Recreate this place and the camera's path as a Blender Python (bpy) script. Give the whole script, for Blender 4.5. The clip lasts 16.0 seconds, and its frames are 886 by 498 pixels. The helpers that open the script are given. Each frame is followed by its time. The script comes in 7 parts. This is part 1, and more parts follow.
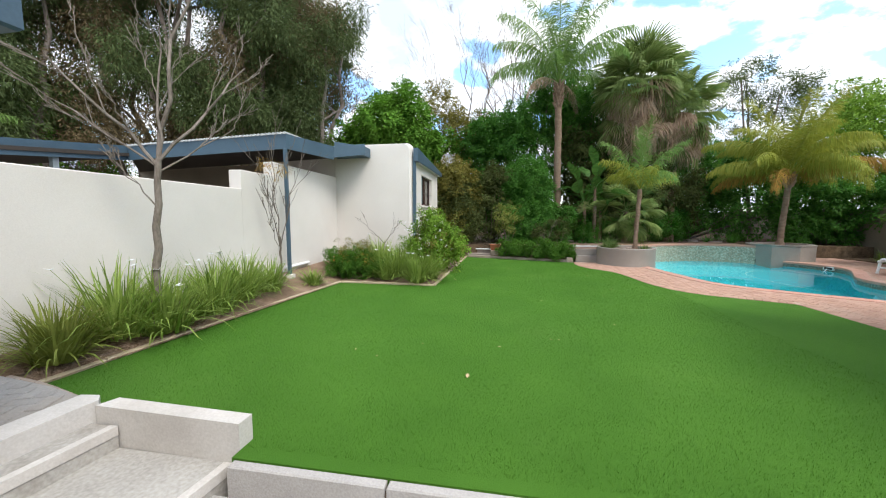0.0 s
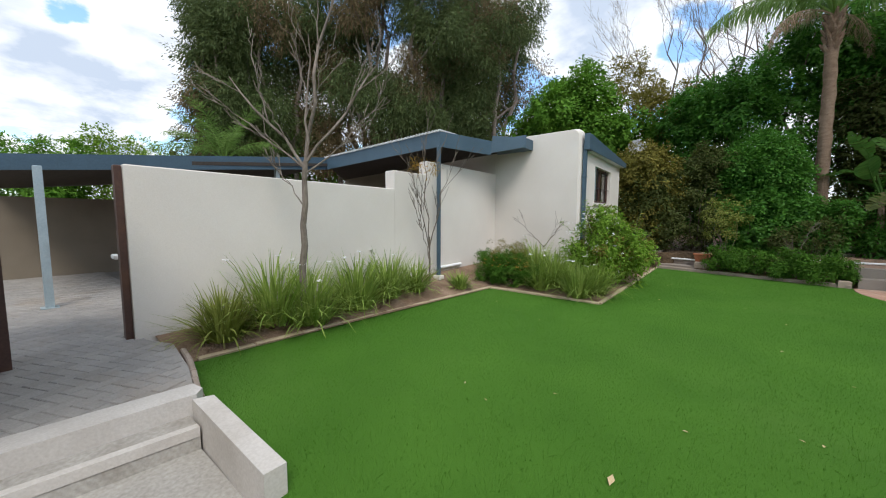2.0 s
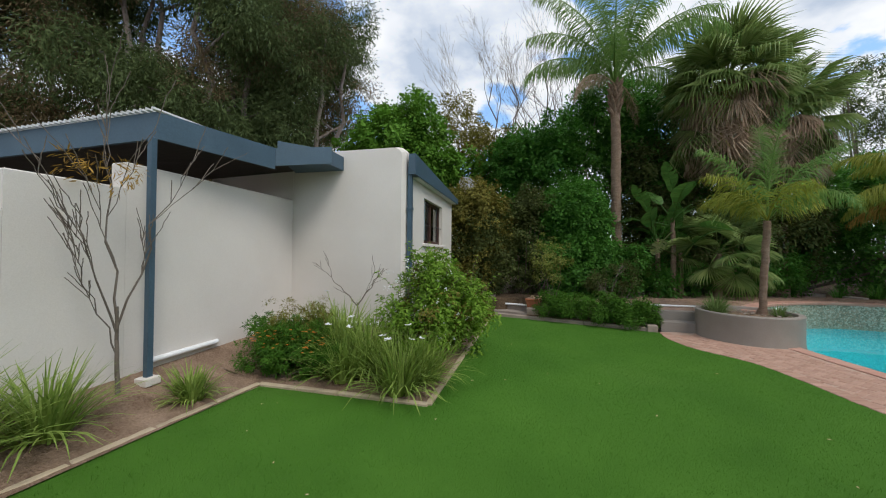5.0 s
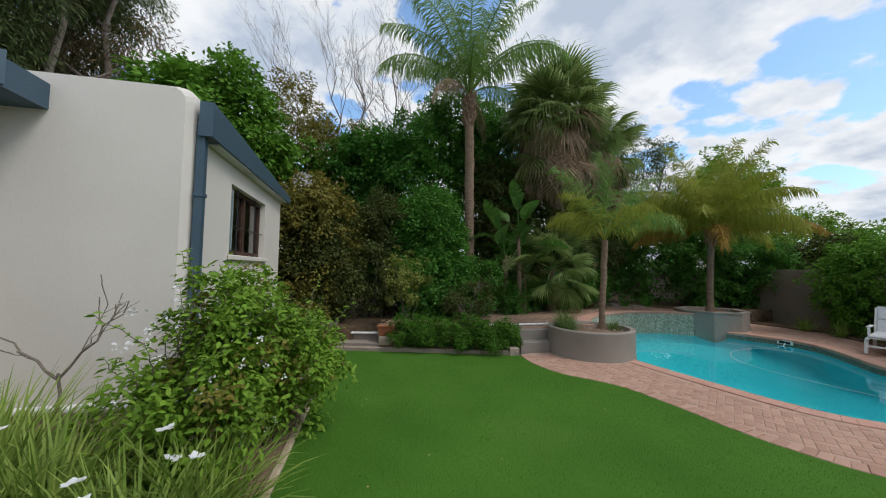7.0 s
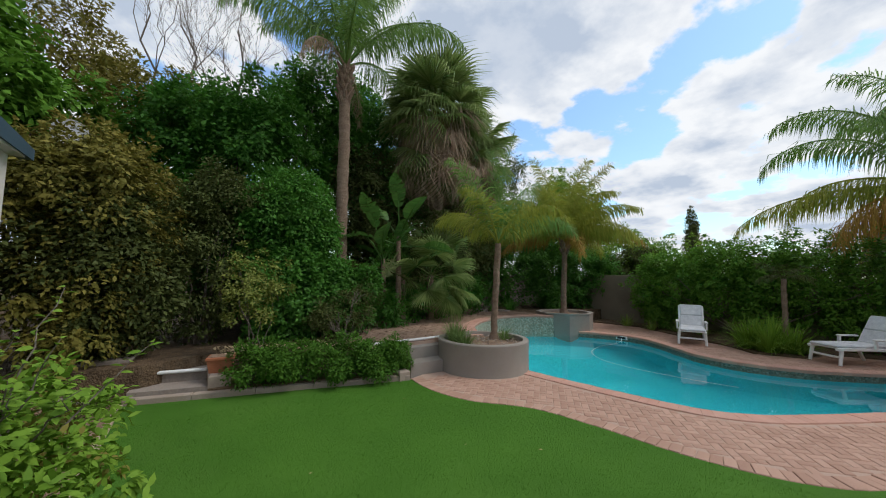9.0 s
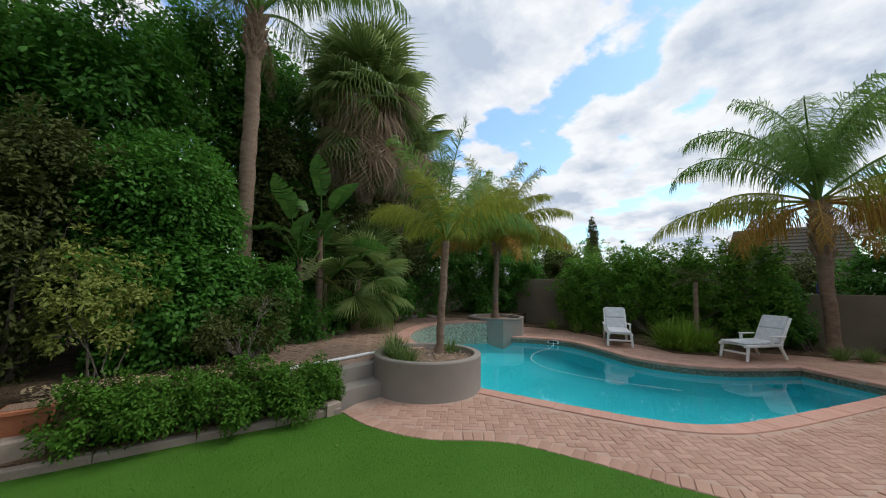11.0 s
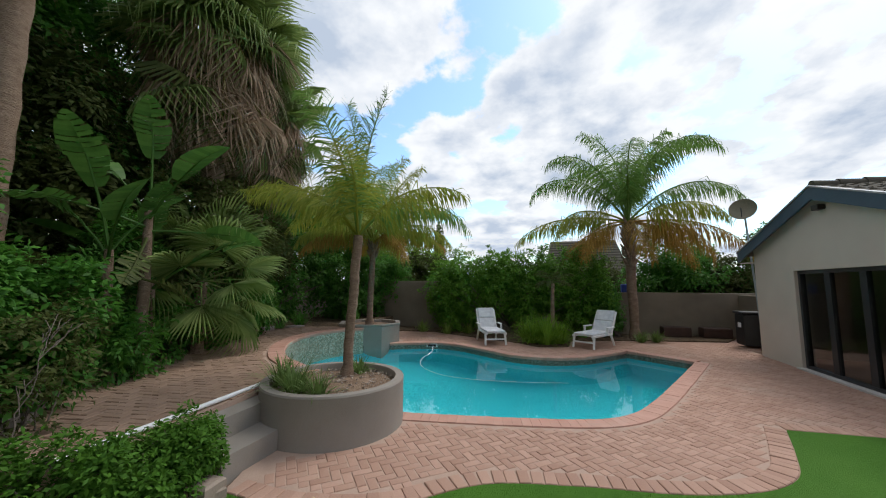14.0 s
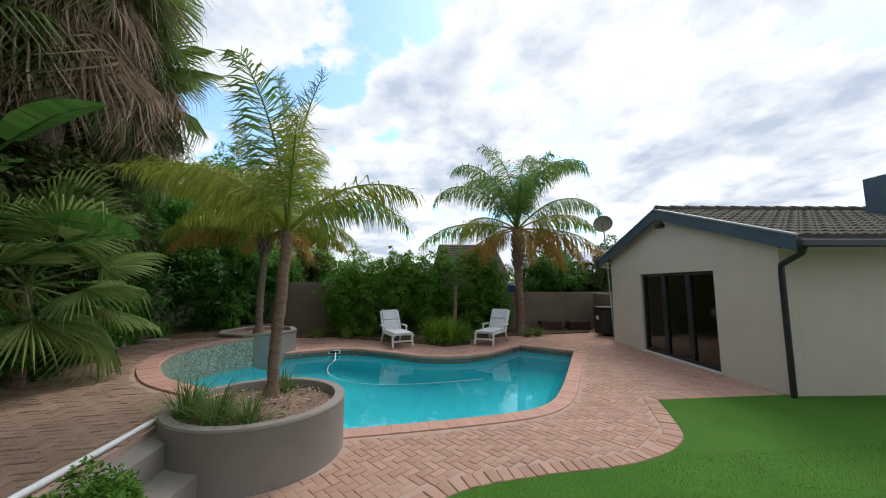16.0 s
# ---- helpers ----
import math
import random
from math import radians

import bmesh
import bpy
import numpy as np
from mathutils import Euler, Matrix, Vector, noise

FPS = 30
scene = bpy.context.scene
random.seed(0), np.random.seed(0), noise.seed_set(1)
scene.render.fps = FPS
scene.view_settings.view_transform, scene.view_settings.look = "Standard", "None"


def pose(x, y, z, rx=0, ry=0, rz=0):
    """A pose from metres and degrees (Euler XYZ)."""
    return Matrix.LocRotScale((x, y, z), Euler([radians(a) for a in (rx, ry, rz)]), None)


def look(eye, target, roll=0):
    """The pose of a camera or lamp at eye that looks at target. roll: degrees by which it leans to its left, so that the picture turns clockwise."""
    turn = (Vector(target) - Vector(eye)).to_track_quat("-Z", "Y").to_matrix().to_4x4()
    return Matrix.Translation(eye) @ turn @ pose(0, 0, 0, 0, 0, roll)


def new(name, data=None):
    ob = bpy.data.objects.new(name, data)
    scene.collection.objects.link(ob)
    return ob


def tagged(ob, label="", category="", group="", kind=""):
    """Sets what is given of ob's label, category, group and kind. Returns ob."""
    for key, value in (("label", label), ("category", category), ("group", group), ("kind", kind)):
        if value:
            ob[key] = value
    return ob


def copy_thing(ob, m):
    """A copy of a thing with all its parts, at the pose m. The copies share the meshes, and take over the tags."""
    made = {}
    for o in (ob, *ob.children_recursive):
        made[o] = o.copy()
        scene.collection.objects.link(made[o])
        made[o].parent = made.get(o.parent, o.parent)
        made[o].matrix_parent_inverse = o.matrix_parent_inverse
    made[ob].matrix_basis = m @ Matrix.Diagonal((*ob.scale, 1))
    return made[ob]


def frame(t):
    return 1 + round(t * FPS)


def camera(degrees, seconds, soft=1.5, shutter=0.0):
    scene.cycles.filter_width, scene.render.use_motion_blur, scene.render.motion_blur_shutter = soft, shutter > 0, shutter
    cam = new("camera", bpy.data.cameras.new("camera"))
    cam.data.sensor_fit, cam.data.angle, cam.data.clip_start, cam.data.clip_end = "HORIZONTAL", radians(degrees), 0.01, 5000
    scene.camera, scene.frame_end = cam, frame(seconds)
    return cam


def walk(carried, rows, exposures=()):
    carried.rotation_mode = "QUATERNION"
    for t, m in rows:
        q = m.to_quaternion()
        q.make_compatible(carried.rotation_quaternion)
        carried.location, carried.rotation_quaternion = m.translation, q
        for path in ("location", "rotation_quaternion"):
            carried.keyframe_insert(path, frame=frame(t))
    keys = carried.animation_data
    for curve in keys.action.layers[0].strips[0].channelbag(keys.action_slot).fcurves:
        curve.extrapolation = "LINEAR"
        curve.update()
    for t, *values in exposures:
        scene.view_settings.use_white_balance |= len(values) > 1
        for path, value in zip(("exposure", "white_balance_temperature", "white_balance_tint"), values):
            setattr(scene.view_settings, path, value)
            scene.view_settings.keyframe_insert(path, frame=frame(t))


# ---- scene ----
cam = camera(103.3, 16.0, soft=1.1)
METRES, EYE, TILT, LEAN, TURN = 10.9, 1.48, 0.0, 0.0, 9.6
ROWS = [
    (0.0, 0.0, 0.0, 0.0, 0.01, -5.08, -0.06),
    (0.5, 0.0059, 0.0299, 0.0008, 9.92, -5.09, -0.1),
    (1.0, 0.0165, 0.0556, -0.0008, 18.21, -5.03, -0.1),
    (1.5, 0.0256, 0.0775, -0.0019, 24.54, -5.01, -0.09),
    (2.0, 0.0263, 0.1007, -0.0017, 28.75, -5.01, -0.15),
    (2.5, 0.0266, 0.1312, -0.0012, 27.37, -4.43, -0.22),
    (3.0, 0.0279, 0.1666, -0.0005, 24.07, -3.42, -0.26),
    (3.5, 0.0223, 0.2075, -0.0023, 19.81, -2.36, -0.29),
    (4.0, 0.0194, 0.2529, 0.0071, 15.05, -1.35, -0.36),
    (6.5, 0.0166, 0.4723, 0.0201, -15.52, 2.94, -0.74),
    (7.0, 0.0157, 0.512, 0.0213, -22.26, 3.3, -0.78),
    (7.5, 0.0208, 0.5482, 0.0205, -28.87, 3.63, -0.75),
    (8.0, 0.0237, 0.5828, 0.0208, -35.1, 3.96, -0.72),
    (8.5, 0.0282, 0.618, 0.0222, -40.81, 4.29, -0.67),
    (9.0, 0.041, 0.652, 0.0199, -45.68, 4.59, -0.65),
    (11.5, 0.1005, 0.7762, 0.0171, -63.64, 5.57, -0.59),
    (12.0, 0.1088, 0.8013, 0.0181, -68.21, 5.64, -0.52),
    (12.5, 0.1156, 0.823, 0.0186, -72.4, 5.72, -0.44),
    (13.0, 0.1247, 0.8452, 0.0172, -76.99, 5.73, -0.4),
    (13.5, 0.1306, 0.8652, 0.0197, -81.17, 5.8, -0.29),
    (14.0, 0.1337, 0.8876, 0.0198, -85.82, 5.86, -0.22),
    (14.5, 0.1342, 0.9091, 0.023, -90.15, 5.9, -0.14),
    (15.0, 0.1412, 0.9305, 0.0213, -95.11, 5.92, -0.03),
    (15.5, 0.1496, 0.9484, 0.0227, -99.94, 5.94, 0.04),
    (16.0, 0.1533, 0.9673, 0.0226, -105.67, 5.98, 0.13),
]
walk(cam, [(t, pose(0, 0, EYE, TILT, LEAN, TURN) @ pose(METRES * x, METRES * y, METRES * z, 90 + pitch, roll, yaw)) for t, x, y, z, yaw, pitch, roll in ROWS],
     [(0.0, 0.56), (0.5, 0.50), (1.5, 0.16), (2.5, 0.04), (3.5, -0.03), (4.2, -0.12), (6.5, -0.33), (9.0, -0.31), (12.5, -0.27), (14.0, -0.24), (16.0, -0.13)])

# ---- world, sun ----
SUN_AZ, SUN_EL = radians(-40), radians(52)          # direction to the sun in plan, and its height
world = bpy.data.worlds.new("sky")
scene.world = world
world.use_nodes = True
wn, wl = world.node_tree.nodes, world.node_tree.links
wn.clear()
w_out = wn.new("ShaderNodeOutputWorld")
w_mix = wn.new("ShaderNodeMixShader")
w_sky = wn.new("ShaderNodeTexSky")
w_sky.sky_type, w_sky.sun_disc = "NISHITA", False
w_sky.ozone_density, w_sky.air_density = 0.4, 1.3
w_sky.sun_elevation, w_sky.sun_rotation = SUN_EL, radians(90) - SUN_AZ
w_blue = wn.new("ShaderNodeBackground")
w_blue.inputs["Strength"].default_value = 0.15
w_gain = wn.new("ShaderNodeMix"); w_gain.data_type, w_gain.blend_type = "RGBA", "MULTIPLY"
w_gain.inputs[0].default_value, w_gain.inputs[7].default_value = 1.0, (1.30, 1.60, 1.86, 1)
wl.new(w_sky.outputs[0], w_gain.inputs[6])
wl.new(w_gain.outputs[2], w_blue.inputs["Color"])
w_cloud = wn.new("ShaderNodeBackground")
w_cloud.inputs["Strength"].default_value = 1.2
w_tc = wn.new("ShaderNodeTexCoord")
w_sep = wn.new("ShaderNodeSeparateXYZ")
wl.new(w_tc.outputs["Generated"], w_sep.inputs[0])
w_add = wn.new("ShaderNodeMath"); w_add.operation = "ADD"; w_add.inputs[1].default_value = 0.22
wl.new(w_sep.outputs["Z"], w_add.inputs[0])
w_max = wn.new("ShaderNodeMath"); w_max.operation = "MAXIMUM"; w_max.inputs[1].default_value = 0.06
wl.new(w_add.outputs[0], w_max.inputs[0])
w_dx = wn.new("ShaderNodeMath"); w_dx.operation = "DIVIDE"
w_dy = wn.new("ShaderNodeMath"); w_dy.operation = "DIVIDE"
for a, o in ((w_dx, "X"), (w_dy, "Y")):
    wl.new(w_sep.outputs[o], a.inputs[0]); wl.new(w_max.outputs[0], a.inputs[1])
w_com = wn.new("ShaderNodeCombineXYZ")
wl.new(w_dx.outputs[0], w_com.inputs[0]); wl.new(w_dy.outputs[0], w_com.inputs[1])
w_com.inputs[2].default_value = 3.7


def sky_noise(scale, detail, rough, lo, hi, a, b):
    n = wn.new("ShaderNodeTexNoise")
    n.inputs["Scale"].default_value, n.inputs["Detail"].default_value, n.inputs["Roughness"].default_value = scale, detail, rough
    wl.new(w_com.outputs[0], n.inputs["Vector"])
    r = wn.new("ShaderNodeMapRange")
    r.interpolation_type = "SMOOTHSTEP"
    for k, v in zip(("From Min", "From Max", "To Min", "To Max"), (lo, hi, a, b)):
        r.inputs[k].default_value = v
    wl.new(n.outputs["Fac"], r.inputs["Value"])
    return r


w_mask = sky_noise(1.9, 12, 0.54, 0.425, 0.475, 0.04, 1.0)
w_core = sky_noise(1.9, 12, 0.54, 0.46, 0.68, 0.0, 0.85)      # thick cloud middles are greyer than the thin edges
w_puff = sky_noise(4.6, 9, 0.55, 0.34, 0.70, -0.15, 0.50)
w_shade = wn.new("ShaderNodeMath"); w_shade.operation, w_shade.use_clamp = "ADD", True
wl.new(w_core.outputs[0], w_shade.inputs[0]); wl.new(w_puff.outputs[0], w_shade.inputs[1])
w_tone = wn.new("ShaderNodeMix"); w_tone.data_type = "RGBA"
w_tone.inputs[6].default_value, w_tone.inputs[7].default_value = (0.96, 0.985, 1.02, 1), (0.52, 0.605, 0.74, 1)
wl.new(w_shade.outputs[0], w_tone.inputs[0])
wl.new(w_tone.outputs[2], w_cloud.inputs["Color"])
wl.new(w_mask.outputs[0], w_mix.inputs[0])
wl.new(w_blue.outputs[0], w_mix.inputs[1]); wl.new(w_cloud.outputs[0], w_mix.inputs[2])
wl.new(w_mix.outputs[0], w_out.inputs["Surface"])

sun = new("sun", bpy.data.lights.new("sun", "SUN"))
sun.data.energy, sun.data.angle, sun.data.color = 2.3, radians(24), (1.0, 0.96, 0.9)
sun_dir = Vector((math.cos(SUN_AZ) * math.cos(SUN_EL), math.sin(SUN_AZ) * math.cos(SUN_EL), math.sin(SUN_EL)))
sun.matrix_world = look(sun_dir * 40, (0, 0, 0))

# ---- materials ----


def material(name, colours, rough=0.8, scale=4.0, fine=60.0, bump=0.15, bump_dist=0.01, metal=0.0, spec=0.4, island=0.0, obj_rand=0.0,
             translucent=0.0, wear=None, coord="Object", stretch=(1, 1, 1)):
    """colours: dark, light. Two scales of noise between them, bump on the finer one; wear: (colour, amount) of larger stains."""
    m = bpy.data.materials.new(name)
    m.use_nodes = True
    n, l = m.node_tree.nodes, m.node_tree.links
    b = n["Principled BSDF"]
    b.inputs["Roughness"].default_value, b.inputs["Metallic"].default_value = rough, metal
    b.inputs["Specular IOR Level"].default_value = spec
    tc = n.new("ShaderNodeTexCoord")
    mp = n.new("ShaderNodeMapping"); mp.inputs["Scale"].default_value = stretch
    l.new(tc.outputs[coord], mp.inputs[0])
    big = n.new("ShaderNodeTexNoise"); big.inputs["Scale"].default_value = scale; big.inputs["Detail"].default_value = 4
    small = n.new("ShaderNodeTexNoise"); small.inputs["Scale"].default_value = fine; small.inputs["Detail"].default_value = 3
    for t in (big, small):
        l.new(mp.outputs[0], t.inputs["Vector"])
    s = n.new("ShaderNodeMath"); s.operation = "MULTIPLY_ADD"; s.inputs[1].default_value = 0.5
    h = n.new("ShaderNodeMath"); h.operation = "MULTIPLY"; h.inputs[1].default_value = 0.5
    l.new(small.outputs["Fac"], h.inputs[0])
    l.new(big.outputs["Fac"], s.inputs[0]); l.new(h.outputs[0], s.inputs[2])
    fac = s.outputs[0]
    r = n.new("ShaderNodeMapRange")
    r.inputs["From Min"].default_value, r.inputs["From Max"].default_value = 0.32, 0.68
    l.new(fac, r.inputs["Value"])
    fac = r.outputs[0]
    for amount, node, out in ((island, "ShaderNodeNewGeometry", "Random Per Island"), (obj_rand, "ShaderNodeObjectInfo", "Random")):
        if amount:
            g = n.new(node)
            x = n.new("ShaderNodeMix"); x.inputs[0].default_value = amount
            l.new(fac, x.inputs[2]); l.new(g.outputs[out], x.inputs[3])
            fac = x.outputs[0]
    c = n.new("ShaderNodeMix"); c.data_type = "RGBA"
    c.inputs[6].default_value, c.inputs[7].default_value = (*colours[0], 1), (*colours[1], 1)
    l.new(fac, c.inputs[0])
    colour = c.outputs[2]
    if wear:
        st = n.new("ShaderNodeTexNoise"); st.inputs["Scale"].default_value = scale * 0.35; st.inputs["Detail"].default_value = 8; st.inputs["Roughness"].default_value = 0.65
        l.new(mp.outputs[0], st.inputs["Vector"])
        wr = n.new("ShaderNodeMapRange"); wr.inputs["From Min"].default_value, wr.inputs["From Max"].default_value = 0.52, 0.72
        wr.inputs["To Max"].default_value = wear[1]
        l.new(st.outputs["Fac"], wr.inputs["Value"])
        w = n.new("ShaderNodeMix"); w.data_type = "RGBA"; w.inputs[7].default_value = (*wear[0], 1)
        l.new(wr.outputs[0], w.inputs[0]); l.new(colour, w.inputs[6])
        colour = w.outputs[2]
    l.new(colour, b.inputs["Base Color"])
    if bump:
        bp = n.new("ShaderNodeBump"); bp.inputs["Strength"].default_value = bump; bp.inputs["Distance"].default_value = bump_dist
        l.new(small.outputs["Fac"], bp.inputs["Height"]); l.new(bp.outputs[0], b.inputs["Normal"])
    if translucent:
        tr = n.new("ShaderNodeBsdfTranslucent"); ms = n.new("ShaderNodeMixShader"); ms.inputs[0].default_value = translucent
        l.new(colour, tr.inputs["Color"]); l.new(b.outputs[0], ms.inputs[1]); l.new(tr.outputs[0], ms.inputs[2])
        l.new(ms.outputs[0], n["Material Output"].inputs["Surface"])
    return m


M_TURF = material("turf", ((0.040, 0.120, 0.010), (0.075, 0.188, 0.020)), 0.85, 0.9, 160, 0.9, 0.012, spec=0.15, wear=((0.12, 0.22, 0.045), 0.3))
M_BLADE = material("turf_blade", ((0.052, 0.150, 0.012), (0.100, 0.240, 0.027)), 0.7, 2, 90, 0, spec=0.2, island=0.6, translucent=0.45)
M_PLASTER = material("plaster", ((0.592, 0.548, 0.50), (0.67, 0.627, 0.58)), 0.9, 1.2, 90, 0.25, 0.004, spec=0.2, wear=((0.56, 0.525, 0.475), 0.35))
M_HOUSE = material("house_plaster", ((0.54, 0.475, 0.395), (0.62, 0.55, 0.465)), 0.9, 1.5, 90, 0.25, 0.004, spec=0.2, wear=((0.45, 0.40, 0.33), 0.3))
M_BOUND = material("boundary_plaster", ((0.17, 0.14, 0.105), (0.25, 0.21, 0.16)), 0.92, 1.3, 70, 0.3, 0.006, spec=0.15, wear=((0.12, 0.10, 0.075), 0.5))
M_POT = material("grey_plaster", ((0.235, 0.205, 0.175), (0.32, 0.285, 0.25)), 0.9, 1.8, 120, 0.3, 0.004, spec=0.2, wear=((0.22, 0.19, 0.16), 0.5))
M_STEP = material("limewashed_concrete", ((0.27, 0.25, 0.22), (0.46, 0.435, 0.395)), 0.88, 2.2, 40, 0.35, 0.008, spec=0.2, wear=((0.20, 0.165, 0.13), 0.8))
M_WHITE = material("white_concrete", ((0.44, 0.405, 0.365), (0.57, 0.535, 0.495)), 0.85, 3, 60, 0.25, 0.005, spec=0.25, wear=((0.33, 0.29, 0.25), 0.55))
M_PATIO = material("patio_concrete", ((0.30, 0.28, 0.26), (0.46, 0.43, 0.40)), 0.85, 2.2, 80, 0.3, 0.004, spec=0.25, wear=((0.22, 0.19, 0.16), 0.5))
M_KERB2 = material("hedge_kerb_concrete", ((0.26, 0.205, 0.165), (0.42, 0.345, 0.285)), 0.9, 5, 70, 0.5, 0.006, spec=0.2, obj_rand=0.4, wear=((0.20, 0.16, 0.13), 0.6))
M_KERB = material("kerb_concrete", ((0.33, 0.26, 0.175), (0.54, 0.44, 0.31)), 0.9, 5, 70, 0.4, 0.006, spec=0.2, obj_rand=0.4, wear=((0.20, 0.16, 0.12), 0.6))
M_FASCIA = material("blue_grey_paint", ((0.042, 0.075, 0.105), (0.060, 0.105, 0.145)), 0.5, 2, 50, 0.06, 0.003, spec=0.4, wear=((0.10, 0.14, 0.17), 0.35))
M_DARKMETAL = material("dark_painted_metal", ((0.012, 0.014, 0.016), (0.028, 0.030, 0.033)), 0.4, 3, 80, 0.05, 0.002, spec=0.5)
M_GALV = material("pale_painted_steel", ((0.26, 0.33, 0.36), (0.36, 0.43, 0.46)), 0.5, 4, 60, 0.05, 0.002, metal=0.2, wear=((0.20, 0.16, 0.13), 0.4))
M_RUST = material("brown_painted_steel", ((0.045, 0.022, 0.017), (0.085, 0.042, 0.030)), 0.6, 6, 60, 0.15, 0.003, wear=((0.13, 0.06, 0.03), 0.5))
M_SHEET = material("roof_sheet", ((0.50, 0.50, 0.48), (0.66, 0.66, 0.64)), 0.5, 2, 40, 0.05, 0.003, metal=0.3, wear=((0.30, 0.27, 0.23), 0.5))
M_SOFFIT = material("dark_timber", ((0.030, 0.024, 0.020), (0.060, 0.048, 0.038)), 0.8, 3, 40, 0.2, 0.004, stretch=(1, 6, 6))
M_BRICK = material("clay_paver", ((0.31, 0.178, 0.128), (0.49, 0.312, 0.235)), 0.85, 3, 70, 0.35, 0.004, spec=0.2, island=0.38, wear=((0.40, 0.305, 0.24), 0.55))
M_BRICKP = material("clay_paver_piece", ((0.31, 0.178, 0.128), (0.49, 0.312, 0.235)), 0.85, 3, 70, 0.35, 0.004, spec=0.2, obj_rand=0.5, wear=((0.40, 0.305, 0.24), 0.55))
M_BRICKT = material("weathered_paver", ((0.215, 0.138, 0.097), (0.36, 0.245, 0.175)), 0.9, 2, 70, 0.35, 0.004, spec=0.15, island=0.45, wear=((0.22, 0.16, 0.11), 0.7))
M_COPING = material("coping_brick", ((0.41, 0.215, 0.16), (0.54, 0.315, 0.24)), 0.75, 4, 80, 0.25, 0.003, spec=0.3, obj_rand=0.35, wear=((0.46, 0.33, 0.26), 0.4))
M_JOINT = material("joint_sand", ((0.36, 0.25, 0.195), (0.48, 0.345, 0.27)), 0.95, 4, 120, 0.5, 0.005, spec=0.1)
M_COBBLE = material("grey_cobble", ((0.22, 0.205, 0.19), (0.37, 0.345, 0.315)), 0.88, 2.5, 70, 0.35, 0.005, spec=0.2, island=0.3, wear=((0.27, 0.215, 0.165), 0.75))
M_SOIL = material("soil", ((0.15, 0.095, 0.062), (0.32, 0.225, 0.16)), 0.95, 5, 45, 0.9, 0.03, spec=0.1, wear=((0.36, 0.27, 0.20), 0.4))
M_MULCH = material("dark_mulch", ((0.045, 0.032, 0.021), (0.19, 0.13, 0.08)), 0.95, 6, 40, 1.0, 0.04, spec=0.1, wear=((0.27, 0.20, 0.13), 0.6))
M_BASIN = material("pool_plaster", ((0.022, 0.48, 0.56), (0.045, 0.57, 0.65)), 0.8, 0.8, 20, 0.1, 0.01, spec=0.2)
M_TERRACOTTA = material("terracotta", ((0.30, 0.10, 0.05), (0.42, 0.16, 0.085)), 0.85, 5, 60, 0.2, 0.004, spec=0.2, wear=((0.40, 0.26, 0.19), 0.4))
M_PLASTIC = material("white_resin", ((0.70, 0.69, 0.66), (0.80, 0.79, 0.77)), 0.45, 4, 40, 0.04, 0.002, spec=0.4, wear=((0.55, 0.52, 0.47), 0.3))
M_PIPE = material("white_pvc", ((0.74, 0.74, 0.73), (0.82, 0.82, 0.81)), 0.35, 4, 40, 0.03, 0.002, spec=0.5, wear=((0.45, 0.42, 0.38), 0.35))
M_CUSHION = material("faded_cushion", ((0.50, 0.50, 0.52), (0.74, 0.74, 0.74)), 0.9, 9, 60, 0.3, 0.006, spec=0.1)
M_TILE = material("concrete_roof_tile", ((0.055, 0.048, 0.038), (0.120, 0.105, 0.082)), 0.9, 2, 50, 0.3, 0.006, spec=0.15, island=0.4, obj_rand=0.3, wear=((0.085, 0.092, 0.050), 0.7))
M_STONE = material("flat_stone", ((0.17, 0.14, 0.12), (0.33, 0.28, 0.24)), 0.9, 4, 40, 0.5, 0.01, spec=0.2, obj_rand=0.4)
M_BARK = material("grey_bark", ((0.095, 0.076, 0.060), (0.21, 0.175, 0.145)), 0.95, 6, 40, 0.8, 0.01, spec=0.1, stretch=(1, 1, 0.35))
M_PALE = material("pale_twig_bark", ((0.12, 0.098, 0.078), (0.26, 0.22, 0.185)), 0.95, 8, 50, 0.5, 0.006, spec=0.1, stretch=(1, 1, 0.4))
M_PALMBARK = material("palm_trunk", ((0.15, 0.095, 0.065), (0.31, 0.225, 0.165)), 0.95, 5, 34, 0.9, 0.02, spec=0.1, stretch=(1, 1, 3))
M_EUCBARK = material("gum_bark", ((0.12, 0.095, 0.08), (0.34, 0.29, 0.25)), 0.9, 2, 20, 0.4, 0.02, spec=0.1, stretch=(1, 1, 0.3))
M_BIN = material("black_plastic", ((0.008, 0.008, 0.009), (0.02, 0.02, 0.022)), 0.5, 3, 60, 0.05, 0.002)
M_BLUE = material("blue_plastic", ((0.01, 0.03, 0.18), (0.02, 0.05, 0.26)), 0.5, 3, 60, 0.05, 0.002)
M_DISH = material("dish_grey", ((0.27, 0.275, 0.28), (0.37, 0.37, 0.37)), 0.5, 3, 30, 0.05, 0.002)
M_OLDDISH = material("old_dish", ((0.13, 0.12, 0.085), (0.23, 0.20, 0.14)), 0.7, 3, 30, 0.05, 0.002, wear=((0.20, 0.10, 0.05), 0.5))
M_CHIP = material("grey_wood_chip", ((0.20, 0.155, 0.12), (0.44, 0.37, 0.31)), 0.9, 6, 40, 0.3, 0.004, spec=0.1, island=0.6)
M_FLOWER = material("white_petal", ((0.78, 0.77, 0.80), (0.84, 0.84, 0.84)), 0.7, 9, 60, 0, spec=0.2, translucent=0.3)
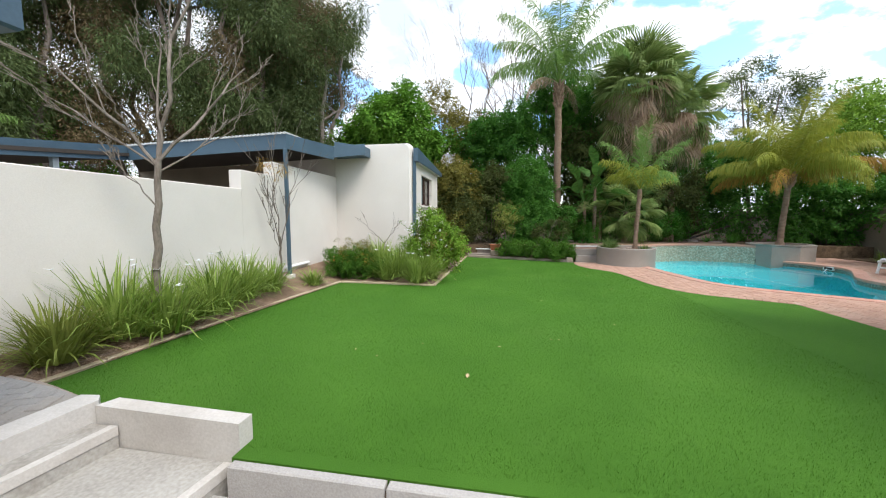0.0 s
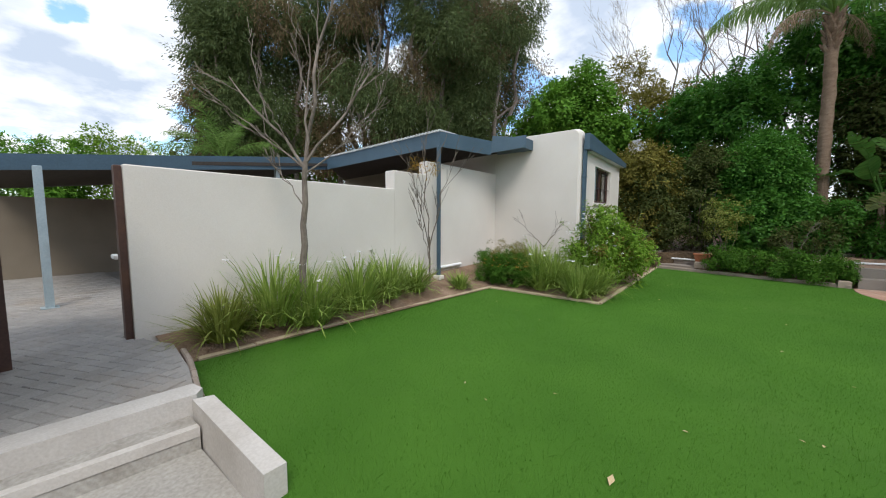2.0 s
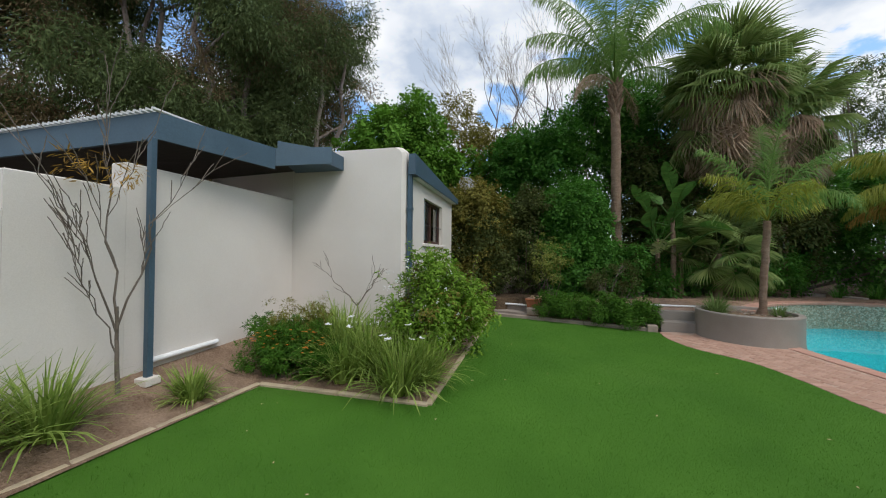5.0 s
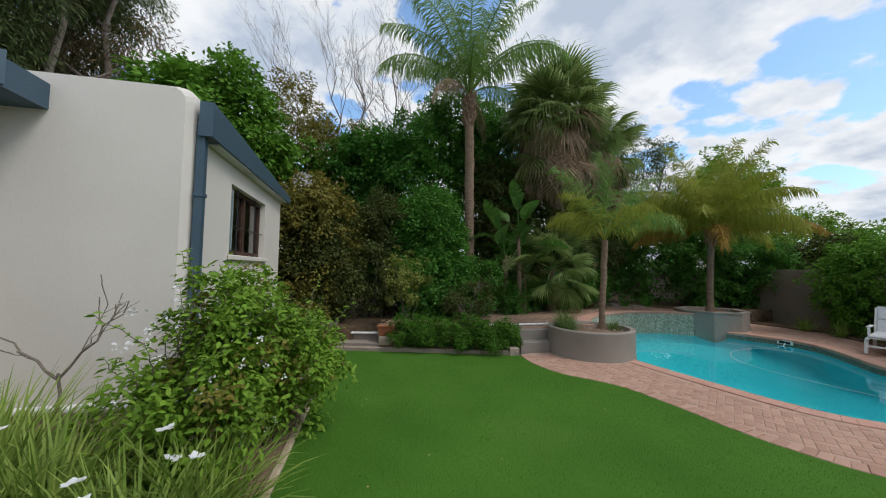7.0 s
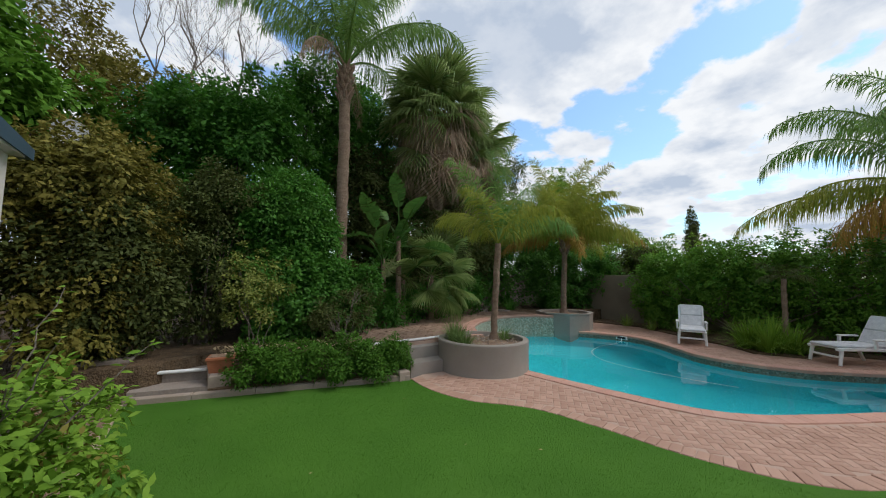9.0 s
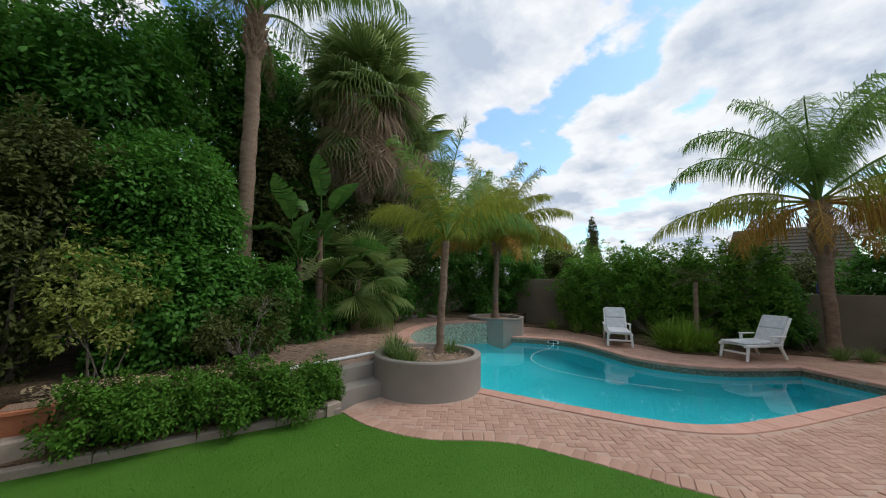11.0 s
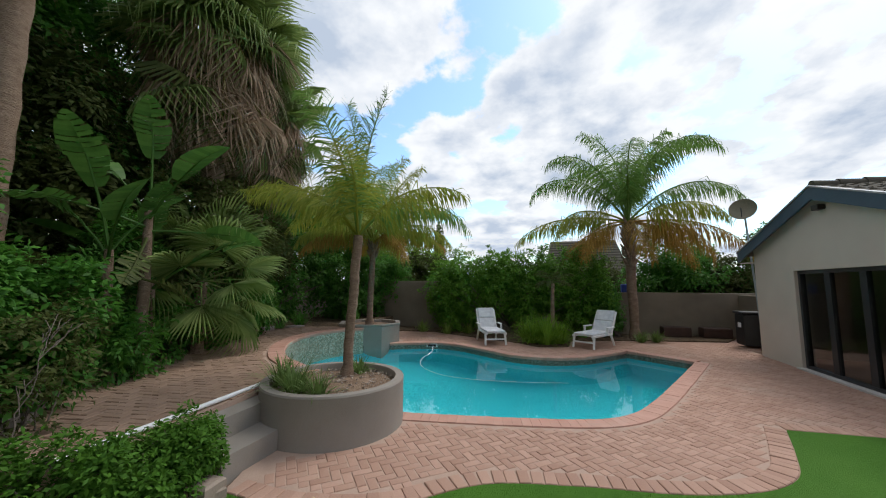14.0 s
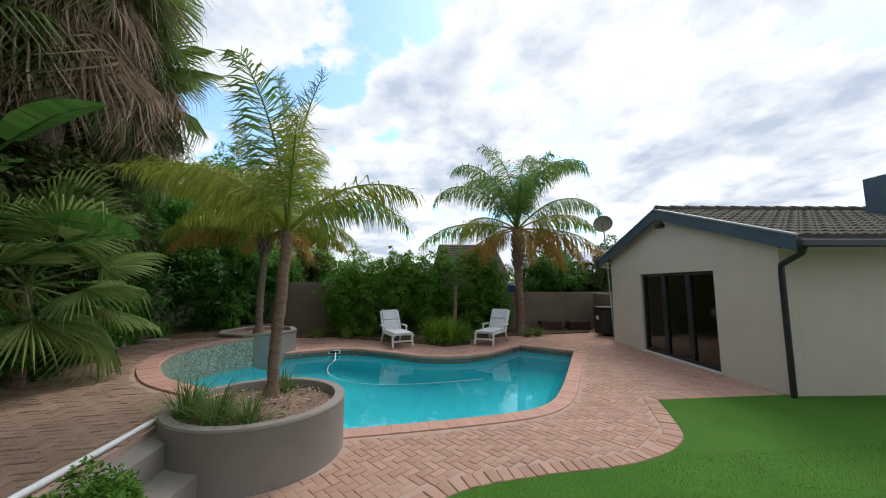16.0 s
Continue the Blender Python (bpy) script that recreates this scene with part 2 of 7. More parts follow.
M_ORANGE = material("orange_petal", ((0.55, 0.16, 0.03), (0.75, 0.30, 0.04)), 0.7, 9, 60, 0, spec=0.2, translucent=0.3)
M_LITTER = material("dry_leaf", ((0.45, 0.32, 0.17), (0.66, 0.55, 0.36)), 0.8, 9, 60, 0, spec=0.2, obj_rand=0.6)


def leafy(name, dark, light, rough=0.62, tr=0.33, spec=0.16):
    return material(name, (dark, light), rough, 1.3, 30, 0, spec=spec, island=0.65, translucent=tr)


L_DEEP = leafy("leaf_deep_green", (0.028, 0.112, 0.014), (0.120, 0.310, 0.042), 0.52, 0.45, 0.22)
L_BRIGHT = leafy("leaf_bright_green", (0.036, 0.110, 0.010), (0.105, 0.235, 0.026))
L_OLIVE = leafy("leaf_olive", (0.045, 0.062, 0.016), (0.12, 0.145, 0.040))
L_BRONZE = leafy("leaf_bronze", (0.088, 0.098, 0.016), (0.29, 0.245, 0.056))
L_GUM = leafy("leaf_gum", (0.044, 0.073, 0.022), (0.138, 0.180, 0.066))
L_GUMRED = leafy("leaf_gum_brown", (0.098, 0.074, 0.036), (0.225, 0.168, 0.088))
L_HEDGE = leafy("leaf_hedge", (0.054, 0.150, 0.013), (0.165, 0.340, 0.040))
L_LIME = leafy("leaf_lime", (0.092, 0.19, 0.015), (0.245, 0.40, 0.050))
L_PALM = leafy("palm_green", (0.100, 0.195, 0.036), (0.245, 0.385, 0.105), 0.45, 0.45)
L_PALMY = leafy("palm_yellow_green", (0.18, 0.225, 0.028), (0.43, 0.435, 0.075), 0.5, 0.45)
L_PALMO = leafy("palm_dry_orange", (0.24, 0.14, 0.025), (0.46, 0.28, 0.06), 0.6, 0.3)
L_FAN = leafy("fan_green", (0.12, 0.20, 0.045), (0.34, 0.42, 0.15), 0.45, 0.45)
L_DEAD = leafy("dead_frond", (0.20, 0.125, 0.080), (0.56, 0.42, 0.30), 0.9, 0.25, 0.1)
L_BLADE = leafy("strap_leaf", (0.10, 0.185, 0.022), (0.38, 0.48, 0.12), 0.5)
L_BLADEY = leafy("strap_leaf_yellowish", (0.13, 0.165, 0.025), (0.30, 0.33, 0.085), 0.5)
L_GREY = leafy("grey_green_leaf", (0.09, 0.155, 0.035), (0.22, 0.31, 0.10), 0.7)
L_BIG = leafy("paddle_leaf", (0.042, 0.12, 0.020), (0.105, 0.22, 0.045), 0.5, 0.35, 0.25)


def glass(name, colour, rough, ior=1.45):
    m = bpy.data.materials.new(name)
    m.use_nodes = True
    b = m.node_tree.nodes["Principled BSDF"]
    b.inputs["Base Color"].default_value = (*colour, 1)
    b.inputs["Roughness"].default_value, b.inputs["IOR"].default_value, b.inputs["Transmission Weight"].default_value = rough, ior, 1.0
    return m


M_GLASS = glass("window_glass", (0.75, 0.78, 0.78), 0.0)
M_WATER = glass("pool_water", (0.85, 0.98, 0.98), 0.0, 1.33)
nt = M_WATER.node_tree
wv = nt.nodes.new("ShaderNodeTexNoise"); wv.inputs["Scale"].default_value = 3.0; wv.inputs["Detail"].default_value = 2
wtc = nt.nodes.new("ShaderNodeTexCoord"); nt.links.new(wtc.outputs["Object"], wv.inputs["Vector"])
wb = nt.nodes.new("ShaderNodeBump"); wb.inputs["Strength"].default_value = 0.06; wb.inputs["Distance"].default_value = 0.02
nt.links.new(wv.outputs["Fac"], wb.inputs["Height"]); nt.links.new(wb.outputs[0], nt.nodes["Principled BSDF"].inputs["Normal"])


def mosaic_material(name, gain):
    m = bpy.data.materials.new(name)
    m.use_nodes = True
    n, l = m.node_tree.nodes, m.node_tree.links
    b = n["Principled BSDF"]
    b.inputs["Roughness"].default_value = 0.3
    tc = n.new("ShaderNodeTexCoord")
    v = n.new("ShaderNodeTexVoronoi"); v.inputs["Scale"].default_value = 34
    l.new(tc.outputs["Object"], v.inputs["Vector"])
    r = n.new("ShaderNodeValToRGB")
    e = r.color_ramp.elements
    e[0].color, e[1].color = (0.22 * gain, 0.235 * gain, 0.165 * gain, 1), (0.66 * gain, 0.62 * gain, 0.50 * gain, 1)
    for p, c in ((0.3, (0.39, 0.405, 0.31, 1)), (0.5, (0.52, 0.515, 0.41, 1)), (0.7, (0.36, 0.31, 0.22, 1))):
        x = e.new(p); x.color = (c[0] * gain, c[1] * gain, c[2] * gain, 1)
    r.color_ramp.interpolation = "CONSTANT"
    s = n.new("ShaderNodeSeparateColor")
    l.new(v.outputs["Color"], s.inputs[0]); l.new(s.outputs[0], r.inputs[0])
    l.new(r.outputs[0], b.inputs["Base Color"])
    bp = n.new("ShaderNodeBump"); bp.inputs["Strength"].default_value = 0.4; bp.inputs["Distance"].default_value = 0.01; bp.invert = True
    l.new(v.outputs["Distance"], bp.inputs["Height"]); l.new(bp.outputs[0], b.inputs["Normal"])
    return m


M_MOSAIC, M_BAND = mosaic_material("glass_mosaic", 0.95), mosaic_material("dark_glass_mosaic", 0.42)

# ---- building helpers ----
from mathutils.geometry import tessellate_polygon

rnd = random.Random(7)


class Shape:
    """Collects vertices and faces for one mesh."""

    def __init__(self):
        self.v, self.f = [], []

    def add(self, verts, faces):
        k = len(self.v)
        self.v.extend(tuple(p) for p in verts)
        self.f.extend(tuple(i + k for i in q) for q in faces)
        return self

    def box(self, x0, x1, y0, y1, z0, z1, bevel=0.0, m=None):
        b = bevel
        if b:
            lo = [(x0 + b, y0 + b, z0), (x1 - b, y0 + b, z0), (x1 - b, y1 - b, z0), (x0 + b, y1 - b, z0)]
            ring = lambda z: [(x0, y0, z), (x1, y0, z), (x1, y1, z), (x0, y1, z)]
            hi = [(x0 + b, y0 + b, z1), (x1 - b, y0 + b, z1), (x1 - b, y1 - b, z1), (x0 + b, y1 - b, z1)]
            vs = lo + ring(z0 + b) + ring(z1 - b) + hi
            fs = [(3, 2, 1, 0), (12, 13, 14, 15)] + [(4 * k + i, 4 * k + (i + 1) % 4, 4 * k + 4 + (i + 1) % 4, 4 * k + 4 + i) for k in range(3) for i in range(4)]
        else:
            vs = [(x, y, z) for z in (z0, z1) for x, y in ((x0, y0), (x1, y0), (x1, y1), (x0, y1))]
            fs = [(3, 2, 1, 0), (4, 5, 6, 7)] + [(i, (i + 1) % 4, 4 + (i + 1) % 4, 4 + i) for i in range(4)]
        if m is not None:
            vs = [m @ Vector(p) for p in vs]
        return self.add(vs, fs)

    def prism(self, outline, z0, z1, holes=()):
        """An upright solid on a plan outline; z1 may be a function of (x, y)."""
        top = z1 if callable(z1) else (lambda x, y: z1)
        loops = [list(outline)] + [list(h) for h in holes]
        flat = [p for q in loops for p in q]
        n = len(flat)
        vs = [(x, y, z0) for x, y in flat] + [(x, y, top(x, y)) for x, y in flat]
        tris = tessellate_polygon([[Vector((x, y, 0)) for x, y in q] for q in loops])
        fs = []
        for a, b, c in tris:
            (ax, ay), (bx, by), (cx, cy) = flat[a], flat[b], flat[c]
            if (bx - ax) * (cy - ay) - (by - ay) * (cx - ax) < 0:
                b, c = c, b
            fs += [(n + a, n + b, n + c), (c, b, a)]
        k = 0
        for q in loops:
            area = sum(q[i][0] * q[(i + 1) % len(q)][1] - q[(i + 1) % len(q)][0] * q[i][1] for i in range(len(q)))
            flip = (area < 0) != (q is not loops[0])
            for i in range(len(q)):
                a, b = k + i, k + (i + 1) % len(q)
                fs.append((b, a, n + a, n + b) if flip else (a, b, n + b, n + a))
            k += len(q)
        return self.add(vs, fs)

    def tube(self, points, radii, sides=8, cap=True):
        """A tapered tube along points."""
        pts = [Vector(p) for p in points]
        k = len(self.v)
        ref = None
        for i, p in enumerate(pts):
            d = (pts[min(i + 1, len(pts) - 1)] - pts[max(i - 1, 0)]).normalized()
            if ref is None:
                ref = d.orthogonal().normalized()
            ref = (ref - d * ref.dot(d)).normalized()
            w = d.cross(ref)
            for j in range(sides):
                a = 2 * math.pi * j / sides
                self.v.append(tuple(p + (ref * math.cos(a) + w * math.sin(a)) * radii[i]))
        for i in range(len(pts) - 1):
            for j in range(sides):
                a, b = k + i * sides + j, k + i * sides + (j + 1) % sides
                self.f.append((a, b, b + sides, a + sides))
        if cap:
            self.f.append(tuple(k + j for j in reversed(range(sides))))
            self.f.append(tuple(k + (len(pts) - 1) * sides + j for j in range(sides)))
        return self

    def lathe(self, profile, sides=32, centre=(0, 0), close=False):
        """A turned solid: profile of (radius, height) from bottom to top."""
        k, n = len(self.v), len(profile)
        for r, z in profile:
            for j in range(sides):
                a = 2 * math.pi * j / sides
                self.v.append((centre[0] + r * math.cos(a), centre[1] + r * math.sin(a), z))
        for i in range(n if close else n - 1):
            for j in range(sides):
                a, b = k + i * sides + j, k + i * sides + (j + 1) % sides
                c, d = k + ((i + 1) % n) * sides + (j + 1) % sides, k + ((i + 1) % n) * sides + j
                self.f.append((a, b, c, d))
        if not close:
            self.f.append(tuple(k + j for j in reversed(range(sides))))
            self.f.append(tuple(k + (n - 1) * sides + j for j in range(sides)))
        return self

    def mesh(self, name, mat, smooth=False):
        me = bpy.data.meshes.new(name)
        me.from_pydata(self.v, [], self.f)
        me.materials.append(mat)
        if smooth:
            me.polygons.foreach_set("use_smooth", [True] * len(me.polygons))
            me.set_sharp_from_angle(angle=radians(40))
        me.update()
        return me


def part(name, shape, mat, parent=None, label="", smooth=False):
    """Links a shape as ONE mesh object, under a thing or part if one is given."""
    ob = new(name, shape.mesh(name, mat, smooth))
    ob.parent = parent
    return tagged(ob, label)


def thing(name, label, category, m=None, group="", kind=""):
    ob = new(name)
    ob.empty_display_size = 0.1
    if m is not None:
        ob.matrix_world = m
    return tagged(ob, label, category, group, kind)


def structure(name, shape, mat, label, category, smooth=False):
    return tagged(part(name, shape, mat, None, "", smooth), label, category, "", "structure")


def smooth_line(points, step=0.12, closed=False):
    """A Catmull-Rom line through points, resampled at even steps."""
    p = [Vector((*q, 0)) for q in points]
    n = len(p)
    out = []
    for i in range(n if closed else n - 1):
        if closed:
            a, b, c, d = p[i - 1], p[i], p[(i + 1) % n], p[(i + 2) % n]
        else:
            a, b, c, d = p[max(i - 1, 0)], p[i], p[i + 1], p[min(i + 2, n - 1)]
        for k in range(16):
            t = k / 16
            out.append(0.5 * (2 * b + (c - a) * t + (2 * a - 5 * b + 4 * c - d) * t * t + (3 * b - a - 3 * c + d) * t ** 3))
    out.append(p[0] if closed else p[-1])
    total = sum((out[i + 1] - out[i]).length for i in range(len(out) - 1))
    count = max(2, round(total / step))
    res, acc, i = [], 0.0, 0
    for k in range(count if closed else count + 1):
        want = total * k / count
        while i < len(out) - 2 and acc + (out[i + 1] - out[i]).length < want:
            acc += (out[i + 1] - out[i]).length
            i += 1
        seg = (out[i + 1] - out[i]).length or 1
        q = out[i].lerp(out[i + 1], (want - acc) / seg)
        res.append((q.x, q.y))
    return res


def offset(line, d, closed=False):
    """The line moved d to its left."""
    n, out = len(line), []
    for i, (x, y) in enumerate(line):
        a = line[i - 1] if closed or i else line[0]
        b = line[(i + 1) % n] if closed or i < n - 1 else line[-1]
        dx, dy = b[0] - a[0], b[1] - a[1]
        s = math.hypot(dx, dy) or 1
        out.append((x - dy / s * d, y + dx / s * d))
    return out


def inside(x, y, poly):
    hit, j = False, len(poly) - 1
    for i in range(len(poly)):
        (xi, yi), (xj, yj) = poly[i], poly[j]
        if (yi > y) != (yj > y) and x < (xj - xi) * (y - yi) / (yj - yi) + xi:
            hit = not hit
        j = i
    return hit


# ---- plan ----
WATER = -0.15
TERR = 0.47                                        # height of the upper terrace
POOL_FRONT = [(4.36, 12.55), (4.40, 11.6), (4.50, 10.6), (4.64, 9.6), (4.80, 8.95), (5.12, 8.48), (5.75, 8.03), (6.8, 7.42), (8.98, 6.20)]
POOL_BACK = [(10.05, 7.36), (9.45, 7.95), (8.90, 8.60), (8.62, 9.4), (8.75, 10.2), (9.2, 10.85), (9.75, 11.6), (10.02, 12.35), (9.85, 13.1), (9.55, 13.75)]
POOL_ARC = [(9.05, 14.35), (8.4, 14.85), (7.4, 15.02), (6.3, 14.70), (5.3, 14.0), (4.75, 13.3), (4.42, 12.72)]
FRONT, BACK, ARC = smooth_line(POOL_FRONT, 0.115), smooth_line(POOL_BACK, 0.115), smooth_line(POOL_ARC, 0.115)
POOL = FRONT + [(9.5, 6.76)] + BACK + ARC
LAWN_R = smooth_line([(2.36, 12.22), (2.32, 11.6), (2.5, 10.9), (3.0, 10.2), (3.17, 9.4), (3.25, 8.6), (3.45, 7.95), (3.78, 7.5), (4.3, 7.2), (5.02, 6.86)], 0.11)
LAWN = [(5.1, 1.80), (5.06, 4.64), (5.02, 6.86)] + list(reversed(LAWN_R))[1:] + [(-1.33, 13.25), (-1.40, 11.0), (-1.47, 7.42), (-3.62, 7.47), (-3.85, 5.1), (-4.02, 2.24), (-3.4, 2.10), (-2.84, 1.99), (-1.63, 2.0), (-1.63, 1.80)]
PATIO = -0.21
DRIVE = 0.19

# ---- ground and setting ----
far_ground = Shape().prism([(-320, -320), (320, -320), (320, 320), (-320, 320)], -2.2, -0.05,
                           holes=[[(-3.7, -6), (5.1, -6), (5.1, 1.76), (-1.55, 1.76), (-1.6, 1.88), (-2.75, 1.90), (-3.05, 1.6)], offset(POOL, -0.05, True)])
structure("ground", far_ground, M_SOIL, "brown garden soil reaching out under everything", "ground")
structure("lawn", Shape().prism(LAWN, -0.06, 0.0), M_TURF, "green artificial turf, short and even", "lawn")
structure("patio", Shape().box(-3.7, 5.1, -6, 1.74, PATIO - 0.2, PATIO), M_PATIO, "worn grey concrete patio below the lawn", "patio")
kerb_lawn = thing("lawn_kerb", "pale concrete kerb between patio and lawn", "kerb", kind="structure")
x = -1.61
while x < 5.0:
    part("kerb_stone", Shape().box(x, x + 0.985, 1.735, 1.80, PATIO - 0.05, -0.008, 0.008), M_PATIO, kerb_lawn)
    x += 1.0

# stairs between patio and driveway
stairs = thing("stairs", "limewashed concrete steps, chipped and stained", "stairs", kind="structure")
for k, (z, xa, xb) in enumerate(((0.055, -2.95, -2.60), (-0.10, -2.60, -1.72))):
    part("step", Shape().prism([(xa - 0.5, -3), (xb - 0.45, -3), (xb - 0.08, 1.0), (xb + 0.02, 1.88), (xa, 1.88)], PATIO - 0.1, z), M_STEP, stairs)
    part("nosing", Shape().prism([(xb - 0.50, -3), (xb - 0.444, -3), (xb - 0.072, 1.0), (xb + 0.028, 1.878), (xb - 0.03, 1.878), (xb - 0.13, 1.0)], z - 0.06, z + 0.006), M_WHITE, stairs)
side = thing("stair_wall", "low white plastered wall beside the steps", "wall", kind="structure")
part("wall_body", Shape().prism([(-2.78, 1.90), (-1.63, 1.87), (-1.63, 1.99), (-2.73, 2.02)], PATIO - 0.1, lambda x, y: 0.175 + 0.0 * x), M_WHITE, side)
driveway_edge = [(-3.15, -3.0), (-2.86, 1.0), (-2.80, 1.84), (-2.79, 1.93)]
structure("driveway_edge", Shape().prism(driveway_edge + [(-2.86, 1.99), (-3.0, 1.97), (-3.08, 1.0), (-3.4, -3.0)], PATIO - 0.2, DRIVE + 0.008), M_WHITE, "white worn concrete nosing along the driveway", "edging")
structure("driveway", Shape().prism([(-3.4, -3.0), (-3.08, 1.0), (-3.0, 1.97), (-3.42, 2.06), (-4.2, 2.15), (-4.6, 2.0), (-9.5, 2.6), (-14.6, 2.6), (-14.6, -3.0)], PATIO - 0.2, DRIVE - 0.009), M_COBBLE, "sandy bed under the grey driveway pavers", "driveway")

# planted beds along the wall, sloping up to it
bed = Shape()
for (x0, x1, y0, y1) in ((-4.66, -3.62, 2.1, 7.46), (-4.66, -1.42, 7.46, 9.40), (-2.40, -1.40, 9.40, 13.3)):
    nx, ny = 14, max(4, int((y1 - y0) / 0.15))
    k = len(bed.v)
    for j in range(ny + 1):
        for i in range(nx + 1):
            px, py = x0 + (x1 - x0) * i / nx, y0 + (y1 - y0) * j / ny
            if y1 < 7.5:
                px = x0 + (-4.0 + 0.075 * (py - 2.3) - x0 - 0.0) * i / nx
            edge = min(i, nx - i, 3) / 3
            ex = -4.0 + 0.075 * (py - 2.3)
            d = ex - px if py < 7.46 else min(-1.42 - px, max(py - 7.46, ex - px))
            zz = 0.015 + 0.32 * min(1.0, max(0.0, d) / 1.1) ** 1.2
            bed.v.append((px, py, zz + edge * 0.035 * noise.noise((px * 5, py * 5, 1))))
    for j in range(ny):
        for i in range(nx):
            a = k + j * (nx + 1) + i
            bed.f.append((a, a + 1, a + nx + 2, a + nx + 1))
structure("garden_bed", bed, M_SOIL, "bare brown soil sloping up to the wall", "bed", True)


def kerb_row(name, line, width, height, piece, mat, label, z0=-0.05):
    t = thing(name, label, "kerb", kind="structure")
    pts = []
    for (ax, ay), (bx, by) in zip(line, line[1:]):
        d = math.hypot(bx - ax, by - ay)
        n = max(1, round(d / piece))
        for i in range(n):
            pts.append(((ax + (bx - ax) * i / n, ay + (by - ay) * i / n), (ax + (bx - ax) * (i + 1) / n, ay + (by - ay) * (i + 1) / n)))
    for (ax, ay), (bx, by) in pts:
        d = math.hypot(bx - ax, by - ay)
        m = Matrix.Translation((ax, ay, rnd.uniform(-0.006, 0.006))) @ Matrix.Rotation(math.atan2(by - ay, bx - ax) + rnd.uniform(-0.008, 0.008), 4, "Z")
        part("kerb_stone", Shape().box(0.004, d - 0.004, -width / 2, width / 2, z0, height, 0.012, m), mat, t)


kerb_row("bed_kerb", [(-4.04, 2.30), (-3.88, 5.1), (-3.65, 7.46), (-1.46, 7.43), (-1.38, 11.0), (-1.35, 13.27)], 0.07, 0.035, 0.62, M_KERB, "thin sandy concrete edging round the flower beds")
kerb_row("driveway_kerb", [(-4.10, 2.20), (-3.72, 2.15), (-3.42, 2.09), (-3.06, 2.01), (-2.88, 1.98)], 0.05, 0.15, 0.24, M_KERB2, "short worn kerb stones where the driveway meets the turf")
kerb_row("hedge_kerb", [(-1.33, 13.29), (0.9, 12.66), (2.34, 12.22)], 0.11, 0.075, 0.75, M_KERB2, "low concrete edging in front of the clipped hedge")

# upper terrace behind the hedge and round the back of the pool
TERRACE = [(1.75, 12.86), (4.36, 12.95)] + offset(list(reversed(ARC)), 0.0)[2:] + [(9.1, 14.4), (9.4, 15.4), (9.0, 16.3), (7.2, 16.9), (4.6, 16.4), (2.9, 15.2), (2.1, 14.2), (1.6, 13.4)]
structure("terrace", Shape().prism(TERRACE, -1.6, TERR - 0.014), M_JOINT, "raised terrace bed under weathered pavers", "terrace")
structure("shrub_bed", Shape().prism([(-6.5, 13.5), (-1.2, 13.5), (-0.5, 13.9), (1.75, 13.15), (1.6, 13.4), (2.1, 14.2), (2.9, 15.2), (4.6, 16.4), (7.2, 16.9), (9.0, 16.3), (9.4, 15.4), (9.8, 15.3), (13.4, 15.2), (13.4, 26), (-6.5, 26)], -0.3, TERR - 0.04), M_MULCH, "dark mulch and leaf litter under the trees", "bed")
structure("hedge_bed", Shape().prism([(-0.42, 13.06), (0.9, 12.70), (2.32, 12.30), (2.34, 12.85), (1.75, 13.15), (-0.42, 13.9)], -0.05, 0.10), M_MULCH, "dark soil under the clipped hedge", "bed")
structure("back_bed", Shape().prism([(11.3, 11.4), (12.4, 13.2), (12.2, 15.15), (13.45, 15.15), (13.45, 3.2), (12.35, 4.0), (11.95, 6.9), (11.35, 8.6), (10.35, 8.75), (10.05, 9.55), (10.6, 10.1)], -0.05, 0.03), M_MULCH, "planted soil along the back wall", "bed")

# steps up to the terrace, and to the shrub path
tsteps = thing("terrace_steps", "two grey plastered steps up to the terrace", "steps", kind="structure")
part("step", Shape().prism([(2.46, 12.38), (3.5, 12.32), (3.5, 12.95), (2.46, 12.95)], -0.05, 0.20), M_POT, tsteps)
part("step", Shape().prism([(2.40, 12.68), (3.5, 12.68), (3.5, 12.96), (2.40, 12.94)], -0.05, 0.40), M_POT, tsteps)
part("side_block", Shape().box(2.14, 2.34, 12.20, 12.80, -0.05, 0.15, 0.02), M_KERB2, tsteps)
edge = thing("terrace_edge_pipe", "white plastic pipe along the terrace edge", "pipe")
part("pipe", Shape().tube([(1.62, 12.94, TERR + 0.02), (3.0, 12.96, TERR + 0.02), (4.12, 13.0, TERR + 0.02)], [0.024] * 3, 12), M_PIPE, edge, smooth=True)
psteps = thing("path_steps", "worn stone steps leading into the shrubs", "steps", kind="structure")
part("step", Shape().prism([(-1.30, 13.34), (-0.42, 13.12), (-0.36, 13.75), (-1.25, 13.9)], -0.05, 0.13), M_STONE, psteps)
part("step", Shape().prism([(-1.28, 13.72), (-0.42, 13.52), (-0.3, 14.6), (-1.3, 14.7)], -0.05, 0.26), M_STONE, psteps)
part("side_block", Shape().box(-0.42, -0.14, 13.10, 13.50, -0.05, 0.27, 0.02), M_KERB2, psteps)
ppipe = thing("step_pipe", "white plastic pipe along the step edge", "pipe")
part("pipe", Shape().tube([(-1.30, 13.70, 0.283), (-0.43, 13.50, 0.283)], [0.026] * 2, 12), M_PIPE, ppipe, smooth=True)

